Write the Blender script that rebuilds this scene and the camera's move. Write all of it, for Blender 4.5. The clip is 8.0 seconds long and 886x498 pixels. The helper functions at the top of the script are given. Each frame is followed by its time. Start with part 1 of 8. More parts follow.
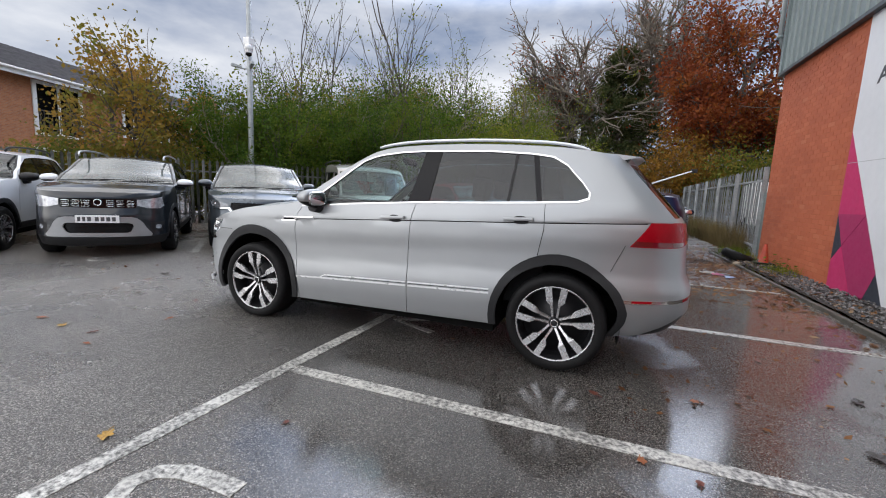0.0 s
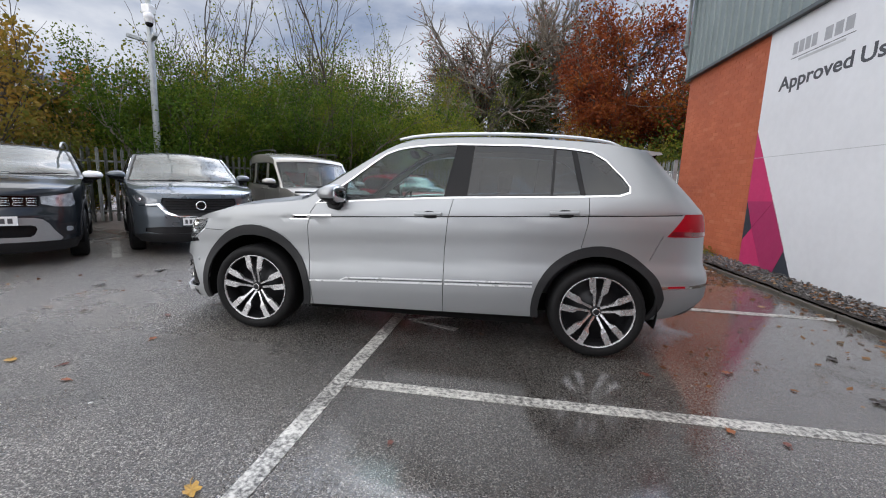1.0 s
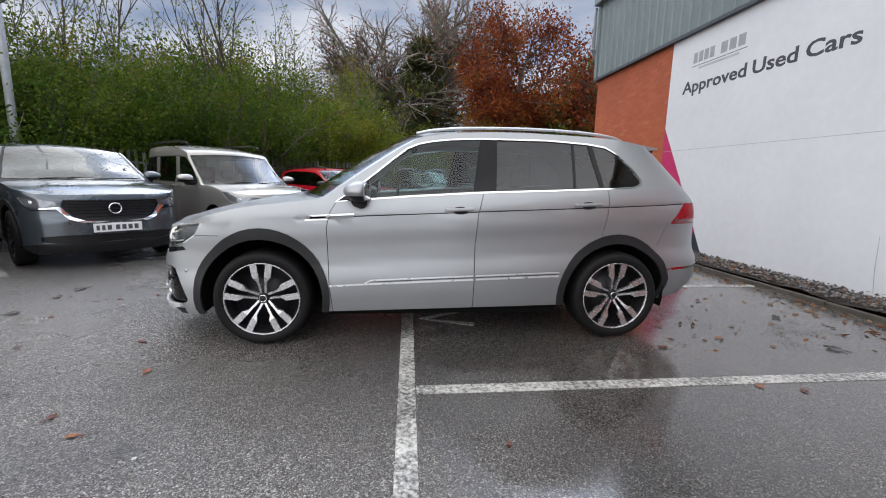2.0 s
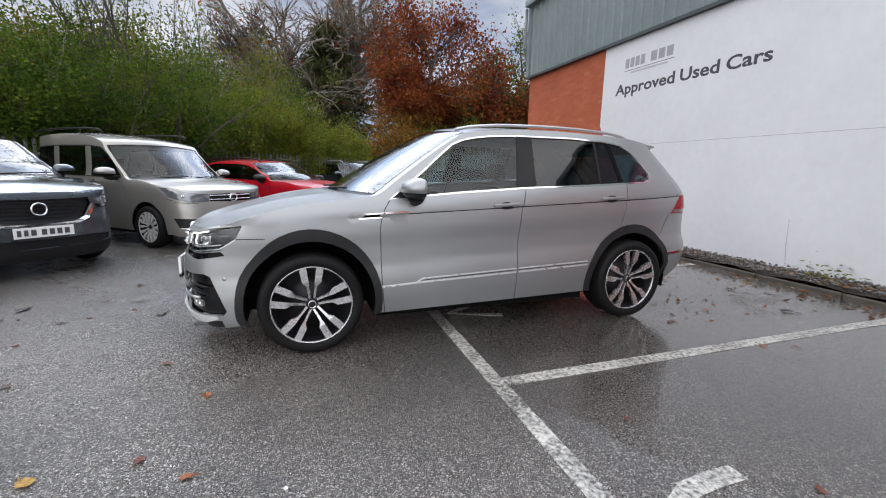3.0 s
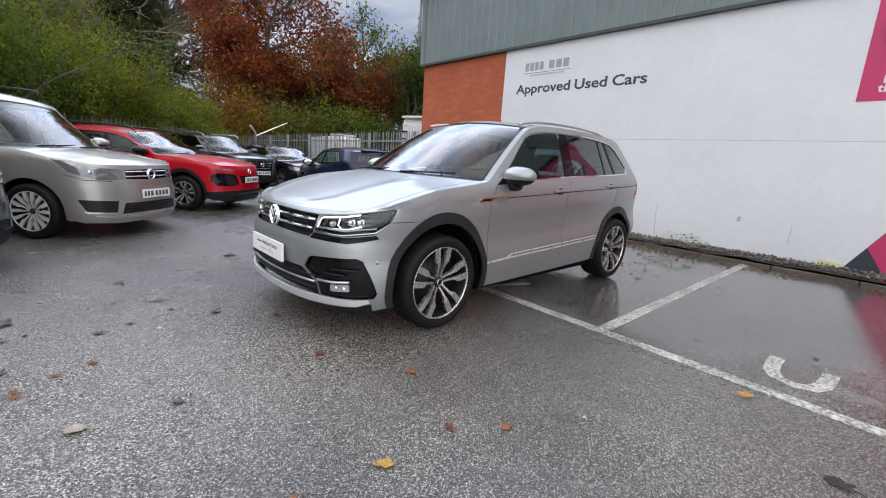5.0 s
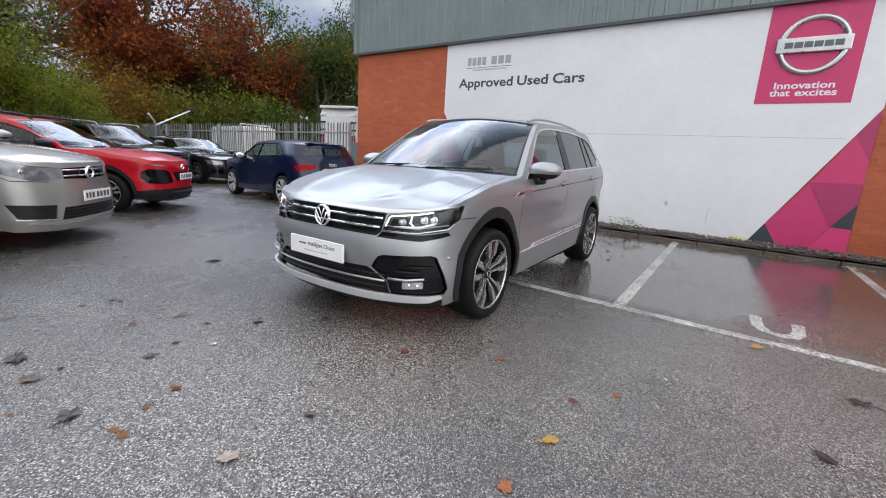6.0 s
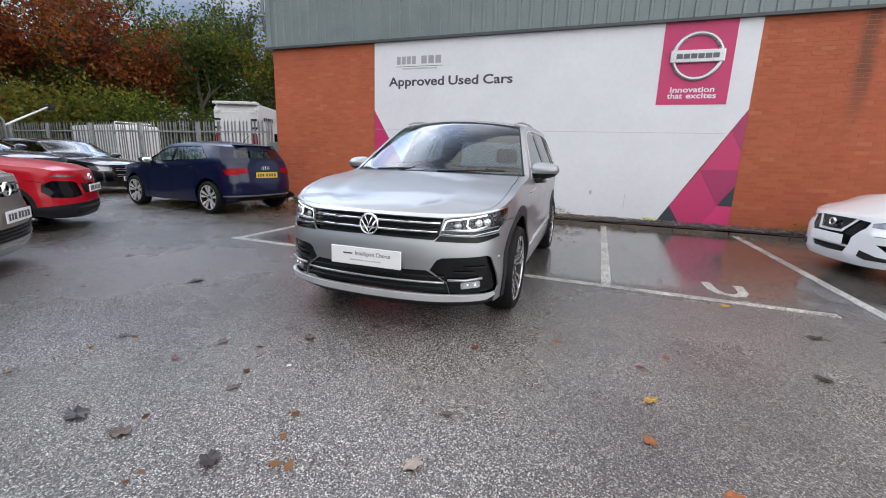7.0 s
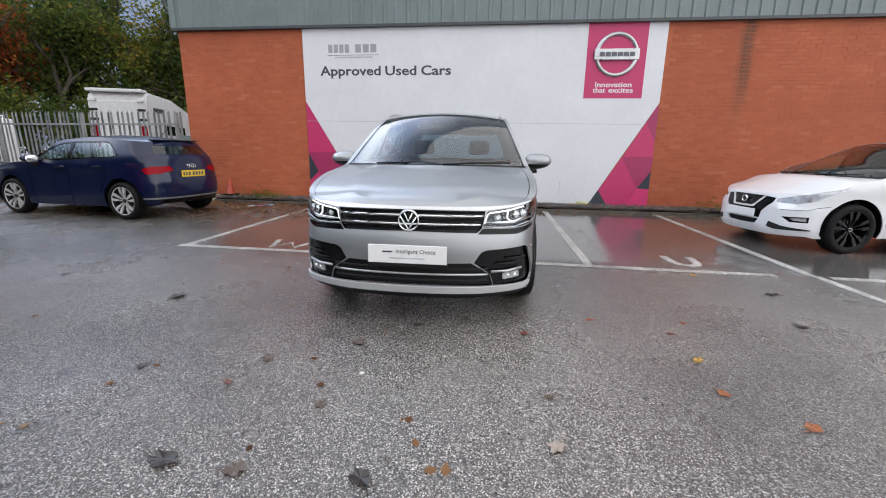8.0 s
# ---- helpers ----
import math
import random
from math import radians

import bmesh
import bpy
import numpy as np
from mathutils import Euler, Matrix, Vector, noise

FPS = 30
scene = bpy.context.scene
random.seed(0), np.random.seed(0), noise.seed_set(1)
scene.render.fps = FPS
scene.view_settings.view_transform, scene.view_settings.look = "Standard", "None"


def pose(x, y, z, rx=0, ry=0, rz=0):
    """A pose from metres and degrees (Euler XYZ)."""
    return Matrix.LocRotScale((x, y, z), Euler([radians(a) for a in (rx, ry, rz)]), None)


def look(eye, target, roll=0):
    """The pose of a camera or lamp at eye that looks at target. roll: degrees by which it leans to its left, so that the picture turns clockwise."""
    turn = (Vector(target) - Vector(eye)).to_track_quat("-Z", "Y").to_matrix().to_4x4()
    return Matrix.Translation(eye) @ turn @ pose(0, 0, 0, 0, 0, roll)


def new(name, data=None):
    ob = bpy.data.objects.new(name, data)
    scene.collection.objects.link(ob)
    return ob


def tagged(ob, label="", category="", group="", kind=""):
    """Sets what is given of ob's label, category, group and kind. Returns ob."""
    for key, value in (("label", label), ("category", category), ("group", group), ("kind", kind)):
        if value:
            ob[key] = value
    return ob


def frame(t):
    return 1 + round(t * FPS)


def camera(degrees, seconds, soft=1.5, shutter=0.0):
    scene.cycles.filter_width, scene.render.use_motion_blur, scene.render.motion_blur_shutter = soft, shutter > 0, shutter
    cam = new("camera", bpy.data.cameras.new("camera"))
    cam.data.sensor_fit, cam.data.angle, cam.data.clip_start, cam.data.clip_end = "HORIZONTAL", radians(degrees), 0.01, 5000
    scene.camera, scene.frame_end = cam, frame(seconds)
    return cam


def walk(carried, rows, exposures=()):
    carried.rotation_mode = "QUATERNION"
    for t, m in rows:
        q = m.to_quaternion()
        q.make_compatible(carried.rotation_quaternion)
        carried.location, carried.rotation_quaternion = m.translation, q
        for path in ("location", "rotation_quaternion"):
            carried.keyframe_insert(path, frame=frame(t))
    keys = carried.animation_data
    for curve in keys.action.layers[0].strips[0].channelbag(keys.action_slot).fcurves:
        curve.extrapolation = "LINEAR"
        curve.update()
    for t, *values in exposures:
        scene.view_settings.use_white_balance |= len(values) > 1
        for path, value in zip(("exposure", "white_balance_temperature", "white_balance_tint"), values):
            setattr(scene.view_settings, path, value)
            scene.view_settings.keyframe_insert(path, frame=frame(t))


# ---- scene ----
cam = camera(93.5, 8.0, soft=1.05)
METRES, EYE, TILT, LEAN, TURN = 8.09, 1.235, -0.1, 0.3, 20.6
ROWS = [
    (0.0, 0.0, 0.0, 0.0, 0.39, -7.87, -2.82),
    (0.5, -0.0572, 0.0142, -0.0017, -5.83, -8.23, -2.83),
    (1.0, -0.1206, 0.0245, -0.0013, -12.58, -8.61, -2.49),
    (1.5, -0.1777, 0.0458, -0.0028, -19.83, -8.9, -2.02),
    (3.0, -0.3452, 0.1413, -0.0021, -40.09, -9.93, -1.43),
    (3.5, -0.3991, 0.1783, -0.0001, -45.86, -10.3, -1.87),
    (4.0, -0.4462, 0.2228, -0.0037, -51.54, -10.69, -2.61),
    (4.5, -0.4941, 0.2617, -0.0054, -57.28, -11.06, -3.36),
    (6.0, -0.5908, 0.4228, -0.0095, -76.18, -11.87, -3.33),
    (6.5, -0.611, 0.4865, -0.0086, -83.25, -11.83, -2.54),
    (7.0, -0.6242, 0.5469, -0.0056, -90.57, -11.95, -1.72),
    (7.5, -0.6213, 0.6052, -0.0069, -97.65, -12.33, -1.03),
    (8.0, -0.6124, 0.6592, -0.0056, -103.69, -12.85, -0.65),
]
walk(cam, [(t, pose(0, 0, EYE, TILT, LEAN, TURN) @ pose(METRES * x, METRES * y, METRES * z, 90 + pitch, roll, yaw)) for t, x, y, z, yaw, pitch, roll in ROWS])

# ---- light ----
world = bpy.data.worlds.new("sky")
scene.world = world
world.use_nodes = True
wn, wl = world.node_tree.nodes, world.node_tree.links
wn.clear()
w_out = wn.new("ShaderNodeOutputWorld")
w_bg = wn.new("ShaderNodeBackground")
w_sky = wn.new("ShaderNodeTexSky")
w_sky.sky_type, w_sky.sun_disc = "NISHITA", False
w_sky.sun_elevation, w_sky.sun_rotation = radians(32), radians(215)
w_sky.air_density, w_sky.dust_density, w_sky.ozone_density = 1.0, 2.0, 1.5
w_co = wn.new("ShaderNodeTexCoord")
w_map = wn.new("ShaderNodeMapping")
w_map.inputs["Scale"].default_value = (1.0, 1.0, 2.6)
w_no = wn.new("ShaderNodeTexNoise")
w_no.inputs["Scale"].default_value, w_no.inputs["Detail"].default_value, w_no.inputs["Roughness"].default_value = 1.9, 7.0, 0.55
w_ramp = wn.new("ShaderNodeValToRGB")
w_ramp.color_ramp.elements[0].position, w_ramp.color_ramp.elements[0].color = 0.41, (2.7, 3.4, 5.0, 1)
w_ramp.color_ramp.elements[1].position, w_ramp.color_ramp.elements[1].color = 0.68, (10.3, 10.4, 10.8, 1)
w_mix = wn.new("ShaderNodeMixRGB")
w_mix.inputs[0].default_value = 0.86
wl.new(w_co.outputs["Generated"], w_map.inputs["Vector"])
wl.new(w_map.outputs["Vector"], w_no.inputs["Vector"])
wl.new(w_no.outputs["Fac"], w_ramp.inputs["Fac"])
wl.new(w_sky.outputs["Color"], w_mix.inputs[1])
wl.new(w_ramp.outputs["Color"], w_mix.inputs[2])
# a heavy bank of cloud hangs overhead
w_sep = wn.new("ShaderNodeSeparateXYZ")
w_up = wn.new("ShaderNodeMapRange")
w_up.inputs["From Min"].default_value, w_up.inputs["From Max"].default_value = 0.20, 0.80
w_up.inputs["To Min"].default_value, w_up.inputs["To Max"].default_value = 0.44, 0.40
w_up.interpolation_type = "SMOOTHSTEP"
w_mul = wn.new("ShaderNodeMixRGB")
w_mul.blend_type = "MULTIPLY"
w_mul.inputs[0].default_value = 1.0
wl.new(w_co.outputs["Generated"], w_sep.inputs[0])
wl.new(w_sep.outputs["Z"], w_up.inputs["Value"])
wl.new(w_mix.outputs["Color"], w_mul.inputs[1])
wl.new(w_up.outputs[0], w_mul.inputs[2])
# and brightest where the cloud thins, high over the trees
w_dot = wn.new("ShaderNodeVectorMath")
w_dot.operation = "DOT_PRODUCT"
w_dot.inputs[1].default_value = (0.28, 0.87, 0.40)
w_side = wn.new("ShaderNodeMapRange")
w_side.inputs["From Min"].default_value, w_side.inputs["From Max"].default_value = 0.40, 0.82
w_side.interpolation_type = "SMOOTHSTEP"
w_gate = wn.new("ShaderNodeMapRange")
w_gate.inputs["From Min"].default_value, w_gate.inputs["From Max"].default_value = 0.36, 0.48
w_gate.interpolation_type = "SMOOTHSTEP"
w_gap = wn.new("ShaderNodeMath")
w_gap.operation = "MULTIPLY"
w_lift = wn.new("ShaderNodeMath")
w_lift.operation = "MULTIPLY_ADD"
w_lift.inputs[1].default_value, w_lift.inputs[2].default_value = 5.3, 0.90
wl.new(w_sep.outputs["Z"], w_gate.inputs["Value"])
w_high = wn.new("ShaderNodeMapRange")
w_high.inputs["From Min"].default_value, w_high.inputs["From Max"].default_value = 0.92, 0.70
w_high.interpolation_type = "SMOOTHSTEP"
w_band = wn.new("ShaderNodeMath")
w_band.operation = "MULTIPLY"
wl.new(w_sep.outputs["Z"], w_high.inputs["Value"])
wl.new(w_side.outputs[0], w_band.inputs[0])
wl.new(w_high.outputs[0], w_band.inputs[1])
wl.new(w_band.outputs[0], w_gap.inputs[0])
wl.new(w_gate.outputs[0], w_gap.inputs[1])
wl.new(w_gap.outputs[0], w_lift.inputs[0])
w_mul2 = wn.new("ShaderNodeMixRGB")
w_mul2.blend_type = "MULTIPLY"
w_mul2.inputs[0].default_value = 1.0
wl.new(w_co.outputs["Generated"], w_dot.inputs[0])
wl.new(w_dot.outputs["Value"], w_side.inputs["Value"])
wl.new(w_mul.outputs["Color"], w_mul2.inputs[1])
# the open southern sky is paler than the northern one
w_south = wn.new("ShaderNodeMapRange")
w_south.inputs["From Min"].default_value, w_south.inputs["From Max"].default_value = -0.10, -0.85
w_south.inputs["To Min"].default_value, w_south.inputs["To Max"].default_value = 1.0, 1.9
w_south.interpolation_type = "SMOOTHSTEP"
w_all = wn.new("ShaderNodeMath")
w_all.operation = "MULTIPLY"
wl.new(w_sep.outputs["Y"], w_south.inputs["Value"])
wl.new(w_south.outputs[0], w_all.inputs[0])
wl.new(w_lift.outputs[0], w_all.inputs[1])
wl.new(w_all.outputs[0], w_mul2.inputs[2])
wl.new(w_mul2.outputs["Color"], w_bg.inputs["Color"])
w_bg.inputs["Strength"].default_value = 0.11
wl.new(w_bg.outputs["Background"], w_out.inputs["Surface"])
sun = new("sun", bpy.data.lights.new("sun", "SUN"))
sun.data.energy, sun.data.angle, sun.data.color = 1.2, radians(120), (1.0, 0.96, 0.9)
sun.matrix_world = look((0, 0, 30), (9, 12, 8))
scene.view_settings.exposure = 1.20

# ---- materials ----
class Nodes:
    """A small wrapper: one principled material and its texture nodes."""

    def __init__(self, name, rough=0.5, metal=0.0, **extra):
        self.m = bpy.data.materials.new(name)
        self.m.use_nodes = True
        self.t = self.m.node_tree
        self.b = self.t.nodes["Principled BSDF"]
        self.b.inputs["Roughness"].default_value, self.b.inputs["Metallic"].default_value = rough, metal
        for key, value in extra.items():
            self.b.inputs[key.replace("_", " ")].default_value = value
        self.co = self.t.nodes.new("ShaderNodeTexCoord")

    def link(self, a, b):
        self.t.links.new(a, b)

    def set(self, socket, value):
        if isinstance(value, bpy.types.NodeSocket):
            self.link(value, socket)
        else:
            socket.default_value = value

    def noise(self, scale, detail=4.0, rough=0.55, stretch=(1, 1, 1), space="Object"):
        m = self.t.nodes.new("ShaderNodeMapping")
        m.inputs["Scale"].default_value = stretch
        self.link(self.co.outputs[space], m.inputs["Vector"])
        n = self.t.nodes.new("ShaderNodeTexNoise")
        n.inputs["Scale"].default_value, n.inputs["Detail"].default_value, n.inputs["Roughness"].default_value = scale, detail, rough
        self.link(m.outputs["Vector"], n.inputs["Vector"])
        return n.outputs["Fac"]

    def voronoi(self, scale, out="Distance", feature="F1"):
        n = self.t.nodes.new("ShaderNodeTexVoronoi")
        n.feature = feature
        n.inputs["Scale"].default_value = scale
        self.link(self.co.outputs["Object"], n.inputs["Vector"])
        return n.outputs[out]

    def ramp(self, fac, *stops):
        r = self.t.nodes.new("ShaderNodeValToRGB")
        e = r.color_ramp.elements
        while len(e) < len(stops):
            e.new(0.5)
        for el, (p, c) in zip(e, stops):
            el.position = p
            el.color = (c, c, c, 1) if isinstance(c, (int, float)) else (*c, 1)
        self.link(fac, r.inputs["Fac"])
        return r.outputs["Color"]

    def mix(self, fac, a, b, kind="MIX"):
        n = self.t.nodes.new("ShaderNodeMixRGB")
        n.blend_type = kind
        for s, v in zip(n.inputs, (fac, a, b)):
            self.set(s, (*v, 1) if isinstance(v, tuple) and len(v) == 3 else v)
        return n.outputs["Color"]

    def math(self, op, a, b=0.0):
        n = self.t.nodes.new("ShaderNodeMath")
        n.operation = op
        self.set(n.inputs[0], a)
        self.set(n.inputs[1], b)
        return n.outputs[0]

    def random(self):
        n = self.t.nodes.new("ShaderNodeObjectInfo")
        return n.outputs["Random"]

    def island(self):
        n = self.t.nodes.new("ShaderNodeNewGeometry")
        return n.outputs["Random Per Island"]

    def color(self, value):
        self.set(self.b.inputs["Base Color"], (*value, 1) if isinstance(value, tuple) and len(value) == 3 else value)
        return self

    def rough(self, value):
        self.set(self.b.inputs["Roughness"], value)
        return self

    def bump(self, height, strength=0.3, distance=0.01):
        n = self.t.nodes.new("ShaderNodeBump")
        n.inputs["Strength"].default_value, n.inputs["Distance"].default_value = strength, distance
        self.link(height, n.inputs["Height"])
        self.link(n.outputs["Normal"], self.b.inputs["Normal"])
        return self


def plain(name, c, rough=0.5, metal=0.0, vary=0.12, scale=6.0, grain=0.0, **extra):
    """A surface of one base colour, with stains at a large and a small scale."""
    n = Nodes(name, rough, metal, **extra)
    lo, hi = tuple(v * (1 - vary) for v in c), tuple(min(1, v * (1 + vary)) for v in c)
    big, small = n.noise(scale), n.noise(scale * 11, 3)
    n.color(n.mix(0.35, n.ramp(big, (0.35, lo), (0.65, hi)), n.ramp(small, (0.35, lo), (0.65, hi))))
    n.rough(n.ramp(n.noise(scale * 3), (0.3, max(0.02, rough * 0.85)), (0.7, min(1, rough * 1.15))))
    if grain:
        n.bump(small, grain, 0.004)
    return n.m


def car_paint(name, c, metal=0.0, rough=0.32, coat=0.05, film=1.0):
    n = Nodes(name, rough, metal, Coat_Weight=film, Coat_Roughness=coat, Specular_IOR_Level=0.2)
    n.color(n.ramp(n.noise(1.7, 3), (0.3, tuple(v * 0.95 for v in c)), (0.7, c)))
    n.rough(n.ramp(n.noise(2.5, 3), (0.3, rough * 0.92), (0.7, rough * 1.1)))
    return n.m


def glass(name, tint, gloss=0.0, mist=0.0):
    """A thin pane: clear, with a mirror film that strengthens at a slant; mist is the share of condensation."""
    m = bpy.data.materials.new(name)
    m.use_nodes = True
    t = m.node_tree
    t.nodes.clear()
    out = t.nodes.new("ShaderNodeOutputMaterial")
    mix, tr, gl, fr, pw, sc = (t.nodes.new(k) for k in ("ShaderNodeMixShader", "ShaderNodeBsdfTransparent", "ShaderNodeBsdfGlossy", "ShaderNodeLayerWeight", "ShaderNodeMath", "ShaderNodeMath"))
    tr.inputs["Color"].default_value = (*tint, 1)
    gl.inputs["Roughness"].default_value = 0.03
    pw.operation, sc.operation = "POWER", "MULTIPLY_ADD"
    pw.inputs[1].default_value = 3.2
    sc.inputs[1].default_value, sc.inputs[2].default_value = 0.94 - gloss, 0.045 + gloss
    t.links.new(fr.outputs["Facing"], pw.inputs[0])
    t.links.new(pw.outputs[0], sc.inputs[0])
    t.links.new(sc.outputs[0], mix.inputs[0])
    clear = tr.outputs[0]
    if mist:
        co, no, ra, df, fog = (t.nodes.new(k) for k in ("ShaderNodeTexCoord", "ShaderNodeTexNoise", "ShaderNodeMapRange", "ShaderNodeBsdfDiffuse", "ShaderNodeMixShader"))
        df.inputs["Color"].default_value = (0.66, 0.72, 0.70, 1)
        no.inputs["Scale"].default_value, no.inputs["Detail"].default_value = 2.2, 5.0
        ra.inputs["From Min"].default_value, ra.inputs["From Max"].default_value = 0.35, 0.62
        ra.inputs["To Min"].default_value, ra.inputs["To Max"].default_value = mist * 0.5, mist * 1.2
        t.links.new(co.outputs["Object"], no.inputs["Vector"])
        t.links.new(no.outputs["Fac"], ra.inputs["Value"])
        t.links.new(ra.outputs[0], fog.inputs[0])
        t.links.new(clear, fog.inputs[1])
        t.links.new(df.outputs[0], fog.inputs[2])
        clear = fog.outputs[0]
    t.links.new(clear, mix.inputs[1])
    t.links.new(gl.outputs[0], mix.inputs[2])
    t.links.new(mix.outputs[0], out.inputs[0])
    return m


def asphalt():
    n = Nodes("wet_asphalt", 0.4)
    cell = n.voronoi(190, "Color")
    sep = n.t.nodes.new("ShaderNodeSeparateColor")
    n.link(cell, sep.inputs[0])
    # mixed aggregate; the palest stones are brightened, so wet glints sit in the colour
    stones = n.ramp(sep.outputs[0], (0.0, (0.018, 0.0145, 0.012)), (0.45, (0.064, 0.056, 0.048)), (0.78, (0.27, 0.24, 0.212)), (1.0, (0.84, 0.80, 0.74)))
    patch = n.mix(1.0, n.ramp(n.noise(0.55, 6), (0.35, 0.55), (0.65, 1.2)), n.ramp(n.noise(0.17, 4), (0.36, 0.68), (0.62, 1.2)), "MULTIPLY")
    # fine cracks in parts of the surface
    vd = n.t.nodes.new("ShaderNodeTexVoronoi")
    vd.feature = "DISTANCE_TO_EDGE"
    vd.inputs["Scale"].default_value = 0.42
    warp = n.t.nodes.new("ShaderNodeTexNoise")
    warp.inputs["Scale"].default_value, warp.inputs["Detail"].default_value = 1.7, 6.0
    n.link(n.co.outputs["Object"], warp.inputs["Vector"])
    n.link(n.mix(0.22, n.co.outputs["Object"], warp.outputs["Color"]), vd.inputs["Vector"])
    crack = n.math("MULTIPLY", n.ramp(vd.outputs["Distance"], (0.0, 1.0), (0.0042, 0.0)), n.ramp(n.noise(0.5, 2), (0.50, 0.0), (0.60, 1.0)))
    damp = n.ramp(n.noise(2.6, 5, 0.65), (0.60, 1.0), (0.72, 0.45))
    n.rough(n.ramp(sep.outputs[1], (0.0, 0.10), (1.0, 0.42)))
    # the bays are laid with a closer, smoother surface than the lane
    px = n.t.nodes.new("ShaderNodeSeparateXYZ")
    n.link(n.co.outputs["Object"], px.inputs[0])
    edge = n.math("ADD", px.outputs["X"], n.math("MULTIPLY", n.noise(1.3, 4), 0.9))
    bay = n.t.nodes.new("ShaderNodeMapRange")
    bay.inputs["From Min"].default_value, bay.inputs["From Max"].default_value = -1.75, -1.1
    n.link(edge, bay.inputs["Value"])
    north = n.t.nodes.new("ShaderNodeMapRange")
    north.inputs["From Min"].default_value, north.inputs["From Max"].default_value = 8.2, 6.9
    n.link(n.math("ADD", px.outputs["Y"], n.math("MULTIPLY", n.noise(0.9, 4), 0.9)), north.inputs["Value"])
    laid = n.math("MULTIPLY", bay.outputs[0], north.outputs[0])
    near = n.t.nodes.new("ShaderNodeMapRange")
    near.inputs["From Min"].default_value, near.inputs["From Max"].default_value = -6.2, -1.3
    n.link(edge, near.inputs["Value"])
    # the parked car's dark reflection, put into the colour as darkening towards the bays
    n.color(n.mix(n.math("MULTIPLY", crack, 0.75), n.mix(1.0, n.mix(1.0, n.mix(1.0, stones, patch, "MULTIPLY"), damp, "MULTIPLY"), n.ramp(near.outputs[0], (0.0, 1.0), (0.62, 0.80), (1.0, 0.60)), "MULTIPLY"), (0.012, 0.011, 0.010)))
    pools = n.math("SUBTRACT", n.noise(0.38, 7, 0.62), n.math("ADD", n.math("MULTIPLY", laid, 0.20), n.math("MULTIPLY", near.outputs[0], 0.06)))
    d = n.voronoi(190)
    n.bump(n.mix(0.2, n.ramp(d, (0.0, 1.0), (0.75, 0.0)), n.noise(3.0, 5)), 1.0, 0.010)
    # a film of rain water over the stones, smoother where it lies in shallow pools
    n.set(n.b.inputs["Coat Weight"], n.ramp(pools, (0.36, 1.0), (0.60, 0.85)))
    n.set(n.b.inputs["Coat Roughness"], n.ramp(pools, (0.26, 0.08), (0.36, 0.16), (0.50, 0.30), (0.66, 0.36)))
    n.b.inputs["Coat IOR"].default_value = 1.75
    film = n.t.nodes.new("ShaderNodeBump")
    film.inputs["Strength"].default_value, film.inputs["Distance"].default_value = 0.45, 0.008
    n.link(n.mix(n.ramp(pools, (0.28, 0.03), (0.42, 1.0)), (0.5, 0.5, 0.5), n.ramp(d, (0.0, 1.0), (0.75, 0.0))), film.inputs["Height"])
    n.link(film.outputs["Normal"], n.b.inputs["Coat Normal"])
    return n.m


def road_paint():
    n = Nodes("worn_road_paint", 0.35)
    wear = n.ramp(n.math("ADD", n.noise(38, 6, 0.7), n.math("MULTIPLY", n.noise(3.5, 3), 0.35)), (0.50, 1.0), (0.585, 0.93), (0.80, 0.0))
    paint = n.ramp(n.noise(9), (0.3, (0.50, 0.49, 0.46)), (0.7, (0.72, 0.71, 0.67)))
    n.color(n.mix(wear, (0.05, 0.048, 0.046), paint))
    n.rough(0.34)
    n.bump(n.voronoi(105), 0.4, 0.004)
    return n.m


def brick_mat():
    n = Nodes("red_brick", 0.75)
    base = n.ramp(n.math("FRACT", n.math("ADD", n.random(), n.island())), (0.0, (0.36, 0.085, 0.035)), (0.45, (0.43, 0.105, 0.042)), (0.8, (0.47, 0.125, 0.055)), (0.95, (0.48, 0.135, 0.06)), (1.0, (0.52, 0.19, 0.10)))
    n.color(n.mix(0.55, base, n.ramp(n.noise(0.8, 6), (0.3, (0.28, 0.065, 0.03)), (0.7, (0.52, 0.14, 0.06)))))
    n.bump(n.noise(70, 5), 0.5, 0.004)
    # a dark run-off stain below the leaking gutter joint
    geo = n.t.nodes.new("ShaderNodeNewGeometry")
    at = n.t.nodes.new("ShaderNodeSeparateXYZ")
    n.link(geo.outputs["Position"], at.inputs[0])
    off = n.math("ABSOLUTE", n.math("ADD", n.math("ADD", at.outputs["Y"], 1.67), n.math("MULTIPLY", n.math("SUBTRACT", n.noise(2.5, 4), 0.5), 0.22)))
    run = n.math("MULTIPLY", n.ramp(off, (0.05, 1.0), (0.17, 0.0)), n.ramp(n.math("MULTIPLY", at.outputs["Z"], 0.25), (0.42, 0.0), (0.72, 0.8)))
    base_in = n.b.inputs["Base Color"].links[0].from_socket
    n.color(n.mix(run, base_in, (0.10, 0.05, 0.03)))
    return n.m


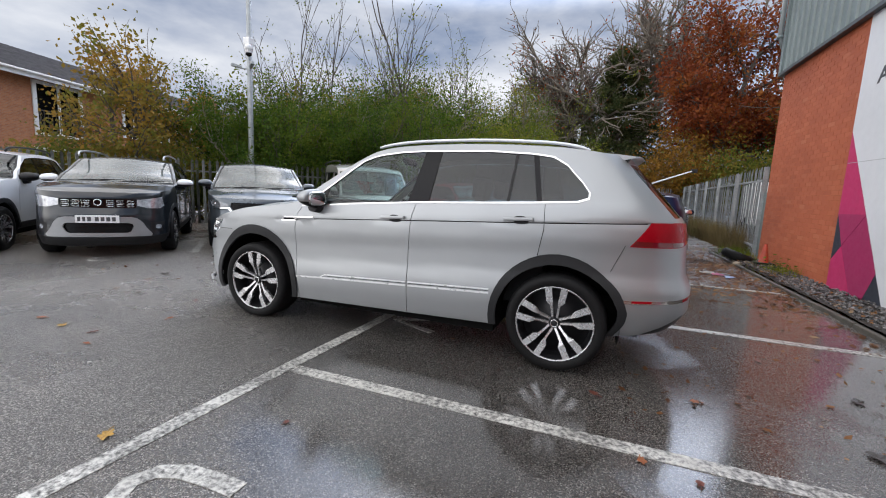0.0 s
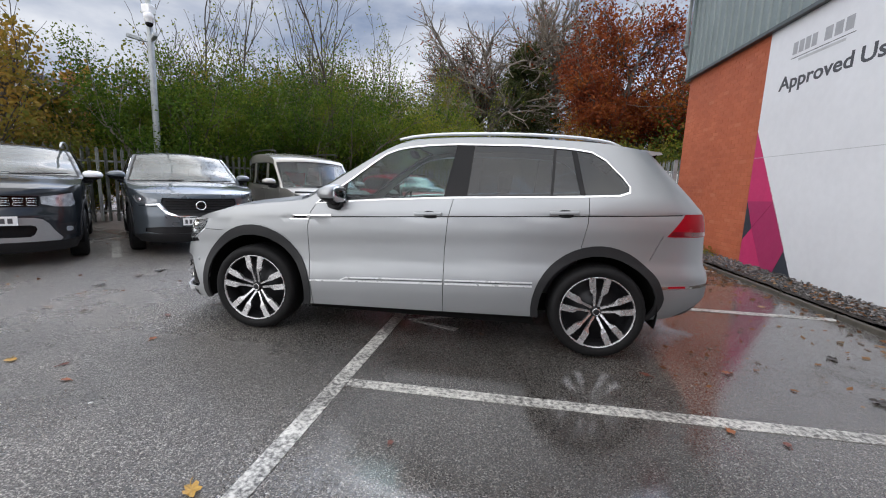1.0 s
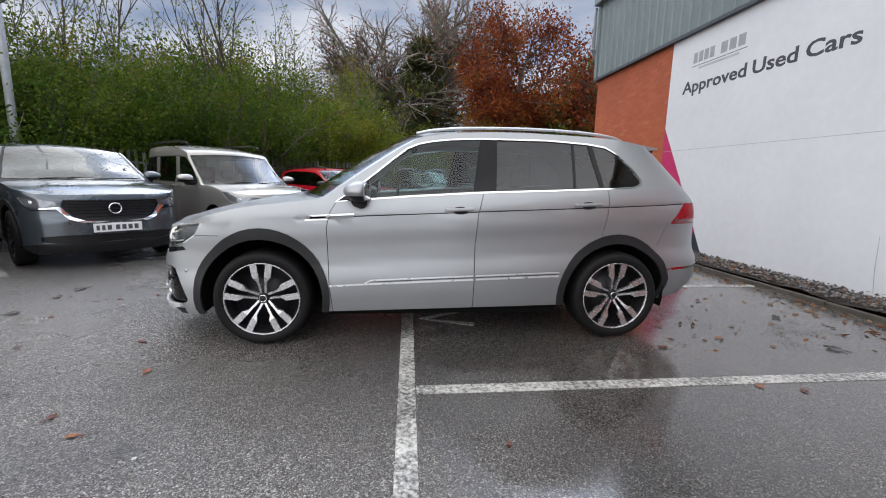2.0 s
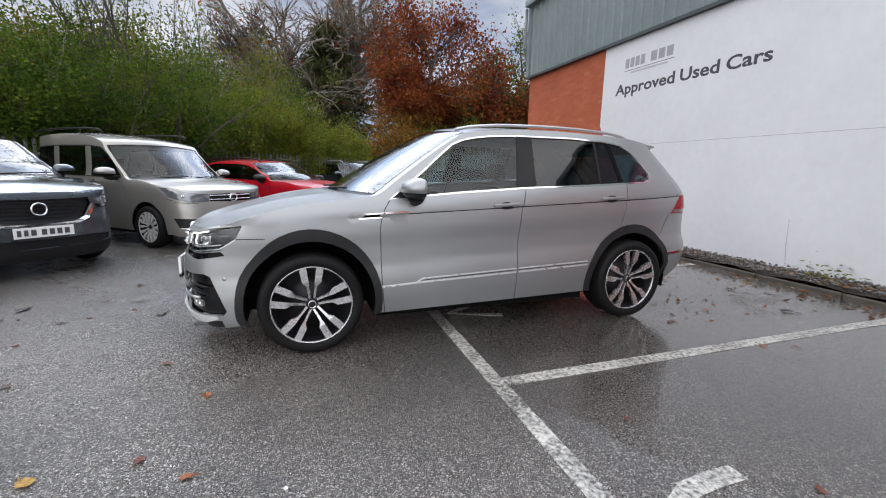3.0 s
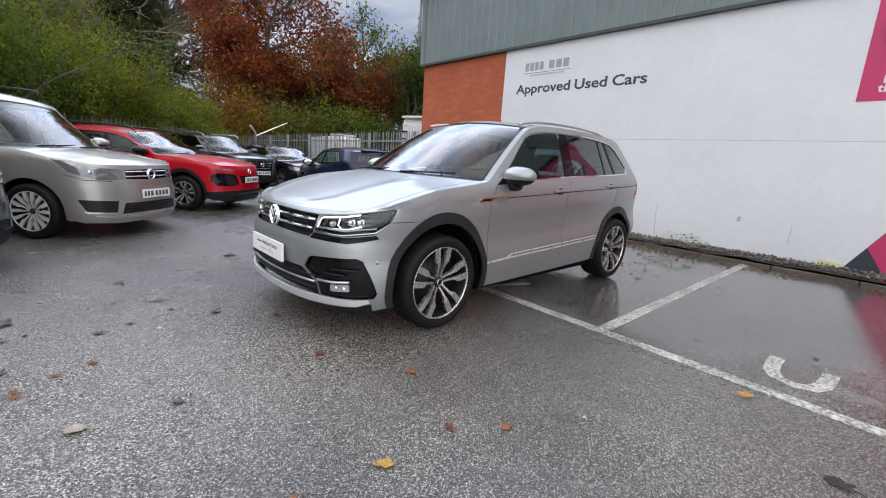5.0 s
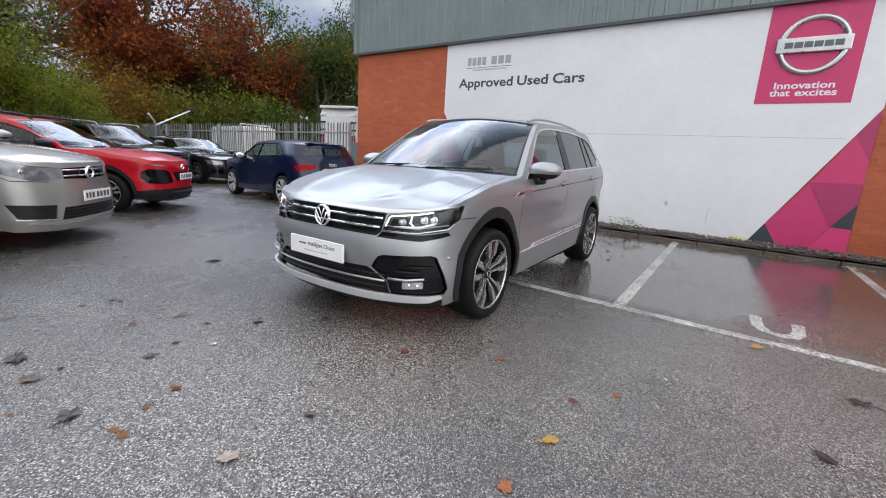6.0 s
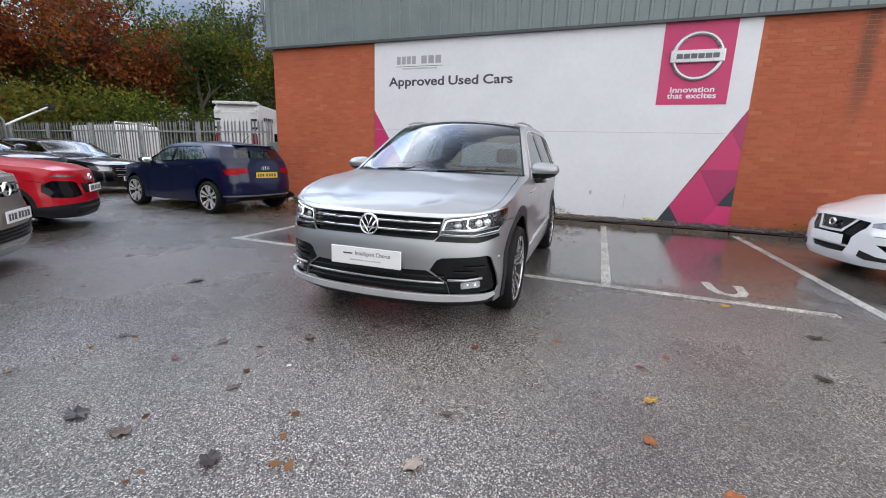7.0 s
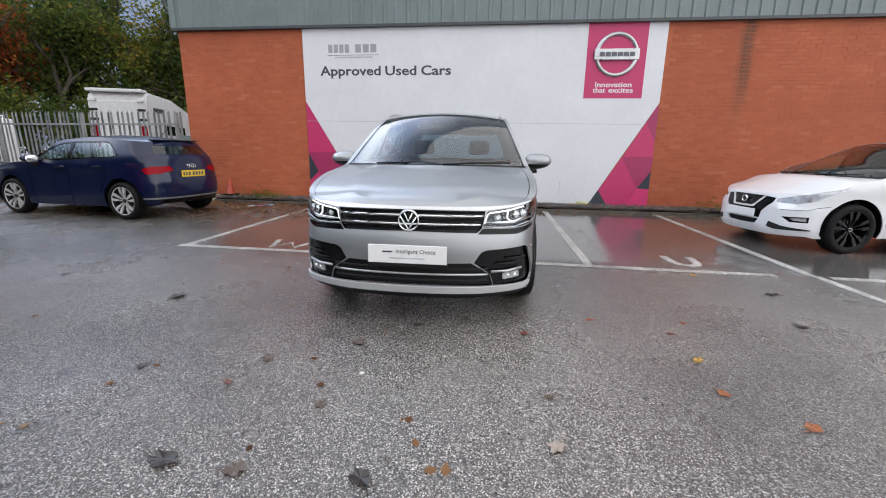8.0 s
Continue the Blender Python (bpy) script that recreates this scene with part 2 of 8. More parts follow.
ASPHALT, PAINT, BRICK = asphalt(), road_paint(), brick_mat()
MORTAR = plain("mortar", (0.41, 0.115, 0.05), 0.9, vary=0.2, grain=0.4)
CLAD = plain("grey_green_cladding", (0.175, 0.215, 0.215), 0.42, vary=0.10, scale=1.4)
CLAD_TRIM = plain("dark_cladding_trim", (0.055, 0.065, 0.068), 0.45)
SILVER = car_paint("silver_paint", (0.352, 0.366, 0.376), 0.80, 0.46, 0.08, 0.6)
BLACK_PL = plain("black_plastic", (0.010, 0.010, 0.011), 0.45, grain=0.15, Specular_IOR_Level=0.3)
GREY_PL = plain("dark_grey_arch_plastic", (0.014, 0.0145, 0.016), 0.5, grain=0.1, Specular_IOR_Level=0.35)
GLOSS_BK = plain("gloss_black", (0.004, 0.004, 0.005), 0.08, Specular_IOR_Level=0.22)
RUBBER = plain("tyre_rubber", (0.0065, 0.0065, 0.007), 0.65, scale=20, grain=0.3, Specular_IOR_Level=0.2)
CHROME = plain("chrome", (0.80, 0.81, 0.82), 0.10, 1.0, vary=0.04)
SATIN = plain("satin_silver", (0.56, 0.57, 0.58), 0.38, 0.9, vary=0.05)
ALLOY = plain("machined_alloy", (0.52, 0.52, 0.53), 0.27, 0.8, vary=0.06)
WHEEL_S = plain("silver_wheel_paint", (0.60, 0.605, 0.61), 0.35, 0.25, vary=0.05)
DARK_AL = plain("dark_alloy", (0.016, 0.016, 0.018), 0.4, 0.3, Specular_IOR_Level=0.3)
GAP = plain("panel_gap", (0.006, 0.006, 0.006), 0.9, Specular_IOR_Level=0.05)
CABIN = plain("cabin_trim", (0.026, 0.026, 0.028), 0.85, Specular_IOR_Level=0.2)
LAMP_RED = plain("red_lamp", (0.26, 0.002, 0.008), 0.25, Specular_IOR_Level=0.12)
LAMP_DARK = plain("smoked_red_lamp", (0.12, 0.004, 0.006), 0.08, Coat_Weight=1.0)
WHITE_PL = plain("white_plate", (0.78, 0.78, 0.78), 0.3, vary=0.03)
YELLOW_PL = plain("yellow_plate", (0.72, 0.50, 0.03), 0.3, vary=0.03)
PLATE_INK = plain("plate_ink", (0.07, 0.07, 0.075), 0.4)
INK = plain("dark_ink", (0.03, 0.03, 0.035), 0.4)
GLASS_FRONT = glass("clear_glass", (0.70, 0.82, 0.85), 0.0)
GLASS_SIDE = glass("side_glass", (0.50, 0.64, 0.60), 0.0)
GLASS_DARK = glass("privacy_glass", (0.15, 0.21, 0.24), 0.02)
GLASS_MIST = glass("misted_glass", (0.62, 0.72, 0.74), 0.03, 0.16)
REFLECTOR = plain("lamp_reflector", (0.028, 0.031, 0.036), 0.18, 0.85, vary=0.3, scale=22)
LENS = glass("lamp_lens", (0.92, 0.94, 0.95), 0.0)
GALV = plain("galvanised_steel", (0.33, 0.35, 0.355), 0.5, 0.35, vary=0.2, scale=4)

# ---- building tools ----
def finish(name, bm, material, parent=None, label="", smooth=False):
    """Links a bmesh as one mesh object."""
    me = bpy.data.meshes.new(name)
    key = bm.verts.layers.float_vector.get("sheet_normal")
    turned = None
    if key:
        bm.normal_update()
        turned, seen = [], {}
        for v in bm.verts:
            a = sum((f.normal * f.calc_area() for f in v.link_faces if f.smooth), Vector()).normalized()
            seen[v] = tuple(v[key] if v[key].dot(a) > 0.985 else a)
        for f in bm.faces:
            for v in f.verts:
                turned.append(seen[v] if f.smooth else tuple(f.normal))
        bm.verts.layers.float_vector.remove(key)
    bm.to_mesh(me)
    bm.free()
    if smooth:
        me.polygons.foreach_set("use_smooth", [True] * len(me.polygons))
    if turned:
        me.attributes.new("custom_normal", "FLOAT_VECTOR", "CORNER").data.foreach_set("vector", [c for n in turned for c in n])
    me.materials.append(material)
    ob = new(name, me)
    if parent is not None:
        ob.parent = parent
    if label:
        ob["label"] = label
    return ob


part = finish


def thing(name, m, label, category, group="", kind=""):
    ob = new(name)
    ob.empty_display_size = 0.2
    ob.matrix_world = m
    return tagged(ob, label, category, group, kind)


def box(bm, x0, x1, y0, y1, z0, z1, m=None, bevel=0.0):
    made = bmesh.ops.create_cube(bm, size=1)["verts"]
    t = Matrix.Translation(((x0 + x1) / 2, (y0 + y1) / 2, (z0 + z1) / 2)) @ Matrix.Diagonal((x1 - x0, y1 - y0, z1 - z0, 1))
    bmesh.ops.transform(bm, matrix=(m @ t if m is not None else t), verts=made)
    if bevel:
        es = list({e for v in made for e in v.link_edges})
        bmesh.ops.bevel(bm, geom=es, offset=bevel, segments=2, affect="EDGES", profile=0.6)
    return made


def box_part(name, dims, material, parent=None, label="", m=None, bevel=0.0):
    bm = bmesh.new()
    box(bm, *dims, m=m, bevel=bevel)
    return finish(name, bm, material, parent, label)


def tube(bm, pts, r, sides=8, cap=True):
    """A round bar along points; r is one radius or one for each point."""
    pts = [Vector(p) for p in pts]
    rs = r if isinstance(r, (list, tuple)) else [r] * len(pts)
    rings, side = [], None
    for i, p in enumerate(pts):
        d = (pts[min(i + 1, len(pts) - 1)] - pts[max(i - 1, 0)]).normalized()
        ref = side if side is not None else (Vector((0, 0, 1)) if abs(d.z) < 0.9 else Vector((1, 0, 0)))
        a = (ref - d * ref.dot(d))
        a = a.normalized() if a.length > 1e-5 else d.orthogonal().normalized()
        side = a
        b = d.cross(a)
        rings.append([bm.verts.new(p + rs[i] * (math.cos(k * math.tau / sides) * a + math.sin(k * math.tau / sides) * b)) for k in range(sides)])
    for q, w in zip(rings, rings[1:]):
        for k in range(sides):
            bm.faces.new((q[k], q[(k + 1) % sides], w[(k + 1) % sides], w[k])).smooth = True
    if cap:
        bm.faces.new(rings[0][::-1])
        bm.faces.new(rings[-1])


def lathe(bm, profile, n=40, m=None, smooth=True, arc=math.tau):
    """Turns (radius, height) points about y."""
    m = m if m is not None else Matrix()
    closed = abs(arc - math.tau) < 1e-6
    cols = [[bm.verts.new(m @ Vector((r * math.cos(a), h, r * math.sin(a)))) for r, h in profile] for a in [arc * k / n for k in range(n if closed else n + 1)]]
    for i in range(len(cols) if closed else len(cols) - 1):
        p, q = cols[i], cols[(i + 1) % len(cols)]
        for j in range(len(profile) - 1):
            bm.faces.new((p[j], p[j + 1], q[j + 1], q[j])).smooth = smooth


def prism(bm, poly, m, depth):
    """Extrudes a flat polygon (x, y) by depth along its z, laid out by the matrix m."""
    lo = [bm.verts.new(m @ Vector((x, y, 0))) for x, y in poly]
    hi = [bm.verts.new(m @ Vector((x, y, depth))) for x, y in poly]
    bm.faces.new(lo[::-1])
    bm.faces.new(hi)
    k = len(poly)
    for i in range(k):
        bm.faces.new((lo[i], lo[(i + 1) % k], hi[(i + 1) % k], hi[i]))


def words(name, text, size, m, material, parent=None, depth=0.003, width=None, bold=0.0):
    """Flat lettering in the built-in font, as a mesh, fitted to a width."""
    cu = bpy.data.curves.new(name, "FONT")
    cu.body, cu.size, cu.extrude, cu.resolution_u, cu.offset = text, size, depth, 3, bold
    tmp = new(name + "_curve", cu)
    bpy.context.view_layer.update()
    me = bpy.data.meshes.new_from_object(tmp.evaluated_get(bpy.context.evaluated_depsgraph_get()))
    bpy.data.objects.remove(tmp)
    xs = [v.co.x for v in me.vertices]
    k = width / (max(xs) - min(xs)) if width else 1.0
    me.transform(m @ Matrix.Diagonal((k, 1, 1, 1)) @ Matrix.Translation((-min(xs), 0, 0)))
    me.materials.clear()
    me.materials.append(material)
    ob = new(name, me)
    if parent is not None:
        ob.parent = parent
    return ob

# ---- ground, road markings, kerb ----
WALL_X = 3.17
bm = bmesh.new()
R = 900
vs = [bm.verts.new(p) for p in ((-R, -R, 0), (R, -R, 0), (R, R, 0), (-R, R, 0))]
bm.faces.new(vs)
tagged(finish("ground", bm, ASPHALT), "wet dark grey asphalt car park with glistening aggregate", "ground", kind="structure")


def painted(name, outline, label):
    bm = bmesh.new()
    prism(bm, outline, pose(0, 0, 0.0005), 0.0035)
    return tagged(finish(name, bm, PAINT), label, "road marking", "bay markings", "structure")


def bar(x0, y0, x1, y1, w=0.1):
    d = Vector((x1 - x0, y1 - y0)).normalized() * (w / 2)
    return [(x0 + d.y, y0 - d.x), (x1 + d.y, y1 - d.x), (x1 - d.y, y1 + d.x), (x0 - d.y, y0 + d.x)]


def front_x(y):
    """The line along the bay fronts runs slightly askew to the wall."""
    return -1.972 + 0.030 * y


def stroke(pts, w):
    """The outline of a painted stroke of width w through points."""
    lo, hi = [], []
    for i, (x, y) in enumerate(pts):
        d = (Vector(pts[min(i + 1, len(pts) - 1)]) - Vector(pts[max(i - 1, 0)])).normalized() * (w / 2)
        lo.append((x + d.y, y - d.x))
        hi.append((x - d.y, y + d.x))
    return lo + hi[::-1]


painted("bay_line", bar(front_x(0.30), 0.30, front_x(7.2), 7.2), "worn white painted line along the bay fronts")
painted("bay_line", bar(front_x(-0.22), -0.22, front_x(-9.0), -9.0), "worn white painted line along the bay fronts")
for yy in (-0.08, 2.16, 4.55, 7.11):
    painted("bay_line", bar(front_x(yy) + 0.055, yy, 2.52, yy - 0.02), "worn white painted bay divider on wet asphalt")
painted("bay_line", bar(-2.85, -0.14, front_x(-0.1) + 0.045, -0.115, 0.09), "worn white painted line stub at the bay corner")
painted("painted_letter", stroke([(-1.27, 1.155), (-1.42, 1.155), (-1.56, 1.145), (-1.66, 1.10), (-1.70, 1.01), (-1.66, 0.93), (-1.56, 0.885), (-1.42, 0.872), (-1.29, 0.87)], 0.088), "worn white painted letter U on the asphalt")
painted("painted_letter", stroke([(-1.30, 3.69), (-1.74, 3.44), (-1.30, 3.27)], 0.075), "worn white painted letter V under the silver car")
painted("painted_letter", stroke([(-1.22, 6.13), (-1.64, 6.02), (-1.38, 5.87), (-1.64, 5.72), (-1.22, 5.60)], 0.075), "worn white painted letter W on the asphalt")

painted("bay_line", bar(-6.44, 5.07, -7.75, 6.33, 0.11), "faded white painted bay line between two parked cars")
painted("painted_letter", stroke([(-7.08, 3.98), (-7.05, 3.84), (-6.95, 3.77), (-6.83, 3.80), (-6.77, 3.92)], 0.05), "faded white painted curve in front of the slate-grey car")

# raised bed and kerb along the wall
SOIL = plain("leafy_gravel", (0.040, 0.032, 0.026), 0.9, vary=0.5, scale=9, grain=1.0)
CONCRETE = plain("wet_concrete_kerb", (0.075, 0.066, 0.052), 0.6, vary=0.35, scale=4, grain=0.5)
bm = bmesh.new()
nx, ny = 8, 160
grid = [[bm.verts.new((2.62 + (3.9 - 2.62) * i / nx, -24 + 36.5 * j / ny, 0.07 + 0.03 * noise.noise((i * 0.7, j * 0.5, 0)) + 0.03 * i / nx)) for j in range(ny + 1)] for i in range(nx + 1)]
for i in range(nx):
    for j in range(ny):
        bm.faces.new((grid[i][j], grid[i + 1][j], grid[i + 1][j + 1], grid[i][j + 1]))
tagged(finish("gravel_bed", bm, SOIL, smooth=True), "dark gravel strip with fallen leaves along the wall", "gravel", kind="structure")
kerb = thing("kerb", pose(0, 0, 0), "low worn concrete edging with moss beside the bays", "kerb", kind="structure")
for k in range(38):
    y = -23 + k * 0.92
    box_part("kerb_stone", (2.555, 2.62, y, y + 0.908, -0.02, 0.045 + 0.010 * noise.noise((k * 1.7, 0, 3))), CONCRETE, kerb, bevel=0.012)

# loose stones on the strip
rs = np.random.default_rng(12)
NS = 5200
at = np.stack([rs.uniform(2.63, 3.13, NS), rs.uniform(-5, 11, NS), 0.085 + 0.03 * rs.uniform(0, 1, NS)], 1)
at[:, 2] += 0.03 * (at[:, 0] - 2.62)
size = rs.uniform(0.010, 0.026, (NS, 1, 1)) * rs.uniform(0.7, 1.2, (NS, 1, 3))
octa = np.array(((1, 0, 0), (-1, 0, 0), (0, 1, 0), (0, -1, 0), (0, 0, 0.7), (0, 0, -0.7)), float)
turn = rs.uniform(0, math.tau, NS)
shape = octa[None] * size + rs.normal(0, 0.0025, (NS, 6, 3))
shape[..., 0], shape[..., 1] = shape[..., 0] * np.cos(turn)[:, None] - shape[..., 1] * np.sin(turn)[:, None], shape[..., 0] * np.sin(turn)[:, None] + shape[..., 1] * np.cos(turn)[:, None]
faces = np.array(((0, 2, 4), (2, 1, 4), (1, 3, 4), (3, 0, 4), (2, 0, 5), (1, 2, 5), (3, 1, 5), (0, 3, 5)))
me = bpy.data.meshes.new("gravel")
me.from_pydata((at[:, None] + shape).reshape(-1, 3).tolist(), [], (faces[None] + 6 * np.arange(NS)[:, None, None]).reshape(-1, 3).tolist())
STONE = Nodes("gravel_stone", 0.5)
STONE.color(STONE.ramp(STONE.island(), (0.0, (0.035, 0.032, 0.032)), (0.6, (0.095, 0.088, 0.086)), (1.0, (0.22, 0.20, 0.19))))
me.materials.append(STONE.m)
tagged(new("gravel", me), "loose grey gravel stones along the wall", "gravel", kind="stuff")

# ---- workshop building ----
CORNER_Y, SOFFIT, EAVES = 10.62, 3.87, 5.62
box_part("wall_west", (WALL_X + 0.003, WALL_X + 0.30, -24, CORNER_Y, -0.1, SOFFIT + 0.2), MORTAR)
tagged(bpy.data.objects["wall_west"], "red brick wall of a workshop, slightly stained", "wall", kind="structure")
box_part("wall_north", (WALL_X + 0.30, 30, CORNER_Y - 0.25, CORNER_Y - 0.0045, -0.1, SOFFIT + 0.2), MORTAR)
tagged(bpy.data.objects["wall_north"], "red brick end wall of the workshop", "wall", kind="structure")
cladding = thing("cladding", pose(0, 0, 0), "grey-green ribbed metal cladding above the brickwork", "cladding", kind="structure")
CX = WALL_X - 0.05


def ribbed(name, along0, along1, place, flip):
    """Vertical ribs 35 mm proud, every 0.26 m."""
    bm = bmesh.new()
    prof, t = [], along0
    while t < along1:
        prof += [(t, 0), (t + 0.175, 0), (t + 0.19, 0.03), (t + 0.235, 0.03), (t + 0.25, 0)]
        t += 0.25
    lo = [bm.verts.new(place(a, d, SOFFIT)) for a, d in prof]
    hi = [bm.verts.new(place(a, d, EAVES)) for a, d in prof]
    for i in range(len(prof) - 1):
        f = (lo[i], lo[i + 1], hi[i + 1], hi[i])
        bm.faces.new(f[::-1] if flip else f)
    return finish(name, bm, CLAD, cladding)


ribbed("cladding_sheet", -24, CORNER_Y + 0.05, lambda a, d, z: (CX - d, a, z), True)
ribbed("cladding_sheet", CX, 30, lambda a, d, z: (a, CORNER_Y + 0.05 + d, z), False)
box_part("drip_flashing", (CX - 0.045, WALL_X + 0.2, -24, CORNER_Y + 0.09, SOFFIT - 0.05, SOFFIT + 0.005), CLAD_TRIM, cladding)
box_part("corner_flashing", (CX - 0.04, CX + 0.12, CORNER_Y - 0.03, CORNER_Y + 0.09, SOFFIT + 0.006, EAVES), CLAD, cladding)
box_part("roof_edge", (CX - 0.16, CX + 0.1, -24, CORNER_Y + 0.12, EAVES + 0.001, EAVES + 0.16), CLAD, cladding, bevel=0.02)
bm = bmesh.new()
v = [bm.verts.new(p) for p in ((CX + 0.1, -24, EAVES + 0.1), (CX + 0.1, CORNER_Y + 0.1, EAVES + 0.1), (16, CORNER_Y + 0.1, EAVES + 1.6), (16, -24, EAVES + 1.6))]
bm.faces.new(v[::-1])
v = [bm.verts.new(p) for p in ((16, CORNER_Y + 0.1, EAVES + 1.6), (16, -24, EAVES + 1.6), (30, -24, EAVES + 0.1), (30, CORNER_Y + 0.1, EAVES + 0.1))]
bm.faces.new(v)
tagged(finish("roof", bm, CLAD), "low-pitched grey metal roof", "roof", kind="structure")
pipe = thing("downpipe", pose(CX - 0.02, CORNER_Y + 0.14, 0), "grey downpipe with offset bend at the eaves", "downpipe")
bm = bmesh.new()
tube(bm, [(-0.06, 0.0, 5.6), (-0.06, 0.02, 4.75), (-0.05, 0.03, 4.62), (0.02, 0.06, 4.45), (0.08, 0.05, 4.3), (0.20, 0.05, 4.12), (0.60, 0.05, 4.08)], 0.045, 10)
finish("pipe", bm, plain("grey_pipe", (0.16, 0.18, 0.18), 0.4), pipe)
for z in (5.1, 4.62, 4.3):
    bm = bmesh.new()
    tube(bm, [((-0.06 if z > 4.5 else 0.08), 0.03, z - 0.03), ((-0.06 if z > 4.5 else 0.08), 0.03, z + 0.03)], 0.056, 10)
    finish("collar", bm, CLAD, pipe)

# ---- wall banner ----
BX = WALL_X - 0.012
PLACE = Matrix(((0, 0, -1, BX), (-1, 0, 0, 0), (0, 1, 0, 0), (0, 0, 0, 1)))   # (x, y) -> (-y, z) on the wall, facing -x
WHITE = plain("white_banner_sheet", (0.70, 0.71, 0.735), 0.45, vary=0.05, scale=0.9)
MAGENTA = plain("magenta_print", (0.52, 0.035, 0.135), 0.45, vary=0.05)
MAG_DK = plain("dark_magenta_print", (0.36, 0.03, 0.11), 0.45, vary=0.05)
MAG_LT = plain("bright_pink_print", (0.63, 0.045, 0.17), 0.45, vary=0.05)
SLATE = plain("slate_print", (0.035, 0.042, 0.055), 0.45, vary=0.05)
PALE_Y = plain("faded_yellow_print", (0.70, 0.68, 0.30), 0.5, vary=0.15, scale=5)
TEXT = plain("charcoal_print", (0.055, 0.057, 0.065), 0.45)
NAME_INK = plain("mid_grey_print", (0.34, 0.345, 0.36), 0.45)
TEXT_LT = plain("light_grey_print", (0.45, 0.46, 0.47), 0.45)
banner = thing("wall_banner", pose(0, 0, 0), "large white advertising banner with magenta facets on the brick wall", "banner")


def on_wall(name, poly, material, lift, depth=0.003, label=""):
    """poly: (y, z) corners on the wall."""
    bm = bmesh.new()
    prism(bm, [(-y, z) for y, z in poly], PLACE @ pose(0, 0, lift), depth)
    return finish(name, bm, material, banner, label)


on_wall("sheet", [(7.62, 3.83), (7.62, 2.30), (6.30, 0.09), (1.15, 0.08), (-0.13, 2.27), (-0.13, 3.83)][::-1], WHITE, -0.008, 0.012)
FACETS = (
    ([(7.62, 2.30), (7.62, 1.15), (6.93, 1.17)], MAGENTA), ([(7.62, 1.15), (7.40, 0.72), (6.93, 1.17)], MAG_DK),
    ([(7.62, 1.146), (7.62, 0.50), (7.404, 0.716)], SLATE), ([(7.62, 0.496), (7.40, 0.712), (7.0, 0.09), (7.62, 0.09)], MAGENTA),
    ([(7.396, 0.716), (6.926, 1.166), (6.52, 0.48), (6.72, 0.09), (7.0, 0.09)], MAG_DK), ([(6.516, 0.476), (6.30, 0.09), (6.716, 0.09)], SLATE),
    ([(-0.13, 2.27), (0.08, 1.89), (-0.13, 1.50)], MAG_DK), ([(0.083, 1.886), (0.49, 1.15), (-0.13, 1.17), (-0.13, 1.496)], MAGENTA),
    ([(0.493, 1.146), (-0.13, 1.166), (-0.13, 0.87), (0.12, 0.49)], MAG_DK), ([(0.497, 1.143), (0.94, 0.43), (0.724, 0.085), (0.34, 0.085), (0.124, 0.487)], MAGENTA),
    ([(-0.13, 0.866), (0.117, 0.486), (-0.13, 0.476)], SLATE), ([(0.118, 0.482), (0.337, 0.085), (-0.13, 0.085), (-0.13, 0.472)], MAG_LT), ([(0.944, 0.43), (1.15, 0.085), (0.728, 0.085)], SLATE))
for poly, mat in FACETS:
    on_wall("facet", poly[::-1] if poly[0][0] < 3 else poly, mat, 0.0, 0.004)
on_wall("yellow_patch", [(1.155, 0.085), (1.36, 0.085), (1.42, 0.17), (1.12, 0.15)][::-1], PALE_Y, 0.0045, 0.002)
on_wall("logo_panel", [(1.43, 3.82), (1.43, 2.36), (0.245, 2.36), (0.245, 3.82)], MAGENTA, 0.005, 0.004)
on_wall("panel_seam", [(7.6, 1.868), (7.6, 1.86), (0.2, 1.83), (0.2, 1.838)], TEXT_LT, 0.0035, 0.0012)
SCUFF = plain("rubber_scuff", (0.40, 0.40, 0.40), 0.6, vary=0.3, scale=9)
for poly in ([(3.742, 0.74), (3.735, 0.40), (3.705, 0.12), (3.698, 0.12), (3.725, 0.42), (3.736, 0.74)], [(1.785, 0.60), (1.790, 0.32), (1.782, 0.32), (1.779, 0.60)], [(2.49, 0.63), (2.475, 0.56), (2.435, 0.58), (2.43, 0.645), (2.46, 0.66)]):
    on_wall("scuff_mark", poly, SCUFF, 0.0035, 0.001)
logo = thing("wall_logo", pose(0, 0, 0), "silver ring and bar emblem on the magenta panel", "emblem")
bm = bmesh.new()
lathe(bm, [(0.355, 0.0), (0.365, -0.03), (0.398, -0.045), (0.430, -0.03), (0.44, 0.0)], 48, PLACE @ pose(-0.835, 3.215, 0.009, -90))
BRIGHT = plain("brushed_emblem_metal", (0.47, 0.48, 0.49), 0.3, 0.9, vary=0.08, scale=3)
finish("ring", bm, BRIGHT, logo)
box_part("bar", (BX - 0.06, BX - 0.012, 0.39, 1.29, 3.105, 3.325), BRIGHT, logo, bevel=0.015)
LOGO_INK = plain("slate_lettering", (0.10, 0.105, 0.12), 0.4)
for k in range(6):
    box_part("lettering_bar", (BX - 0.064, BX - 0.0605, 0.485 + k * 0.119, 0.59 + k * 0.119, 3.172, 3.258), LOGO_INK, logo)
words("slogan", "Innovation", 0.140, PLACE @ pose(-1.21, 2.585, 0.0095), WHITE, banner, 0.001, 0.74, 0.003)
words("slogan", "that", 0.140, PLACE @ pose(-1.25, 2.475, 0.0095), WHITE, banner, 0.001, 0.26, 0.003)
words("slogan", "excites", 0.140, PLACE @ pose(-0.93, 2.475, 0.0095), WHITE, banner, 0.001, 0.50, 0.003)
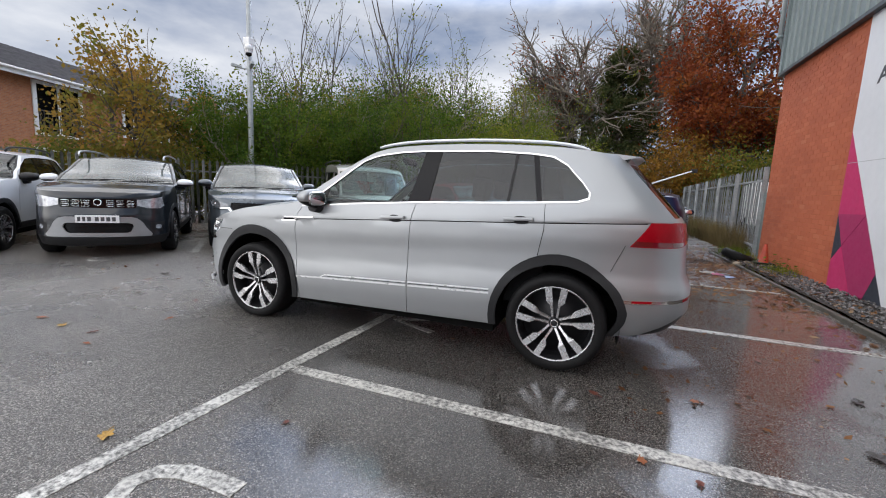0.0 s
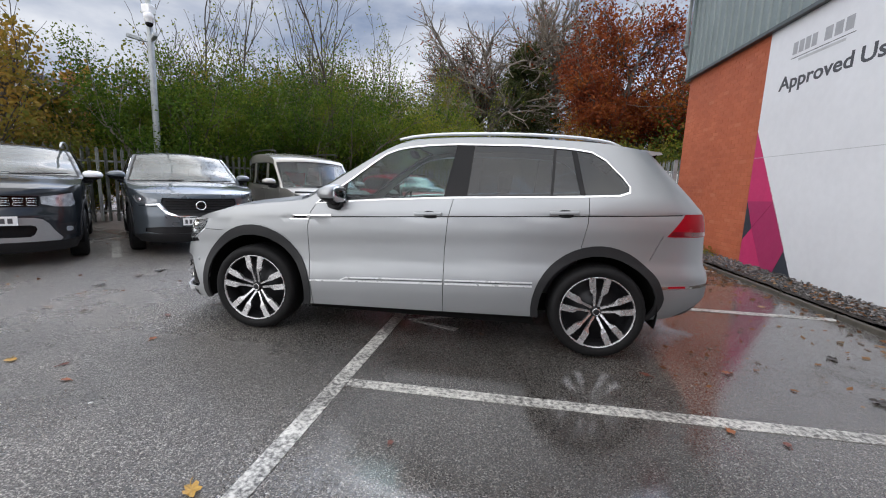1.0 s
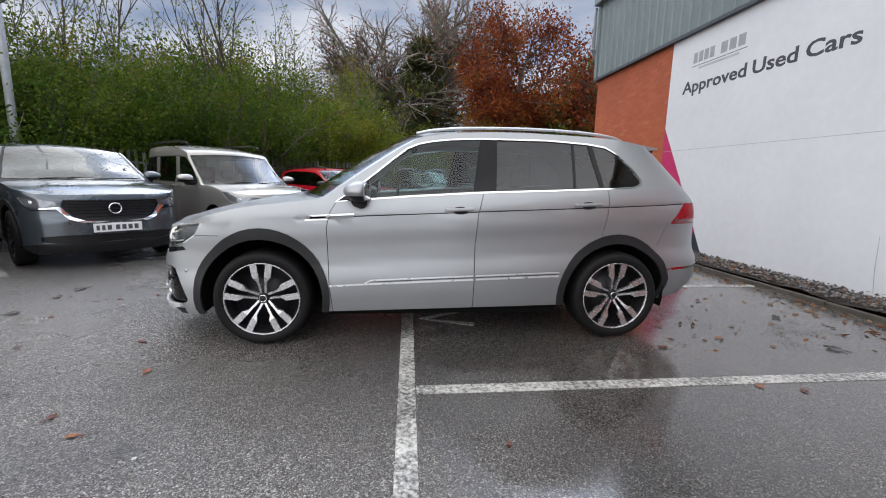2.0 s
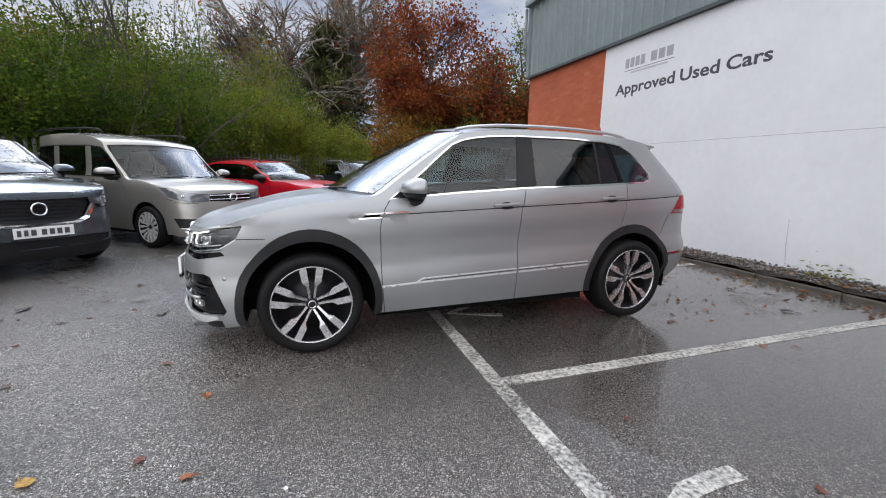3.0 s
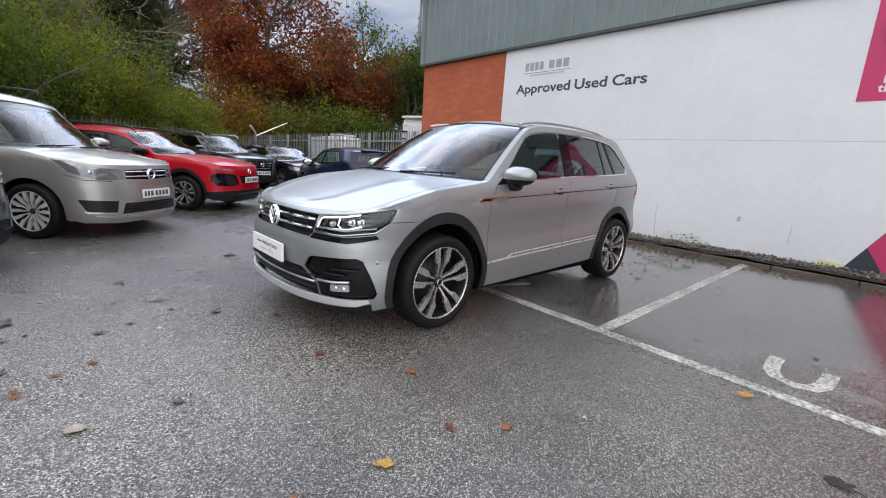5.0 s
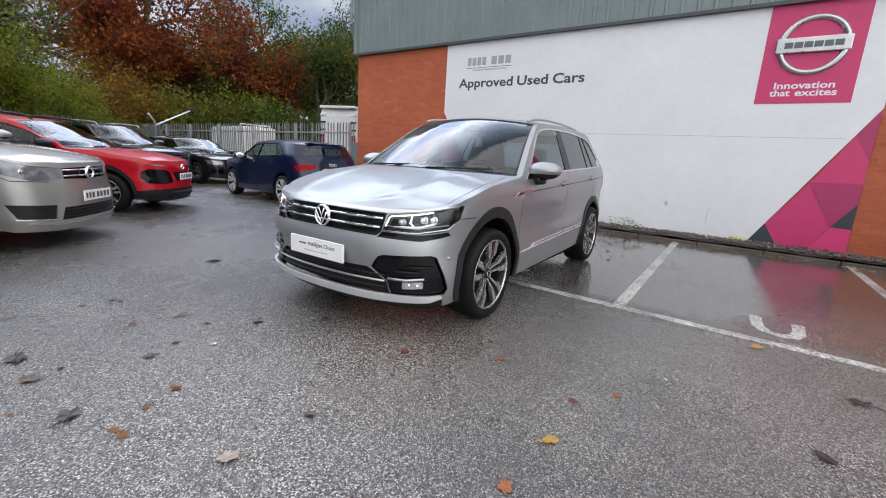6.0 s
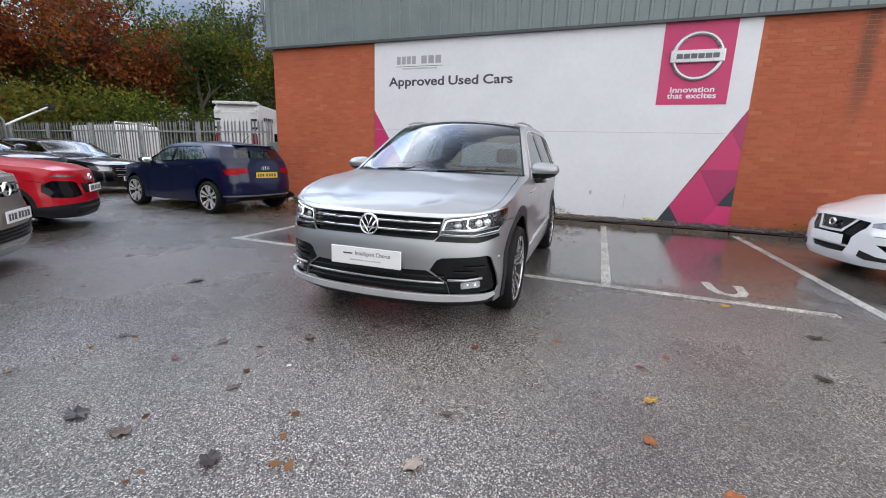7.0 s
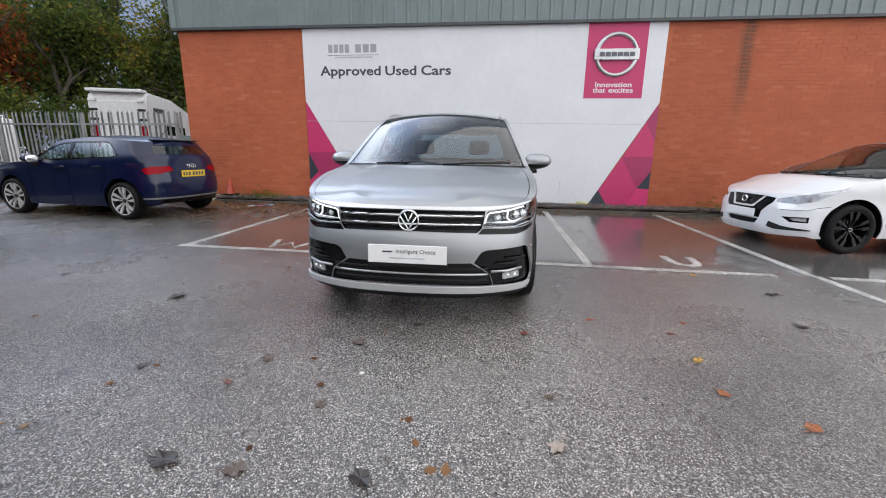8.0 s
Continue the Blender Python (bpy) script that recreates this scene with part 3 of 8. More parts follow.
words("headline", "Approved", 0.275, PLACE @ pose(-7.24, 2.85, 0.0045), TEXT, banner, 0.001, 1.40, 0.006)
words("headline", "Used", 0.275, PLACE @ pose(-5.735, 2.85, 0.0045), TEXT, banner, 0.001, 0.70, 0.006)
words("headline", "Cars", 0.275, PLACE @ pose(-4.93, 2.85, 0.0045), TEXT, banner, 0.001, 0.66, 0.006)
for y0, y1, n in ((7.03, 6.52, 4), (6.41, 5.89, 3)):
    for k in range(n):
        u, v = y0 + (y1 - y0) * k / n, y0 + (y1 - y0) * (k + 0.78) / n
        on_wall("name_bar", [(u, 3.32), (v, 3.32), (v, 3.49), (u, 3.49)][::-1], NAME_INK, 0.0045, 0.001)
on_wall("rule", [(7.05, 3.275), (5.88, 3.275), (5.88, 3.265), (7.05, 3.265)], TEXT, 0.0045, 0.001)
on_wall("tagline_bar", [(6.88, 3.24), (6.02, 3.24), (6.02, 3.205), (6.88, 3.205)], TEXT_LT, 0.0045, 0.001)

# ---- cars: a hull is a side sheet wrapped round nose and tail, and a top sheet over bonnet, windscreen and roof ----
def spline(pts, n):
    """Points on a Catmull-Rom curve through pts, n to a span."""
    p = np.array(pts, float)
    p = np.vstack([2 * p[0] - p[1], p, 2 * p[-1] - p[-2]])
    out = []
    for i in range(1, len(p) - 2):
        for t in np.arange(n) / n:
            a, b, c, d = p[i - 1 : i + 3]
            out.append(0.5 * (2 * b + (c - a) * t + (2 * a - 5 * b + 4 * c - d) * t * t + (3 * b - a - 3 * c + d) * t**3))
    return np.array(out + [p[-2]])


def steps(pts):
    """A function through (x, value) points, cubic and without overshoot."""
    x, y = np.array(pts, float).T
    h, d = np.diff(x), np.diff(y) / np.diff(x)
    m = np.concatenate([[d[0]], [0 if a * b <= 0 else 2 * a * b / (a + b) for a, b in zip(d, d[1:])], [d[-1]]])

    def value(q):
        q = np.clip(np.asarray(q, float), x[0], x[-1])
        i = np.clip(np.searchsorted(x, q) - 1, 0, len(h) - 1)
        t = (q - x[i]) / h[i]
        return (1 + 2 * t) * (1 - t) ** 2 * y[i] + t * (1 - t) ** 2 * h[i] * m[i] + t * t * (3 - 2 * t) * y[i + 1] + t * t * (t - 1) * h[i] * m[i + 1]

    return value


def ease(t):
    t = np.clip(t, 0, 1)
    return t * t * (3 - 2 * t)


class Sheet:
    def normal(self, a, b):
        e = 1e-3
        du = np.array(self.at(a + e, b)) - np.array(self.at(a - e, b))
        dv = np.array(self.at(a, b + e)) - np.array(self.at(a, b - e))
        n = np.cross(du, dv, axis=0)
        return n / (np.linalg.norm(n, axis=0) + 1e-12)


class Hull(Sheet):
    """Side sheet: a = way round the plan from the nose's middle to the tail's middle, b = height. Looks along -y (the car's left)."""

    def __init__(self, plan, width, nose, tail, rise=0.0, nf=0.9, nt=1.2):
        p = spline(plan, 24)
        self.s = np.concatenate([[0], np.cumsum(np.hypot(*np.diff(p, axis=0).T))])
        self.U, self.Y = p.T
        self.L, self.S = self.U[-1], self.s[-1]
        self.k, self.nose, self.tail, self.rise = steps(width), steps(nose), steps(tail), rise
        self.wf, self.wt = 1 - ease(self.U / nf), ease((self.U - (self.L - nt)) / nt)
        self.mid = int(np.argmax(self.Y))

    def at(self, s, z):
        u, y = np.interp(s, self.s, self.U), np.interp(s, self.s, self.Y)
        y = np.where(np.asarray(s) < 0, s, np.where(np.asarray(s) > self.S, self.S - np.asarray(s), y))
        u2 = u + np.interp(s, self.s, self.wf) * self.nose(z) + np.interp(s, self.s, self.wt) * self.tail(z)
        return u2, -y * self.k(z - self.rise * (u - 1.5)), z + 0 * u

    def q(self, u, z):
        """The sheet's place at length u and height z on the flank."""
        return float(np.interp(u, self.at(self.s, z + 0 * self.s)[0], self.s)), z

    def f(self, v, z):
        """...at v from the middle, on the front."""
        y = -self.at(self.s, z + 0 * self.s)[1][: self.mid]
        return float(np.interp(v, y, self.s[: self.mid])), z

    def r(self, v, z):
        y = -self.at(self.s, z + 0 * self.s)[1][self.mid :][::-1]
        return float(np.interp(v, y, self.s[self.mid :][::-1])), z


class Top(Sheet):
    """Top sheet: a = way along the hull's upper edge, b = 0 at the edge, 1 at the middle line. keys: (s, z, middle u, middle z)."""

    def __init__(self, hull, keys, n=5, dome=2.0, ridge=0.0, stop=8.5):
        self.hull, self.keys = hull, keys
        self.d = spline(keys, n)
        self.t = np.arange(len(self.d)) / n
        self.dome, self.ridge, self.stop = dome, ridge, stop

    def at(self, t, w):
        s, z, uk, zk = (np.interp(t, self.t, c) for c in self.d.T)
        u, y, z = self.hull.at(s, z)
        p = 1 - np.abs(1 - np.asarray(w)) ** self.dome
        ridge = self.ridge * (ease((t - 0.6) / 2.0) * (1 - ease((t - self.stop + 2.0) / 2.0))) * np.exp(-(((np.asarray(w) - 0.42) / 0.10) ** 2))
        return u + (uk - u) * p, y * (1 - np.asarray(w)), z + (zk - z) * p + ridge


def inside(poly, x, y):
    hit = False
    for (x0, y0), (x1, y1) in zip(poly, poly[1:] + poly[:1]):
        if (y0 > y) != (y1 > y) and x < (x1 - x0) * (y - y0) / (y1 - y0) + x0:
            hit = not hit
    return hit


def shrink(poly, d):
    """The polygon moved inwards by d (outwards if negative)."""
    p = [Vector(q) for q in poly]
    area = sum(a.x * b.y - b.x * a.y for a, b in zip(p, p[1:] + p[:1]))
    sgn = 1 if area > 0 else -1
    out = []
    for i in range(len(p)):
        e0, e1 = (p[i] - p[i - 1]).normalized(), (p[(i + 1) % len(p)] - p[i]).normalized()
        n0, n1 = Vector((-e0.y, e0.x)) * sgn, Vector((-e1.y, e1.x)) * sgn
        b = n0 + n1
        b = b / max(0.35, b.length_squared / 2) if b.length > 1e-6 else n0
        out.append(tuple(p[i] + b * d))
    return out


def strip(pts, w):
    """The outline of a line of width w through pts."""
    p = [Vector(q) for q in pts]
    lo, hi = [], []
    for i in range(len(p)):
        d = (p[min(i + 1, len(p) - 1)] - p[max(i - 1, 0)]).normalized()
        n = Vector((-d.y, d.x)) * (w / 2)
        lo.append(tuple(p[i] - n))
        hi.append(tuple(p[i] + n))
    return lo + hi[::-1]


def ring_pts(c, rx, rz, n=28, a0=0.0, a1=math.tau):
    return [(c[0] + rx * math.cos(a0 + (a1 - a0) * k / n), c[1] + rz * math.sin(a0 + (a1 - a0) * k / n)) for k in range(n if a1 - a0 > 6.2 else n + 1)]


def carve(xs, ys, polys):
    """A flat grid cut along polygons; each face goes to the first polygon that holds it, or to -1."""
    bm = bmesh.new()
    g = [[bm.verts.new((x, y, 0)) for y in ys] for x in xs]
    for i in range(len(xs) - 1):
        for j in range(len(ys) - 1):
            bm.faces.new((g[i][j], g[i + 1][j], g[i + 1][j + 1], g[i][j + 1]))
    pad = 1e-4
    for poly in polys:
        px, py = [p[0] for p in poly], [p[1] for p in poly]
        bx0, bx1, by0, by1 = min(px) - pad, max(px) + pad, min(py) - pad, max(py) + pad
        near = []
        for f in bm.faces:
            fx, fy = [v.co.x for v in f.verts], [v.co.y for v in f.verts]
            if max(fx) > bx0 and min(fx) < bx1 and max(fy) > by0 and min(fy) < by1:
                near.append(f)
        near = set(near)
        for a, b in zip(poly, poly[1:] + poly[:1]):
            d = Vector((b[0] - a[0], b[1] - a[1], 0))
            if d.length < 1e-6:
                continue
            x0, x1, y0, y1 = min(a[0], b[0]) - pad, max(a[0], b[0]) + pad, min(a[1], b[1]) - pad, max(a[1], b[1]) + pad
            sel = []
            for f in near:
                vs = f.verts
                if max(v.co.x for v in vs) > x0 and min(v.co.x for v in vs) < x1 and max(v.co.y for v in vs) > y0 and min(v.co.y for v in vs) < y1:
                    sel.append(f)
            geom = set(sel)
            for f in sel:
                geom.update(f.edges)
                geom.update(f.verts)
            old = set(sel)
            made = bmesh.ops.bisect_plane(bm, geom=list(geom), dist=2e-5, plane_co=(*a, 0), plane_no=(-d.y, d.x, 0))
            near -= {f for f in old if not f.is_valid}
            near |= {f for f in made["geom"] if isinstance(f, bmesh.types.BMFace)}
    groups = {}
    for f in bm.faces:
        c = f.calc_center_median()
        k = next((i for i, poly in enumerate(polys) if inside(poly, c.x, c.y)), -1)
        groups.setdefault(k, []).append([(v.co.x, v.co.y) for v in f.verts])
    bm.free()
    return groups


def lay(sheet, faces, lift=0.0, lip=0.012, sides=(1,), centre=False):
    """The faces of a sheet in space, lifted along its normal, with a lip turned in along the border. sides: 1 left, -1 right."""
    keys, idx = {}, []
    for f in faces:
        idx.append([keys.setdefault((round(a, 5), round(b, 5)), len(keys)) for a, b in f])
    ab = np.array(list(keys))
    P = np.array(sheet.at(ab[:, 0], ab[:, 1]))
    N = sheet.normal(ab[:, 0], ab[:, 1])
    lo, hi = (P + N * (lift - lip)).T, (P + N * lift).T
    count = {}
    for f in idx:
        for a, b in zip(f, f[1:] + f[:1]):
            count[(a, b)] = count.get((a, b), 0) + 1
    bm = bmesh.new()
    key = bm.verts.layers.float_vector.new("sheet_normal")
    for side in sides:
        vs = [bm.verts.new((x, y * side, z)) for x, y, z in hi]
        for v, n in zip(vs, N.T):
            v[key] = Vector((n[0], 0 if centre and abs(v.co.y) < 2e-3 else n[1] * side, n[2])).normalized()
        inner = {}
        for f in idx:
            f = list(dict.fromkeys(f))
            if len(f) < 3:
                continue
            ring = [vs[i] for i in f]
            try:
                bm.faces.new(ring if side > 0 else ring[::-1]).smooth = True
            except ValueError:
                continue
        if lip:
            for (a, b) in list(count):
                if (b, a) in count or a == b:
                    continue
                if centre and abs(hi[a][1]) < 2e-3 and abs(hi[b][1]) < 2e-3:
                    continue
                for i in (a, b):
                    if i not in inner:
                        inner[i] = bm.verts.new((lo[i][0], lo[i][1] * side, lo[i][2]))
                q = (vs[b], vs[a], inner[a], inner[b])
                try:
                    bm.faces.new(q if side > 0 else q[::-1])
                except ValueError:
                    continue
                e = bm.edges.get((vs[a], vs[b]))
                if e:
                    e.smooth = False
    kept = {tuple(v.co): v[key].copy() for v in bm.verts}
    bmesh.ops.remove_doubles(bm, verts=bm.verts, dist=1.2e-3)
    if centre:
        bmesh.ops.remove_doubles(bm, verts=[v for v in bm.verts if abs(v.co.y) < 2e-3], dist=2e-3)
    for v in bm.verts:
        v[key] = kept.get(tuple(v.co), v[key])
    return bm


def round_corners(poly, r, n=4):
    out = []
    p = [Vector(q) for q in poly]
    for i in range(len(p)):
        a, b, c = p[i - 1], p[i], p[(i + 1) % len(p)]
        k = min(r, (a - b).length * 0.45, (c - b).length * 0.45)
        s, e = b + (a - b).normalized() * k, b + (c - b).normalized() * k
        for j in range(n + 1):
            t = j / n
            out.append(tuple((1 - t) ** 2 * s + 2 * t * (1 - t) * b + t * t * e))
    return out


# ---- wheels ----
def wheel(parent, m, R, rim, width, spokes, finish_mat, back_mat, twin=True, label=""):
    """Axis along y, outer face to -y. The rim is the part; tyre, spokes and cap hang under it."""
    w = width / 2
    bm = bmesh.new()
    lathe(bm, [(rim * 0.98, -w * 0.93), (rim * 1.0, -w * 0.99), (rim * 0.972, -w * 1.0), (rim * 0.962, -w * 0.93), (rim * 0.955, -w * 0.86)], 48)
    rim_ob = part("wheel", bm, finish_mat, parent, label)
    rim_ob.matrix_local = m
    bm = bmesh.new()
    lathe(bm, [(rim * 0.957, -w * 0.90), (rim * 0.93, -w * 0.80), (rim * 0.90, -w * 0.3), (rim * 0.88, w * 0.9)], 40)
    part("rim_barrel", bm, back_mat, rim_ob)
    bm = bmesh.new()
    T = R - rim
    lathe(bm, [(rim * 0.97, -w * 0.90), (rim + T * 0.10, -w * 1.02), (rim + T * 0.45, -w * 1.08), (rim + T * 0.80, -w * 1.0), (R - 0.008, -w * 0.84), (R, -w * 0.62), (R, w * 0.62), (R - 0.01, w * 0.9), (rim * 0.97, w)], 48)
    tyre = part("tyre", bm, RUBBER, rim_ob)
    bm = bmesh.new()
    lathe(bm, [(0.0, -w * 0.22), (rim * 0.60, -w * 0.24), (rim * 0.62, -w * 0.12), (rim * 0.9, 0.0)], 32)
    part("brake_disc", bm, back_mat, rim_ob)
    for k in range(spokes):
        a = math.tau * k / spokes + math.pi / 2
        bm = bmesh.new()
        for sgn in ((-1, 1) if twin else (0,)):
            # a spoke that starts at the hub, widens at the bend and meets the rim
            sec = []
            for t, wd, off, h in ((0.13, 0.060, 0.055, -0.66), (0.34, 0.056, 0.080, -0.78), (0.47, 0.062, 0.098, -0.88), (0.585, 0.165, 0.150, -0.94), (0.96, 0.178, 0.208, -0.965)):
                c = Matrix.Rotation(-a, 4, "Y")
                wd2 = wd * rim * (1.0 if twin else 1.7)
                o = sgn * off * rim
                rr = t * rim
                sec.append([bm.verts.new(c @ Vector((rr, y, o + x))) for x, y in ((-wd2 / 2, h * w), (wd2 / 2, h * w), (wd2 / 2 * 0.8, h * w + 0.03), (-wd2 / 2 * 0.8, h * w + 0.03))])
            for p, q in zip(sec, sec[1:]):
                for i in range(4):
                    bm.faces.new((p[i], p[(i + 1) % 4], q[(i + 1) % 4], q[i]))
            bm.faces.new(sec[0][::-1])
            bm.faces.new(sec[-1])
        bmesh.ops.recalc_face_normals(bm, faces=bm.faces)
        part("spoke", bm, finish_mat, rim_ob)
    bm = bmesh.new()
    lathe(bm, [(0.0, -w * 0.80), (rim * 0.10, -w * 0.80), (rim * 0.125, -w * 0.76), (rim * 0.15, -w * 0.66), (rim * 0.16, -w * 0.3)], 24)
    part("hub_cap", bm, back_mat if twin else finish_mat, rim_ob)
    bm = bmesh.new()
    lathe(bm, [(rim * 0.085, -w * 0.805), (rim * 0.092, -w * 0.825), (rim * 0.10, -w * 0.805)], 20)
    part("badge_ring", bm, CHROME, rim_ob)
    return rim_ob


def ellipsoid(bm, c, r, m=None, n=18, power=2.0):
    made = bmesh.ops.create_uvsphere(bm, u_segments=n, v_segments=n // 2, radius=1)["verts"]
    for v in made:
        d = v.co
        if power != 2.0:
            k = (abs(d.x) ** power + abs(d.y) ** power + abs(d.z) ** power) ** (-1 / power)
            d = d * k
        v.co = Vector((d.x * r[0], d.y * r[1], d.z * r[2]))
        v.co = (m @ v.co if m is not None else v.co) + Vector(c)
    for v in made:
        for f in v.link_faces:
            f.smooth = True


def plate(parent, m, yellow=False, w=0.52, h=0.111, blank=False):
    """A number plate facing -x at m, its writing as plain bars."""
    p = box_part("number_plate", (-0.008, 0.004, -w / 2, w / 2, -h / 2, h / 2), YELLOW_PL if yellow else WHITE_PL, parent, bevel=0.003)
    p.matrix_local = m
    if not blank:
        for k, (a, b) in enumerate(((-0.43, -0.32), (-0.30, -0.19), (-0.17, -0.06), (-0.04, 0.07), (0.13, 0.24), (0.26, 0.35), (0.37, 0.46))):
            part_ob = box_part("plate_bar", (-0.0105, -0.0082, (a + 0.012) * w, (b - 0.012) * w, -0.031, 0.031), PLATE_INK, p)
    return p


def seats(parent, u, z, dy=0.36, mat=None):
    for y in (-dy, dy):
        bm = bmesh.new()
        box(bm, -0.26, 0.26, -0.25, 0.25, -0.12, 0.06, bevel=0.05)
        box(bm, 0.18, 0.36, -0.24, 0.24, 0.0, 0.62, pose(0, 0, 0, 0, 14), bevel=0.06)
        bmesh.ops.transform(bm, matrix=pose(u, y, z), verts=bm.verts)
        s = part("seat", bm, mat or CABIN, parent)
        bm = bmesh.new()
        box(bm, 0.40, 0.52, -0.13, 0.13, 0.64, 0.82, pose(0, 0, 0, 0, 6), bevel=0.045)
        bmesh.ops.transform(bm, matrix=pose(u - 0.03, y, z), verts=bm.verts)
        part("headrest", bm, mat or CABIN, s)


def build_car(c):
    """c: a table of the car's shape, colours and cuts. Local frame: x from the nose to the tail, y to the car's right, z up; origin under its middle."""
    hull = Hull(c["plan"], c["width"], c["nose"], c["tail"], c.get("rise", 0.0), c.get("nf", 0.9), c.get("nt", 1.2))
    q, f, r = hull.q, hull.f, hull.r
    L = hull.L
    keys = c["edge"](q, f, r)
    top = Top(hull, keys, c.get("n", 5), c.get("dome", 2.0), c.get("ridge", 0.006), c.get("stop", 6.0))
    car = thing("car", c["place"] @ pose(-L / 2, 0, 0), c["label"], "car", c.get("group", ""))
    body = c["paint"]
    step, dz = c.get("step", 0.06), c.get("dz", 0.05)
    outline = [(float(a), float(b)) for a, b in top.d[:, :2]]
    outline = [(0 - 0.01, outline[0][1])] + outline + [(hull.S + 0.01, outline[-1][1])]
    low = c["low"](q, f, r)
    sky = outline + [(hull.S + 0.01, 2.6), (-0.01, 2.6)]
    floor = low + [(hull.S + 0.01, 0.0), (-0.01, 0.0)]
    regs = [("", sky, None, 0, ""), ("", floor, None, 0, "")]
    for (hu, hz), (rx, rz) in zip(c["hubs"], c["arch"]):
        cx = q(hu, hz + 0.2)[0]
        regs.append(("", [(cx + rx * math.cos(a), hz + rz * math.sin(a)) for a in [math.tau * k / 36 for k in range(36)]], None, 0, ""))
    regs += c["cuts"](q, f, r)
    xs = list(np.linspace(0, hull.S, int(hull.S / step) + 2))
    zs = list(np.arange(0.12, c["tall"] + dz, dz))
    found = carve(xs, zs, [g[1] for g in regs])
    for i, g in enumerate(regs):
        name, poly, mat, lift, flags = g[:5]
        if not name or i not in found:
            continue
        lip = 0.012 if "t" not in flags else 0.005
        lip = max(lip, lift + 0.006)
        if "w" in flags:
            part(name, lay(hull, found[i], lift, lip, (1, -1), True), mat, car)
        else:
            for side in (1, -1):
                ob = part(name, lay(hull, found[i], lift, lip, (side,)), mat, car)
                if "L" in flags:
                    part("lens", lay(hull, found[i], 0.001, 0.002, (side,)), LENS, ob)
    if -1 in found:
        part("body", lay(hull, found[-1], 0.0, 0.012, (1, -1), True), body, car)
    # top sheet
    tregs = c["topcuts"](top)
    ws = list(np.linspace(0, 1, c.get("across", 9)))
    tfound = carve([float(t) for t in top.t], ws, [g[1] for g in tregs])
    for i, g in enumerate(tregs):
        name, poly, mat, lift, flags = g[:5]
        if name and i in tfound:
            part(name, lay(top, tfound[i], lift, 0.012, (1, -1), True), mat, car)
    if -1 in tfound:
        part("roof", lay(top, tfound[-1], 0.0, 0.006, (1, -1), True), c.get("roof_mat", body), car)
    # floor pan, arch liners, wheels
    (fu, fz), (ru, rz) = c["hubs"]
    hw = c["hw"]
    bm = bmesh.new()
    box(bm, fu + 0.45, ru - 0.45, -hw + 0.10, hw - 0.10, 0.2, 0.42)
    box(bm, 0.25, L - 0.35, -hw + 0.36, hw - 0.36, 0.24, 0.5)
    part("floor_pan", bm, GAP, car)
    for (hu, hz), (rx, rz_) in zip(c["hubs"], c["arch"]):
        for side in (-1, 1):
            bm = bmesh.new()
            lathe(bm, [(rx * 1.0, hw - 0.05), (rx * 1.0, hw - 0.42), (0.02, hw - 0.42)], 28, pose(hu, 0, hz) @ Matrix.Diagonal((1, side, rz_ / rx, 1)) @ Matrix.Rotation(radians(14), 4, "Y"), arc=radians(208))
            part("arch_liner", bm, GAP, car)
            m = pose(hu, side * (hw - c.get("inset", 0.14)), hz)
            if side > 0:
                m = m @ pose(0, 0, 0, 0, 0, 180)
            wheel(car, m, c["tyre"], c["rim"], c.get("tw", 0.235), c.get("spokes", 5), c.get("rim_mat", ALLOY), c.get("rim_back", DARK_AL), c.get("twin", True))
    # cabin
    bm = bmesh.new()
    cu, cz = c["cowl"]
    box(bm, cu + 0.05, cu + 0.62, -hw + 0.2, hw - 0.2, cz - 0.40, cz - 0.06, bevel=0.05)
    part("dashboard", bm, CABIN, car)
    bm = bmesh.new()
    tube(bm, [(cu + 0.72 + 0.06 * math.cos(a), 0.36 + 0.18 * math.sin(a), cz - 0.10 + 0.17 * math.cos(a)) for a in [math.tau * k / 20 for k in range(21)]], 0.014, 6)
    part("steering_wheel", bm, CABIN, car)
    seats(car, cu + 1.25, cz - 0.50, mat=c.get("seat_mat"))
    bm = bmesh.new()
    box(bm, cu + 2.0, cu + 2.35, -hw + 0.25, hw - 0.25, 0.4, cz - 0.02, pose(0, 0, 0), bevel=0.05)
    part("rear_bench", bm, CABIN, car)
    # mirrors
    for side in (-1, 1):
        mu, mv, mz = c["mirror"]
        bm = bmesh.new()
        ellipsoid(bm, (0, 0, 0), (0.095, 0.125, 0.074), None, 24, 2.7)
        for v in bm.verts:
            out = v.co.y * side / 0.125
            back = max(0.0, -v.co.x / 0.085)
            v.co.z = v.co.z * (1 - 0.10 * out - 0.30 * back) + (0.012 * out if v.co.z < 0 else 0)
            v.co.x = min(v.co.x, 0.055) + 0.02 * out
            v.co = Matrix.Rotation(radians(side * 12), 3, "Z") @ v.co + Vector((mu, side * mv, mz))
        under = bm.copy()
        bmesh.ops.bisect_plane(bm, geom=bm.verts[:] + bm.edges[:] + bm.faces[:], plane_co=(0, 0, mz - 0.026), plane_no=(0, 0, -1), clear_outer=True)
        bmesh.ops.bisect_plane(under, geom=under.verts[:] + under.edges[:] + under.faces[:], plane_co=(0, 0, mz - 0.028), plane_no=(0, 0, 1), clear_outer=True)
        mo = part("door_mirror", bm, c.get("mirror_mat", body), car)
        part("mirror_underside", under, BLACK_PL, mo)
        bm = bmesh.new()
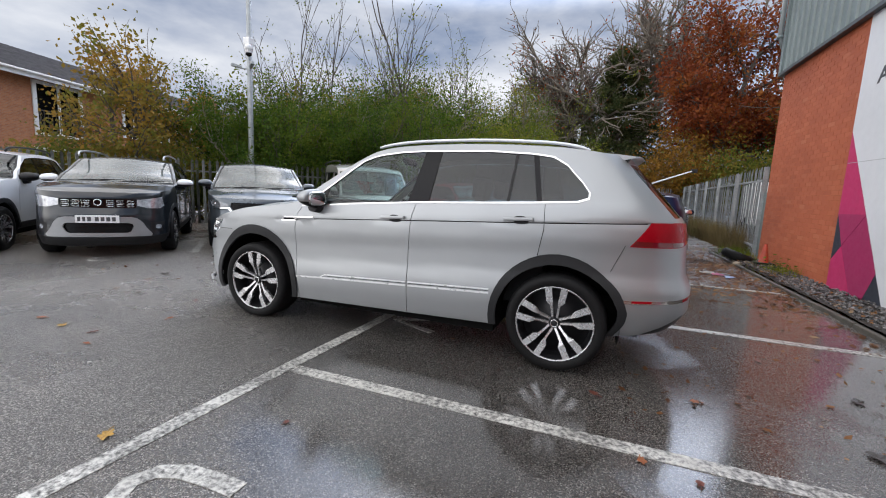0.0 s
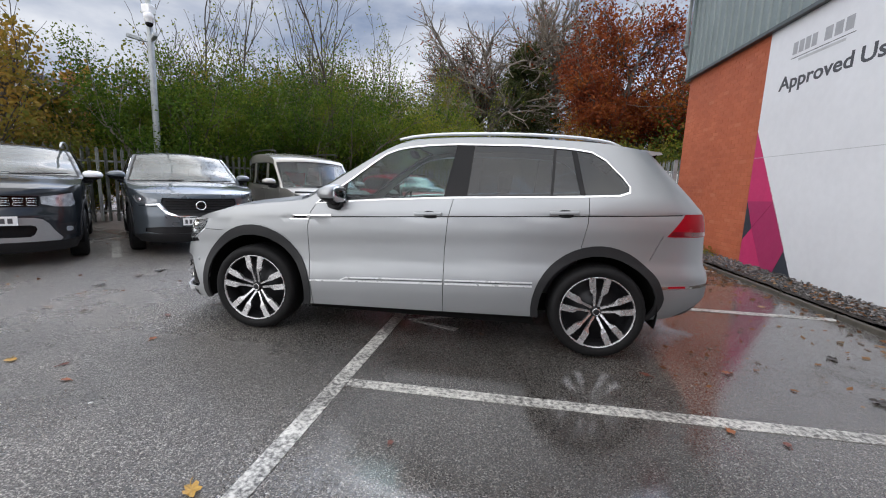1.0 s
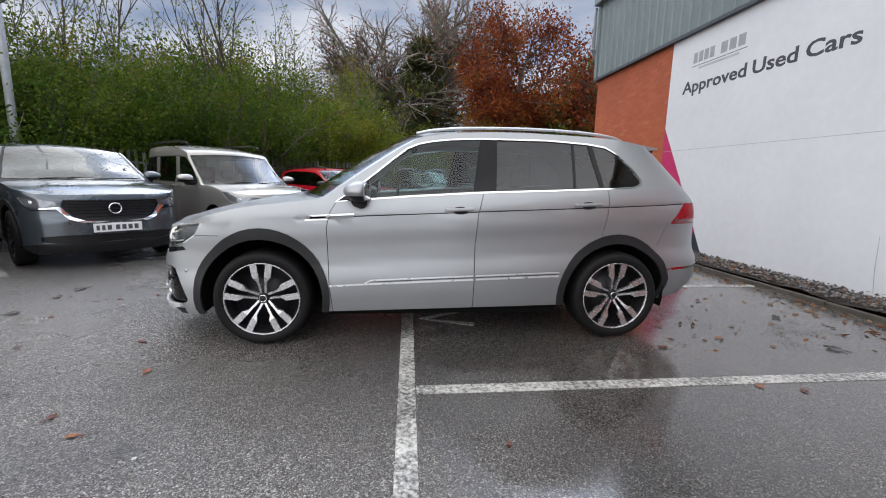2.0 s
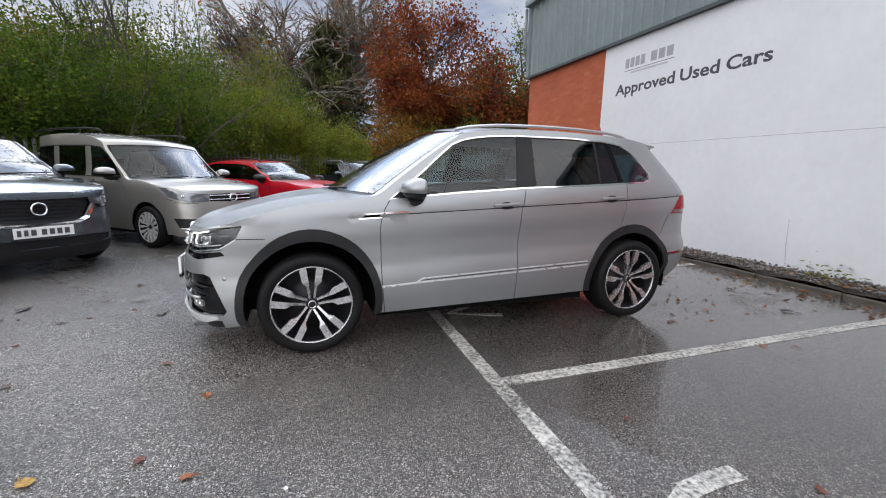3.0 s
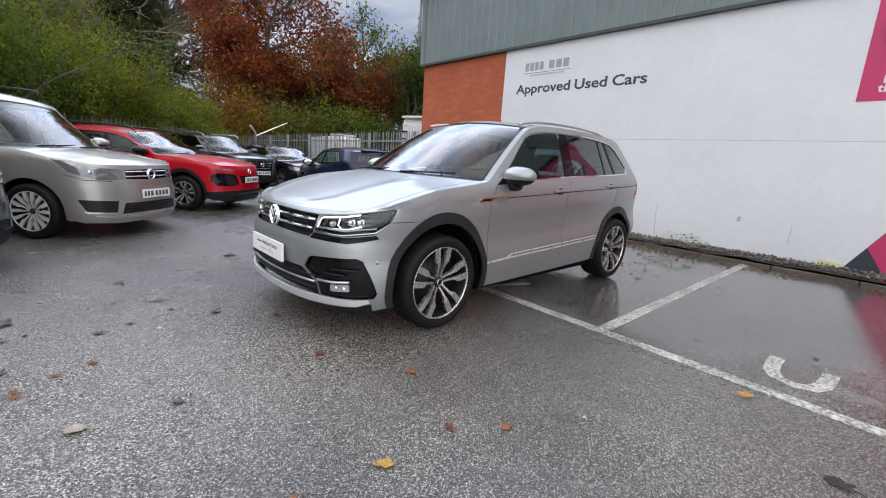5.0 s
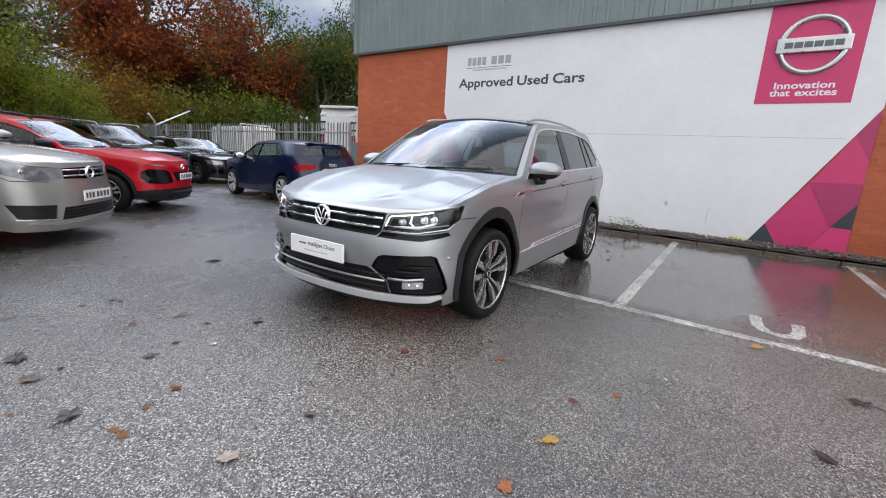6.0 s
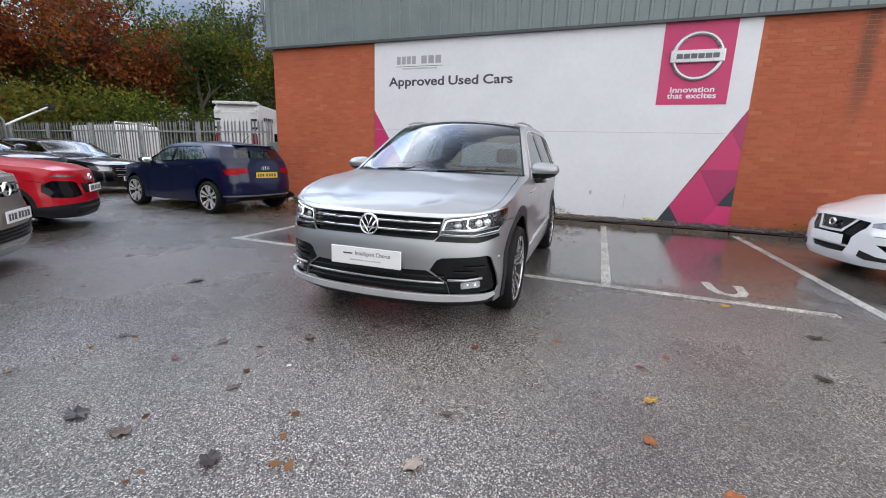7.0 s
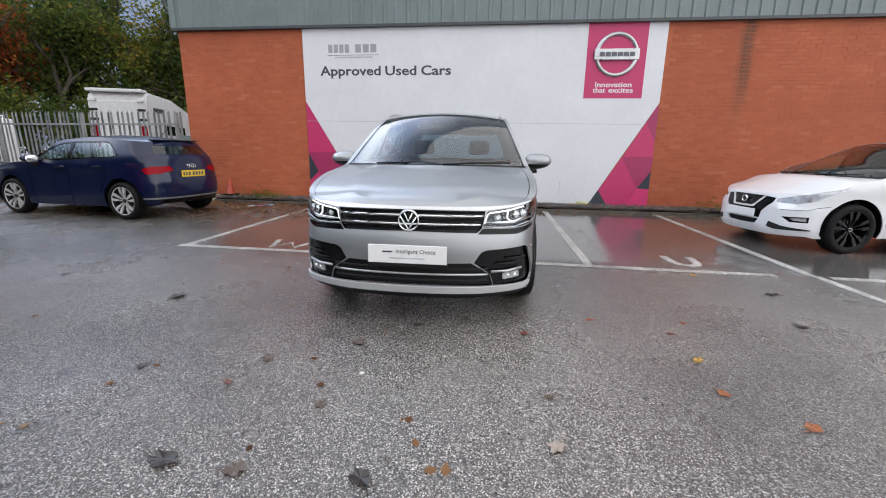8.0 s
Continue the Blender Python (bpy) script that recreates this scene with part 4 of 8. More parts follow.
        tube(bm, [(mu + 0.02, side * (mv - 0.22), mz - 0.09), (mu + 0.02, side * (mv - 0.09), mz - 0.085), (mu + 0.01, side * (mv - 0.02), mz - 0.055)], [0.035, 0.04, 0.06], 10)
        part("mirror_foot", bm, BLACK_PL, mo)
        bm = bmesh.new()
        ellipsoid(bm, (mu + 0.062, side * mv, mz), (0.012, 0.100, 0.058), pose(0, 0, 0, 0, 0, side * 12), 14, 3.2)
        part("mirror_glass", bm, CHROME, mo)
    # handles
    for hu2, hz2 in c.get("handles", ()):
        s, z = q(hu2, hz2)
        for side in (1, -1):
            n = hull.normal(s, z)
            x, y, zz = hull.at(s, z)
            bm = bmesh.new()
            box(bm, -0.105, 0.105, -0.020, 0.010, -0.011, 0.013, bevel=0.009)
            bmesh.ops.transform(bm, matrix=pose(float(x), float(y) * side - 0.012 * side, float(zz), 0, -3, 0 if side > 0 else 180), verts=bm.verts)
            h = part("door_handle", bm, c.get("handle_mat", body), car)
            bm = bmesh.new()
            ellipsoid(bm, (float(x) + 0.01, (float(y) + 0.012) * side, float(zz) - 0.004), (0.078, 0.015, 0.032))
            part("handle_cup", bm, c.get("cup_mat", GREY_PL), h)
    if c.get("rails"):
        for side in (-1, 1):
            bm = bmesh.new()
            tube(bm, [(a, side * b, z) for a, b, z in spline(c["rails"], 5)], c.get("rail_r", 0.017), 8)
            part("roof_rail", bm, c.get("rail_mat", SATIN), car)
    for side in (-1, 1):
        bm = bmesh.new()
        wu, wz = c["cowl"]
        tube(bm, [(wu - 0.02, side * 0.30 + 0.2, wz + 0.015), (wu + 0.03, side * 0.30 - 0.15, wz + 0.03), (wu + 0.05, side * 0.30 - 0.40, wz + 0.035)], 0.009, 5)
        part("wiper", bm, BLACK_PL, car)
    if "extras" in c:
        c["extras"](car, hull, top)
    return car

# ---- the silver car in the bay ----
HERO_PLAN = [(0, 0), (0.008, 0.20), (0.032, 0.40), (0.075, 0.56), (0.145, 0.72), (0.245, 0.83), (0.42, 0.889), (0.70, 0.912), (1.1, 0.918), (1.7, 0.92), (3.1, 0.92), (3.65, 0.908), (4.05, 0.87), (4.25, 0.81), (4.37, 0.68), (4.445, 0.40), (4.465, 0)]


def hero_edge(q, f, r):
    s = lambda p, uk, zk: (*p, uk, zk)
    return [s(f(0.0, 0.845), 0.075, 0.845), s(f(0.30, 0.848), 0.085, 0.852), s(f(0.52, 0.85), 0.11, 0.872), s(f(0.70, 0.858), 0.16, 0.895), s(q(0.36, 0.885), 0.26, 0.925), s(q(0.50, 0.935), 0.40, 0.965),
            s(q(0.75, 1.0), 0.62, 1.02), s(q(1.0, 1.035), 0.82, 1.06), s(q(1.22, 1.062), 0.98, 1.088), s(q(1.33, 1.088), 1.06, 1.10), s(q(1.46, 1.18), 1.22, 1.20), s(q(1.68, 1.335), 1.50, 1.375), s(q(1.90, 1.478), 1.77, 1.525),
            s(q(2.05, 1.545), 1.93, 1.595), s(q(2.30, 1.582), 2.15, 1.63), s(q(2.8, 1.598), 2.7, 1.65), s(q(3.3, 1.585), 3.25, 1.638), s(q(3.65, 1.558), 3.6, 1.60), s(q(3.84, 1.535), 3.85, 1.565), s(r(0.45, 1.53), 3.93, 1.55), s(r(0.0, 1.53), 3.945, 1.53)]


def hero_low(q, f, r):
    return [(-0.01, 0.185), f(0.4, 0.185), f(0.75, 0.20), q(0.33, 0.215), q(0.47, 0.235), q(1.36, 0.245), q(2.4, 0.262), q(3.07, 0.275), q(4.0, 0.31), q(4.12, 0.33), r(0.6, 0.36), (20.0, 0.36)]


DLO = [(1.395, 1.050), (1.55, 1.168), (1.664, 1.258), (1.80, 1.372), (1.908, 1.455), (2.0, 1.492), (2.10, 1.514), (2.25, 1.533), (2.47, 1.545), (2.99, 1.548), (3.30, 1.530), (3.45, 1.508), (3.55, 1.450), (3.66, 1.335), (3.715, 1.262), (3.712, 1.218), (3.64, 1.192), (3.0, 1.156), (2.457, 1.131), (1.9, 1.092)]


def hero_cuts(q, f, r):
    Q = lambda pts: [q(u, z) for u, z in pts]
    dlo = Q(DLO)
    glass_in = shrink(dlo, 0.012)
    out = []
    # side glass, split by pillars
    b_pillar = Q([(2.375, 1.05), (2.475, 1.62), (2.60, 1.62), (2.555, 1.05)])
    c_post = Q([(3.395, 1.08), (3.285, 1.62), (3.325, 1.62), (3.432, 1.08)])
    divider = Q([(3.155, 1.08), (3.185, 1.62), (3.205, 1.62), (3.175, 1.08)])
    corner_tri = Q([(1.38, 1.02), (1.62, 1.26), (1.635, 1.26), (1.62, 1.02)])
    out.append(("b_pillar", clip_poly(glass_in, b_pillar), GLOSS_BK, -0.001, "t"))
    out.append(("c_post", clip_poly(glass_in, c_post), GLOSS_BK, -0.001, "t"))
    out.append(("window_divider", clip_poly(glass_in, divider), BLACK_PL, -0.001, "t"))
    out.append(("mirror_base", clip_poly(glass_in, corner_tri), BLACK_PL, -0.001, "t"))
    out.append(("front_window", clip_poly(glass_in, Q([(1.2, 0.9), (1.2, 1.7), (2.485, 1.7), (2.36, 0.9)])), GLASS_SIDE, -0.006, "t"))
    out.append(("rear_window", clip_poly(glass_in, Q([(2.52, 0.9), (2.60, 1.7), (3.27, 1.7), (3.43, 0.9)])), GLASS_DARK, -0.006, "t"))
    out.append(("quarter_window", clip_poly(glass_in, Q([(3.40, 0.9), (3.28, 1.7), (3.9, 1.7), (3.9, 0.9)])), GLASS_DARK, -0.006, "t"))
    out.append(("window_trim", dlo, CHROME, 0.004, "t"))
    # lamps and front
    out.append(("headlight", round_corners([f(0.50, 0.705), f(0.525, 0.815), f(0.70, 0.838), q(0.33, 0.868), q(0.475, 0.888), q(0.43, 0.80), q(0.33, 0.725), f(0.72, 0.70)], 0.02), REFLECTOR, -0.035, "L"))
    out.append(("indicator_strip", [f(0.47, 0.665), f(0.50, 0.702), f(0.72, 0.697), q(0.335, 0.72), q(0.36, 0.695), f(0.74, 0.658)], GLOSS_BK, -0.006, ""))
    out.append(("bonnet_trim", [(-0.02, 0.823), (-0.02, 0.842), f(0.35, 0.844), f(0.53, 0.846), f(0.70, 0.852), q(0.34, 0.882), q(0.345, 0.872), f(0.70, 0.84), f(0.52, 0.82)], SATIN, 0.004, "w"))
    out.append(("grille", [(-0.02, 0.68), (-0.02, 0.822), f(0.515, 0.818), f(0.495, 0.70), f(0.465, 0.672)], BLACK_PL, -0.035, "w"))
    vent = [f(0.45, 0.468), f(0.495, 0.540), f(0.53, 0.556), f(0.80, 0.572), q(0.262, 0.556), q(0.350, 0.335), q(0.33, 0.302), f(0.588, 0.302), f(0.562, 0.385)]
    out.append(("fog_lamp", round_corners([f(0.655, 0.338), f(0.655, 0.385), f(0.775, 0.395), f(0.775, 0.350)], 0.012), FOG, -0.014, ""))
    out.append(("corner_vent", vent, GLOSS_BK, -0.028, ""))
    out.append(("lower_grille", [(-0.02, 0.305), (-0.02, 0.462), f(0.43, 0.468), f(0.56, 0.385), f(0.585, 0.302)], BLACK_PL, -0.04, "w"))
    out.append(("splitter", [(-0.02, 0.252), (-0.02, 0.298), f(0.5, 0.298), f(0.80, 0.300), q(0.29, 0.315), q(0.30, 0.285), f(0.80, 0.262), f(0.5, 0.253)], PALE_METAL, 0.014, "w"))
    out.append(("valance", [(-0.02, 0.12), (-0.02, 0.252), f(0.5, 0.253), f(0.80, 0.262), q(0.32, 0.27), q(0.36, 0.12)], BLACK_PL, -0.01, "w"))
    # arch trims
    for (hu, hz), (rx, rz) in zip(HUBS, ((0.475, 0.515), (0.478, 0.49))):
        cx = q(hu, hz + 0.2)[0]
        ring = [(cx + rx * math.cos(a), hz + rz * math.sin(a)) for a in [math.tau * k / 44 for k in range(44)]]
        out.append(("arch_trim", ring, GREY_PL, 0.010, ""))
    # rear lamp
    out.append(("tail_lamp_band", [q(4.0, 0.932), q(4.02, 0.965), r(0.70, 0.962), r(0.45, 0.965), r(0.45, 0.952), r(0.72, 0.932)], LAMP_DARK, 0.005, ""))
    out.append(("tail_lamp", [q(3.985, 0.925), q(4.10, 1.088), r(0.70, 1.090), r(0.45, 1.08), r(0.45, 0.95), r(0.72, 0.928)], LAMP_RED, 0.004, ""))
    out.append(("rear_screen", [r(0.70, 1.12), r(0.69, 1.20), r(0.63, 1.40), r(0.58, 1.475), (20, 1.475), (20, 1.12)], GLASS_DARK, -0.004, "w"))
    out.append(("bumper_reflector", [q(4.03, 0.556), q(4.03, 0.571), q(4.15, 0.577), q(4.15, 0.562)], LAMP_RED, 0.006, "t"))
    out.append(("bumper_reflector", [r(0.72, 0.572), r(0.72, 0.592), r(0.62, 0.598), r(0.62, 0.578)], LAMP_RED, 0.006, "t"))
    out.append(("rear_reflector", [q(3.96, 0.545), q(3.96, 0.568), r(0.5, 0.606), r(0.5, 0.584)], CHROME, 0.005, "t"))
    out.append(("rear_valance", [q(4.05, 0.28), q(4.12, 0.34), r(0.70, 0.47), r(0.5, 0.47), (20, 0.47), (20, 0.2)], BLACK_PL, -0.004, "w"))
    # wing badge with its bright spear, then flank strips and shut lines
    out.append(("badge_inlay", Q([(1.212, 0.926), (1.232, 0.947), (1.335, 0.952), (1.325, 0.932)]), GLOSS_BK, 0.002, "t"))
    out.append(("wing_badge", Q([(1.185, 0.916), (1.222, 0.956), (1.53, 0.974), (1.53, 0.962), (1.365, 0.953), (1.345, 0.924)]), CHROME, 0.006, "t"))
    line = lambda pts, w=0.005: strip([q(u, z) for u, z in pts], w)
    out.append(("side_strip", line([(1.60, 0.462), (1.645, 0.484), (2.0, 0.499), (2.405, 0.515)], 0.009), STRIP, 0.007, "t"))
    out.append(("side_strip", line([(2.425, 0.516), (3.075, 0.541)], 0.009), STRIP, 0.007, "t"))
    out.append(("side_strip", line([(1.345, 0.440), (1.61, 0.455), (2.405, 0.487)], 0.012), STRIP, 0.007, "t"))
    out.append(("side_strip", line([(2.425, 0.488), (3.075, 0.513)], 0.012), STRIP, 0.007, "t"))
    for pts in ([(1.66, 0.471), (2.0, 0.486), (2.405, 0.502)], [(2.425, 0.503), (3.075, 0.527)], [(1.37, 0.20), (1.345, 0.45), (1.333, 0.87), (1.36, 0.98), (1.40, 1.045)], [(2.413, 0.22), (2.413, 0.74), (2.43, 0.98), (2.465, 1.13)],
                [(3.40, 0.80), (3.435, 1.0), (3.43, 1.175)], [(3.885, 0.75), (3.96, 0.93)], [(0.42, 0.80), (0.60, 0.80)]):
        out.append(("shut_line", line(pts), GAP, -0.008, "t"))
    # shade under the shoulder fold, drawn as a thin dark strip in gap colour
    out.append(("crease", line([(1.53, 0.952), (1.9, 0.9705), (2.9, 1.0205), (4.08, 1.0795)], 0.007), GAP, -0.003, "t"))
    # panels
    out.append(("front_door", Q([(1.37, 0.20), (1.345, 0.45), (1.333, 0.87), (1.36, 0.98), (1.40, 1.045), (2.465, 1.13), (2.43, 0.98), (2.413, 0.74), (2.413, 0.20)]), SILVER, 0.0, ""))
    out.append(("rear_door", Q([(2.413, 0.20), (2.413, 0.74), (2.43, 0.98), (2.465, 1.13), (3.43, 1.175), (3.435, 1.0), (3.40, 0.80), (3.1, 0.55), (3.0, 0.2)]), SILVER, 0.0, ""))
    out.append(("front_bumper", [(-0.02, 0.1), (-0.02, 0.683), f(0.47, 0.664), f(0.74, 0.658), q(0.36, 0.695), q(0.43, 0.80), q(0.60, 0.80), q(0.60, 0.1)], SILVER, 0.0, "w"))
    out.append(("rear_bumper", [q(3.9, 0.1), q(3.885, 0.75), q(3.97, 0.90), r(0.72, 0.80), r(0.5, 0.62), (20, 0.62), (20, 0.1)], SILVER, 0.0, "w"))
    return out


def clip_poly(subject, window):
    """Sutherland-Hodgman: the part of subject inside a convex window."""
    area = sum(a[0] * b[1] - b[0] * a[1] for a, b in zip(window, window[1:] + window[:1]))
    win = window if area > 0 else window[::-1]
    out = list(subject)
    for a, b in zip(win, win[1:] + win[:1]):
        side = lambda p: (b[0] - a[0]) * (p[1] - a[1]) - (b[1] - a[1]) * (p[0] - a[0])
        src, out = out, []
        for p, n in zip(src, src[1:] + src[:1]):
            sp, sn = side(p), side(n)
            if sp >= 0:
                out.append(p)
            if sp * sn < 0:
                t = sp / (sp - sn)
                out.append((p[0] + (n[0] - p[0]) * t, p[1] + (n[1] - p[1]) * t))
    return out


STRIP = plain("bright_side_strip", (0.72, 0.73, 0.74), 0.3, 0.55, vary=0.04)
FOG = plain("fog_lamp_unit", (0.42, 0.44, 0.46), 0.15, 0.6, vary=0.5, scale=30, Coat_Weight=1.0)
PALE_METAL = plain("pale_silver_trim", (0.74, 0.75, 0.76), 0.34, 0.55, vary=0.04)
HUBS = [(0.872, 0.345), (3.553, 0.35)]


def hero_top(top):
    # positions along the edge: 9 = foot of the windscreen pillar, 13 = its head
    return [("panel_gap", strip([(0.6, 0.0), (2.0, 0.035), (4.5, 0.06), (7.0, 0.075), (8.55, 0.10)], 0.006), GAP, -0.006, ""),
            ("panel_gap", [(8.55, 0.06), (8.6, 0.06), (8.6, 1.02), (8.55, 1.02)], GAP, -0.006, ""),
            ("scuttle", [(8.6, 0.05), (8.6, 1.02), (9.02, 1.02), (9.02, 0.03)], BLACK_PL, -0.006, ""),
            ("windscreen", [(9.02, 0.062), (9.02, 1.02), (13.0, 1.02), (13.0, 0.085), (12.6, 0.07)], GLASS_FRONT, -0.002, ""),
            ("windscreen_seal", [(9.0, 0.045), (9.0, 1.02), (13.06, 1.02), (13.06, 0.055)], BLACK_PL, -0.001, ""),
            ("bonnet", [(-0.1, -0.1), (-0.1, 1.1), (8.57, 1.1), (8.57, 0.1004), (8.55, 0.10), (7.0, 0.075), (4.5, 0.06), (2.0, 0.035), (0.6, 0.0), (0.6, -0.1)], SILVER, 0.0, "")]


def hero_extras(car, hull, top):
    # grille bars and round badge
    for z, v in ((0.785, 0.50), (0.728, 0.485)):
        bm = bmesh.new()
        tube(bm, [tuple(float(k) * (1, sd, 1)[i] for i, k in enumerate(np.array(hull.at(*hull.f(abs(a), z))) + np.array((-0.002, 0, 0)))) for a, sd in [(abs(t), 1 if t < 0 else -1) for t in np.linspace(-v, v, 15)]], 0.009, 6)
        part("grille_bar", bm, CHROME, car)
        for k in (-0.40, -0.25, 0.25, 0.40):
            x, y, zz = (float(t) for t in hull.at(*hull.f(abs(k), z)))
            box_part("grille_accent", (x - 0.012, x + 0.01, k - 0.045, k + 0.045, zz + 0.008, zz + 0.016), CHROME, car)
    for z in (0.70, 0.757, 0.81):
        bm = bmesh.new()
        tube(bm, [tuple(float(k) * (1, sd, 1)[i] for i, k in enumerate(np.array(hull.at(*hull.f(abs(a), z))) + np.array((0.02, 0, 0)))) for a, sd in [(abs(t), 1 if t < 0 else -1) for t in np.linspace(-0.49, 0.49, 13)]], 0.006, 5)
        part("grille_slat", bm, GLOSS_BK, car)
    badge = bmesh.new()
    lathe(badge, [(0.060, 0.0), (0.063, -0.012), (0.069, -0.014), (0.073, -0.01), (0.075, 0.01)], 36, pose(0.03, 0, 0.752, 0, 0, -90))
    b = part("badge", badge, CHROME, car)
    bm = bmesh.new()
    lathe(bm, [(0.0, -0.004), (0.062, -0.002), (0.066, 0.02)], 36, pose(0.03, 0, 0.752, 0, 0, -90))
    part("badge_backing", bm, GLOSS_BK, b)
    for pts in ([(-0.054, 0.026), (-0.022, -0.026), (0.0, -0.058), (0.022, -0.026), (0.054, 0.026)], [(-0.028, 0.052), (0.0, -0.008), (0.028, 0.052)]):
        bm = bmesh.new()
        tube(bm, [(0.022, y, 0.752 + z) for y, z in pts], 0.0065, 6)
        part("badge_stroke", bm, CHROME, b)
    # show plate
    p = box_part("show_plate", (-0.012, 0.006, -0.27, 0.27, -0.062, 0.062), WHITE_PL, car, "white dealer show plate", bevel=0.003)
    p.matrix_local = pose(-0.022, 0, 0.528)
    words("plate_words", "Intelligent Choice", 0.042, Matrix(((0, 0, -1, -0.0125), (-1, 0, 0, 0.075), (0, 1, 0, 0.008), (0, 0, 0, 1))), INK, p, 0.0005, 0.27)
    box_part("plate_bar", (-0.0138, -0.0122, 0.10, 0.17, 0.012, 0.022), INK, p)
    box_part("plate_bar", (-0.0138, -0.0122, -0.12, 0.12, -0.030, -0.022), TEXT_LT, p)
    box_part("plate_rim", (-0.010, 0.008, -0.275, 0.275, -0.085, -0.064), BLACK_PL, p)
    # lower grille bars
    for z, mt, rr in ((0.385, SATIN, 0.008), (0.345, BLACK_PL, 0.006), (0.425, BLACK_PL, 0.006)):
        bm = bmesh.new()
        tube(bm, [(float(hull.at(*hull.f(abs(a), z))[0]) + 0.004, a, z) for a in np.linspace(-0.545, 0.545, 15)], rr, 6)
        part("grille_bar", bm, mt, car)
    for side in (-1, 1):
        # lamp unit: lens over a lit bar, projectors and a bright bracket
        xs = []
        for v, z in ((0.512, 0.735), (0.530, 0.793), (0.545, 0.803), (0.62, 0.812), (0.70, 0.824), (0.775, 0.842)):
            x, y, zz = (float(t) for t in hull.at(*hull.f(v, z)))
            xs.append((x + 0.012, y * -side, zz))
        bm = bmesh.new()
        tube(bm, xs, 0.0055, 6)
        part("running_light", bm, LIT, car)
        pts = [hull.at(*hull.f(v, z)) for v, z in ((0.668, 0.812), (0.664, 0.768), (0.685, 0.752))]
        bm = bmesh.new()
        tube(bm, [(float(a) + 0.012, float(b3) * -side, float(zz)) for a, b3, zz in pts], 0.005, 6)
        part("running_light", bm, LIT, car)
        # bright shelf behind the outer lamps
        pts = [hull.at(*hull.f(v, z)) for v, z in ((0.56, 0.735), (0.64, 0.735), (0.72, 0.742), (0.79, 0.77))]
        bm = bmesh.new()
        tube(bm, [(float(a) + 0.03, float(b3) * -side, float(zz)) for a, b3, zz in pts], 0.012, 6)
        part("lamp_shelf", bm, CHROME, car)
        for v, z, rr in ((0.59, 0.765, 0.020), (0.715, 0.785, 0.022), (0.765, 0.792, 0.020)):
            x, y, zz = (float(t) for t in hull.at(*hull.f(v, z)))
            bm = bmesh.new()
            lathe(bm, [(0.0, -0.012), (rr * 0.6, -0.008), (rr * 0.9, 0.004), (rr, 0.02), (rr * 1.2, 0.012), (rr * 1.25, 0.03)], 24, pose(x + 0.035, y * -side, zz, 0, 0, -90 + side * 20))
            part("headlamp_projector", bm, CHROME if v > 0.7 else SATIN, car)
        rim_pts = [hull.at(*hull.f(0.51, 0.712)), hull.at(*hull.f(0.62, 0.706)), hull.at(*hull.f(0.71, 0.706)), hull.at(*hull.q(0.325, 0.735)), hull.at(*hull.q(0.425, 0.80))]
        bm = bmesh.new()
        tube(bm, [(float(a) + 0.006, float(b3) * -side, float(zz)) for a, b3, zz in rim_pts], 0.005, 5)
        part("lamp_trim", bm, CHROME, car)
        bm = bmesh.new()
        tube(bm, [(float(a) + 0.016, float(b3) * -side, float(zz) + 0.028) for a, b3, zz in rim_pts[:4]], 0.004, 5)
        part("lamp_trim", bm, SATIN, car)
        # silver blade in the corner vent, parking sensor
        bm = bmesh.new()
        pts = [hull.at(*hull.f(v, z)) for v, z in ((0.57, 0.405), (0.68, 0.405), (0.78, 0.418))]
        tube(bm, [(float(a) - 0.004, float(b3) * -side, float(zz)) for a, b3, zz in pts], 0.009, 6)
        part("vent_blade", bm, SATIN, car)
        for v, z in ((0.67, 0.455), (0.74, 0.49)):
            pts = [hull.at(*hull.f(v + k, z)) for k in (-0.07, 0.0, 0.07)]
            bm = bmesh.new()
            tube(bm, [(float(a) + 0.012, float(b3) * -side, float(zz)) for a, b3, zz in pts], 0.007, 5)
            part("vent_slat", bm, BLACK_PL, car)
        x, y, zz = (float(t) for t in hull.at(*hull.q(0.345, 0.545)))
        bm = bmesh.new()
        lathe(bm, [(0.0, -0.006), (0.012, -0.005), (0.014, 0.004)], 14, pose(x, y * side, zz, 0, 0, -45 * side if side > 0 else -135))
        part("parking_sensor", bm, SILVER, car)
        # fog lamp
        for v in (0.69, 0.735):
            x, y, zz = (float(t) for t in hull.at(*hull.f(v, 0.37)))
            bm = bmesh.new()
            lathe(bm, [(0.0, -0.006), (0.006, -0.004), (0.009, 0.01)], 14, pose(x + 0.02, y * -side, zz, 0, 0, -90))
            part("fog_light_bulb", bm, LIT, car)
    # rear spoiler
    bm = bmesh.new()
    prof = [(3.72, 1.566), (3.90, 1.560), (4.06, 1.545), (4.07, 1.534), (3.92, 1.512), (3.75, 1.50)]
    cols = []
    for y in np.linspace(-0.60, 0.60, 13):
        k = 1 - 0.06 * (abs(y) / 0.6) ** 2
        cols.append([bm.verts.new((3.72 + (u - 3.72) * (1 - 0.25 * (abs(y) / 0.6) ** 3), y, z * 1.0 - 0.018 * (abs(y) / 0.6) ** 2)) for u, z in prof])
    for a, b2 in zip(cols, cols[1:]):
        for i in range(len(prof)):
            j = (i + 1) % len(prof)
            bm.faces.new((a[i], a[j], b2[j], b2[i])).smooth = True
    bm.faces.new(cols[0])
    bm.faces.new(cols[-1][::-1])
    bmesh.ops.recalc_face_normals(bm, faces=bm.faces)
    part("rear_spoiler", bm, SILVER, car)
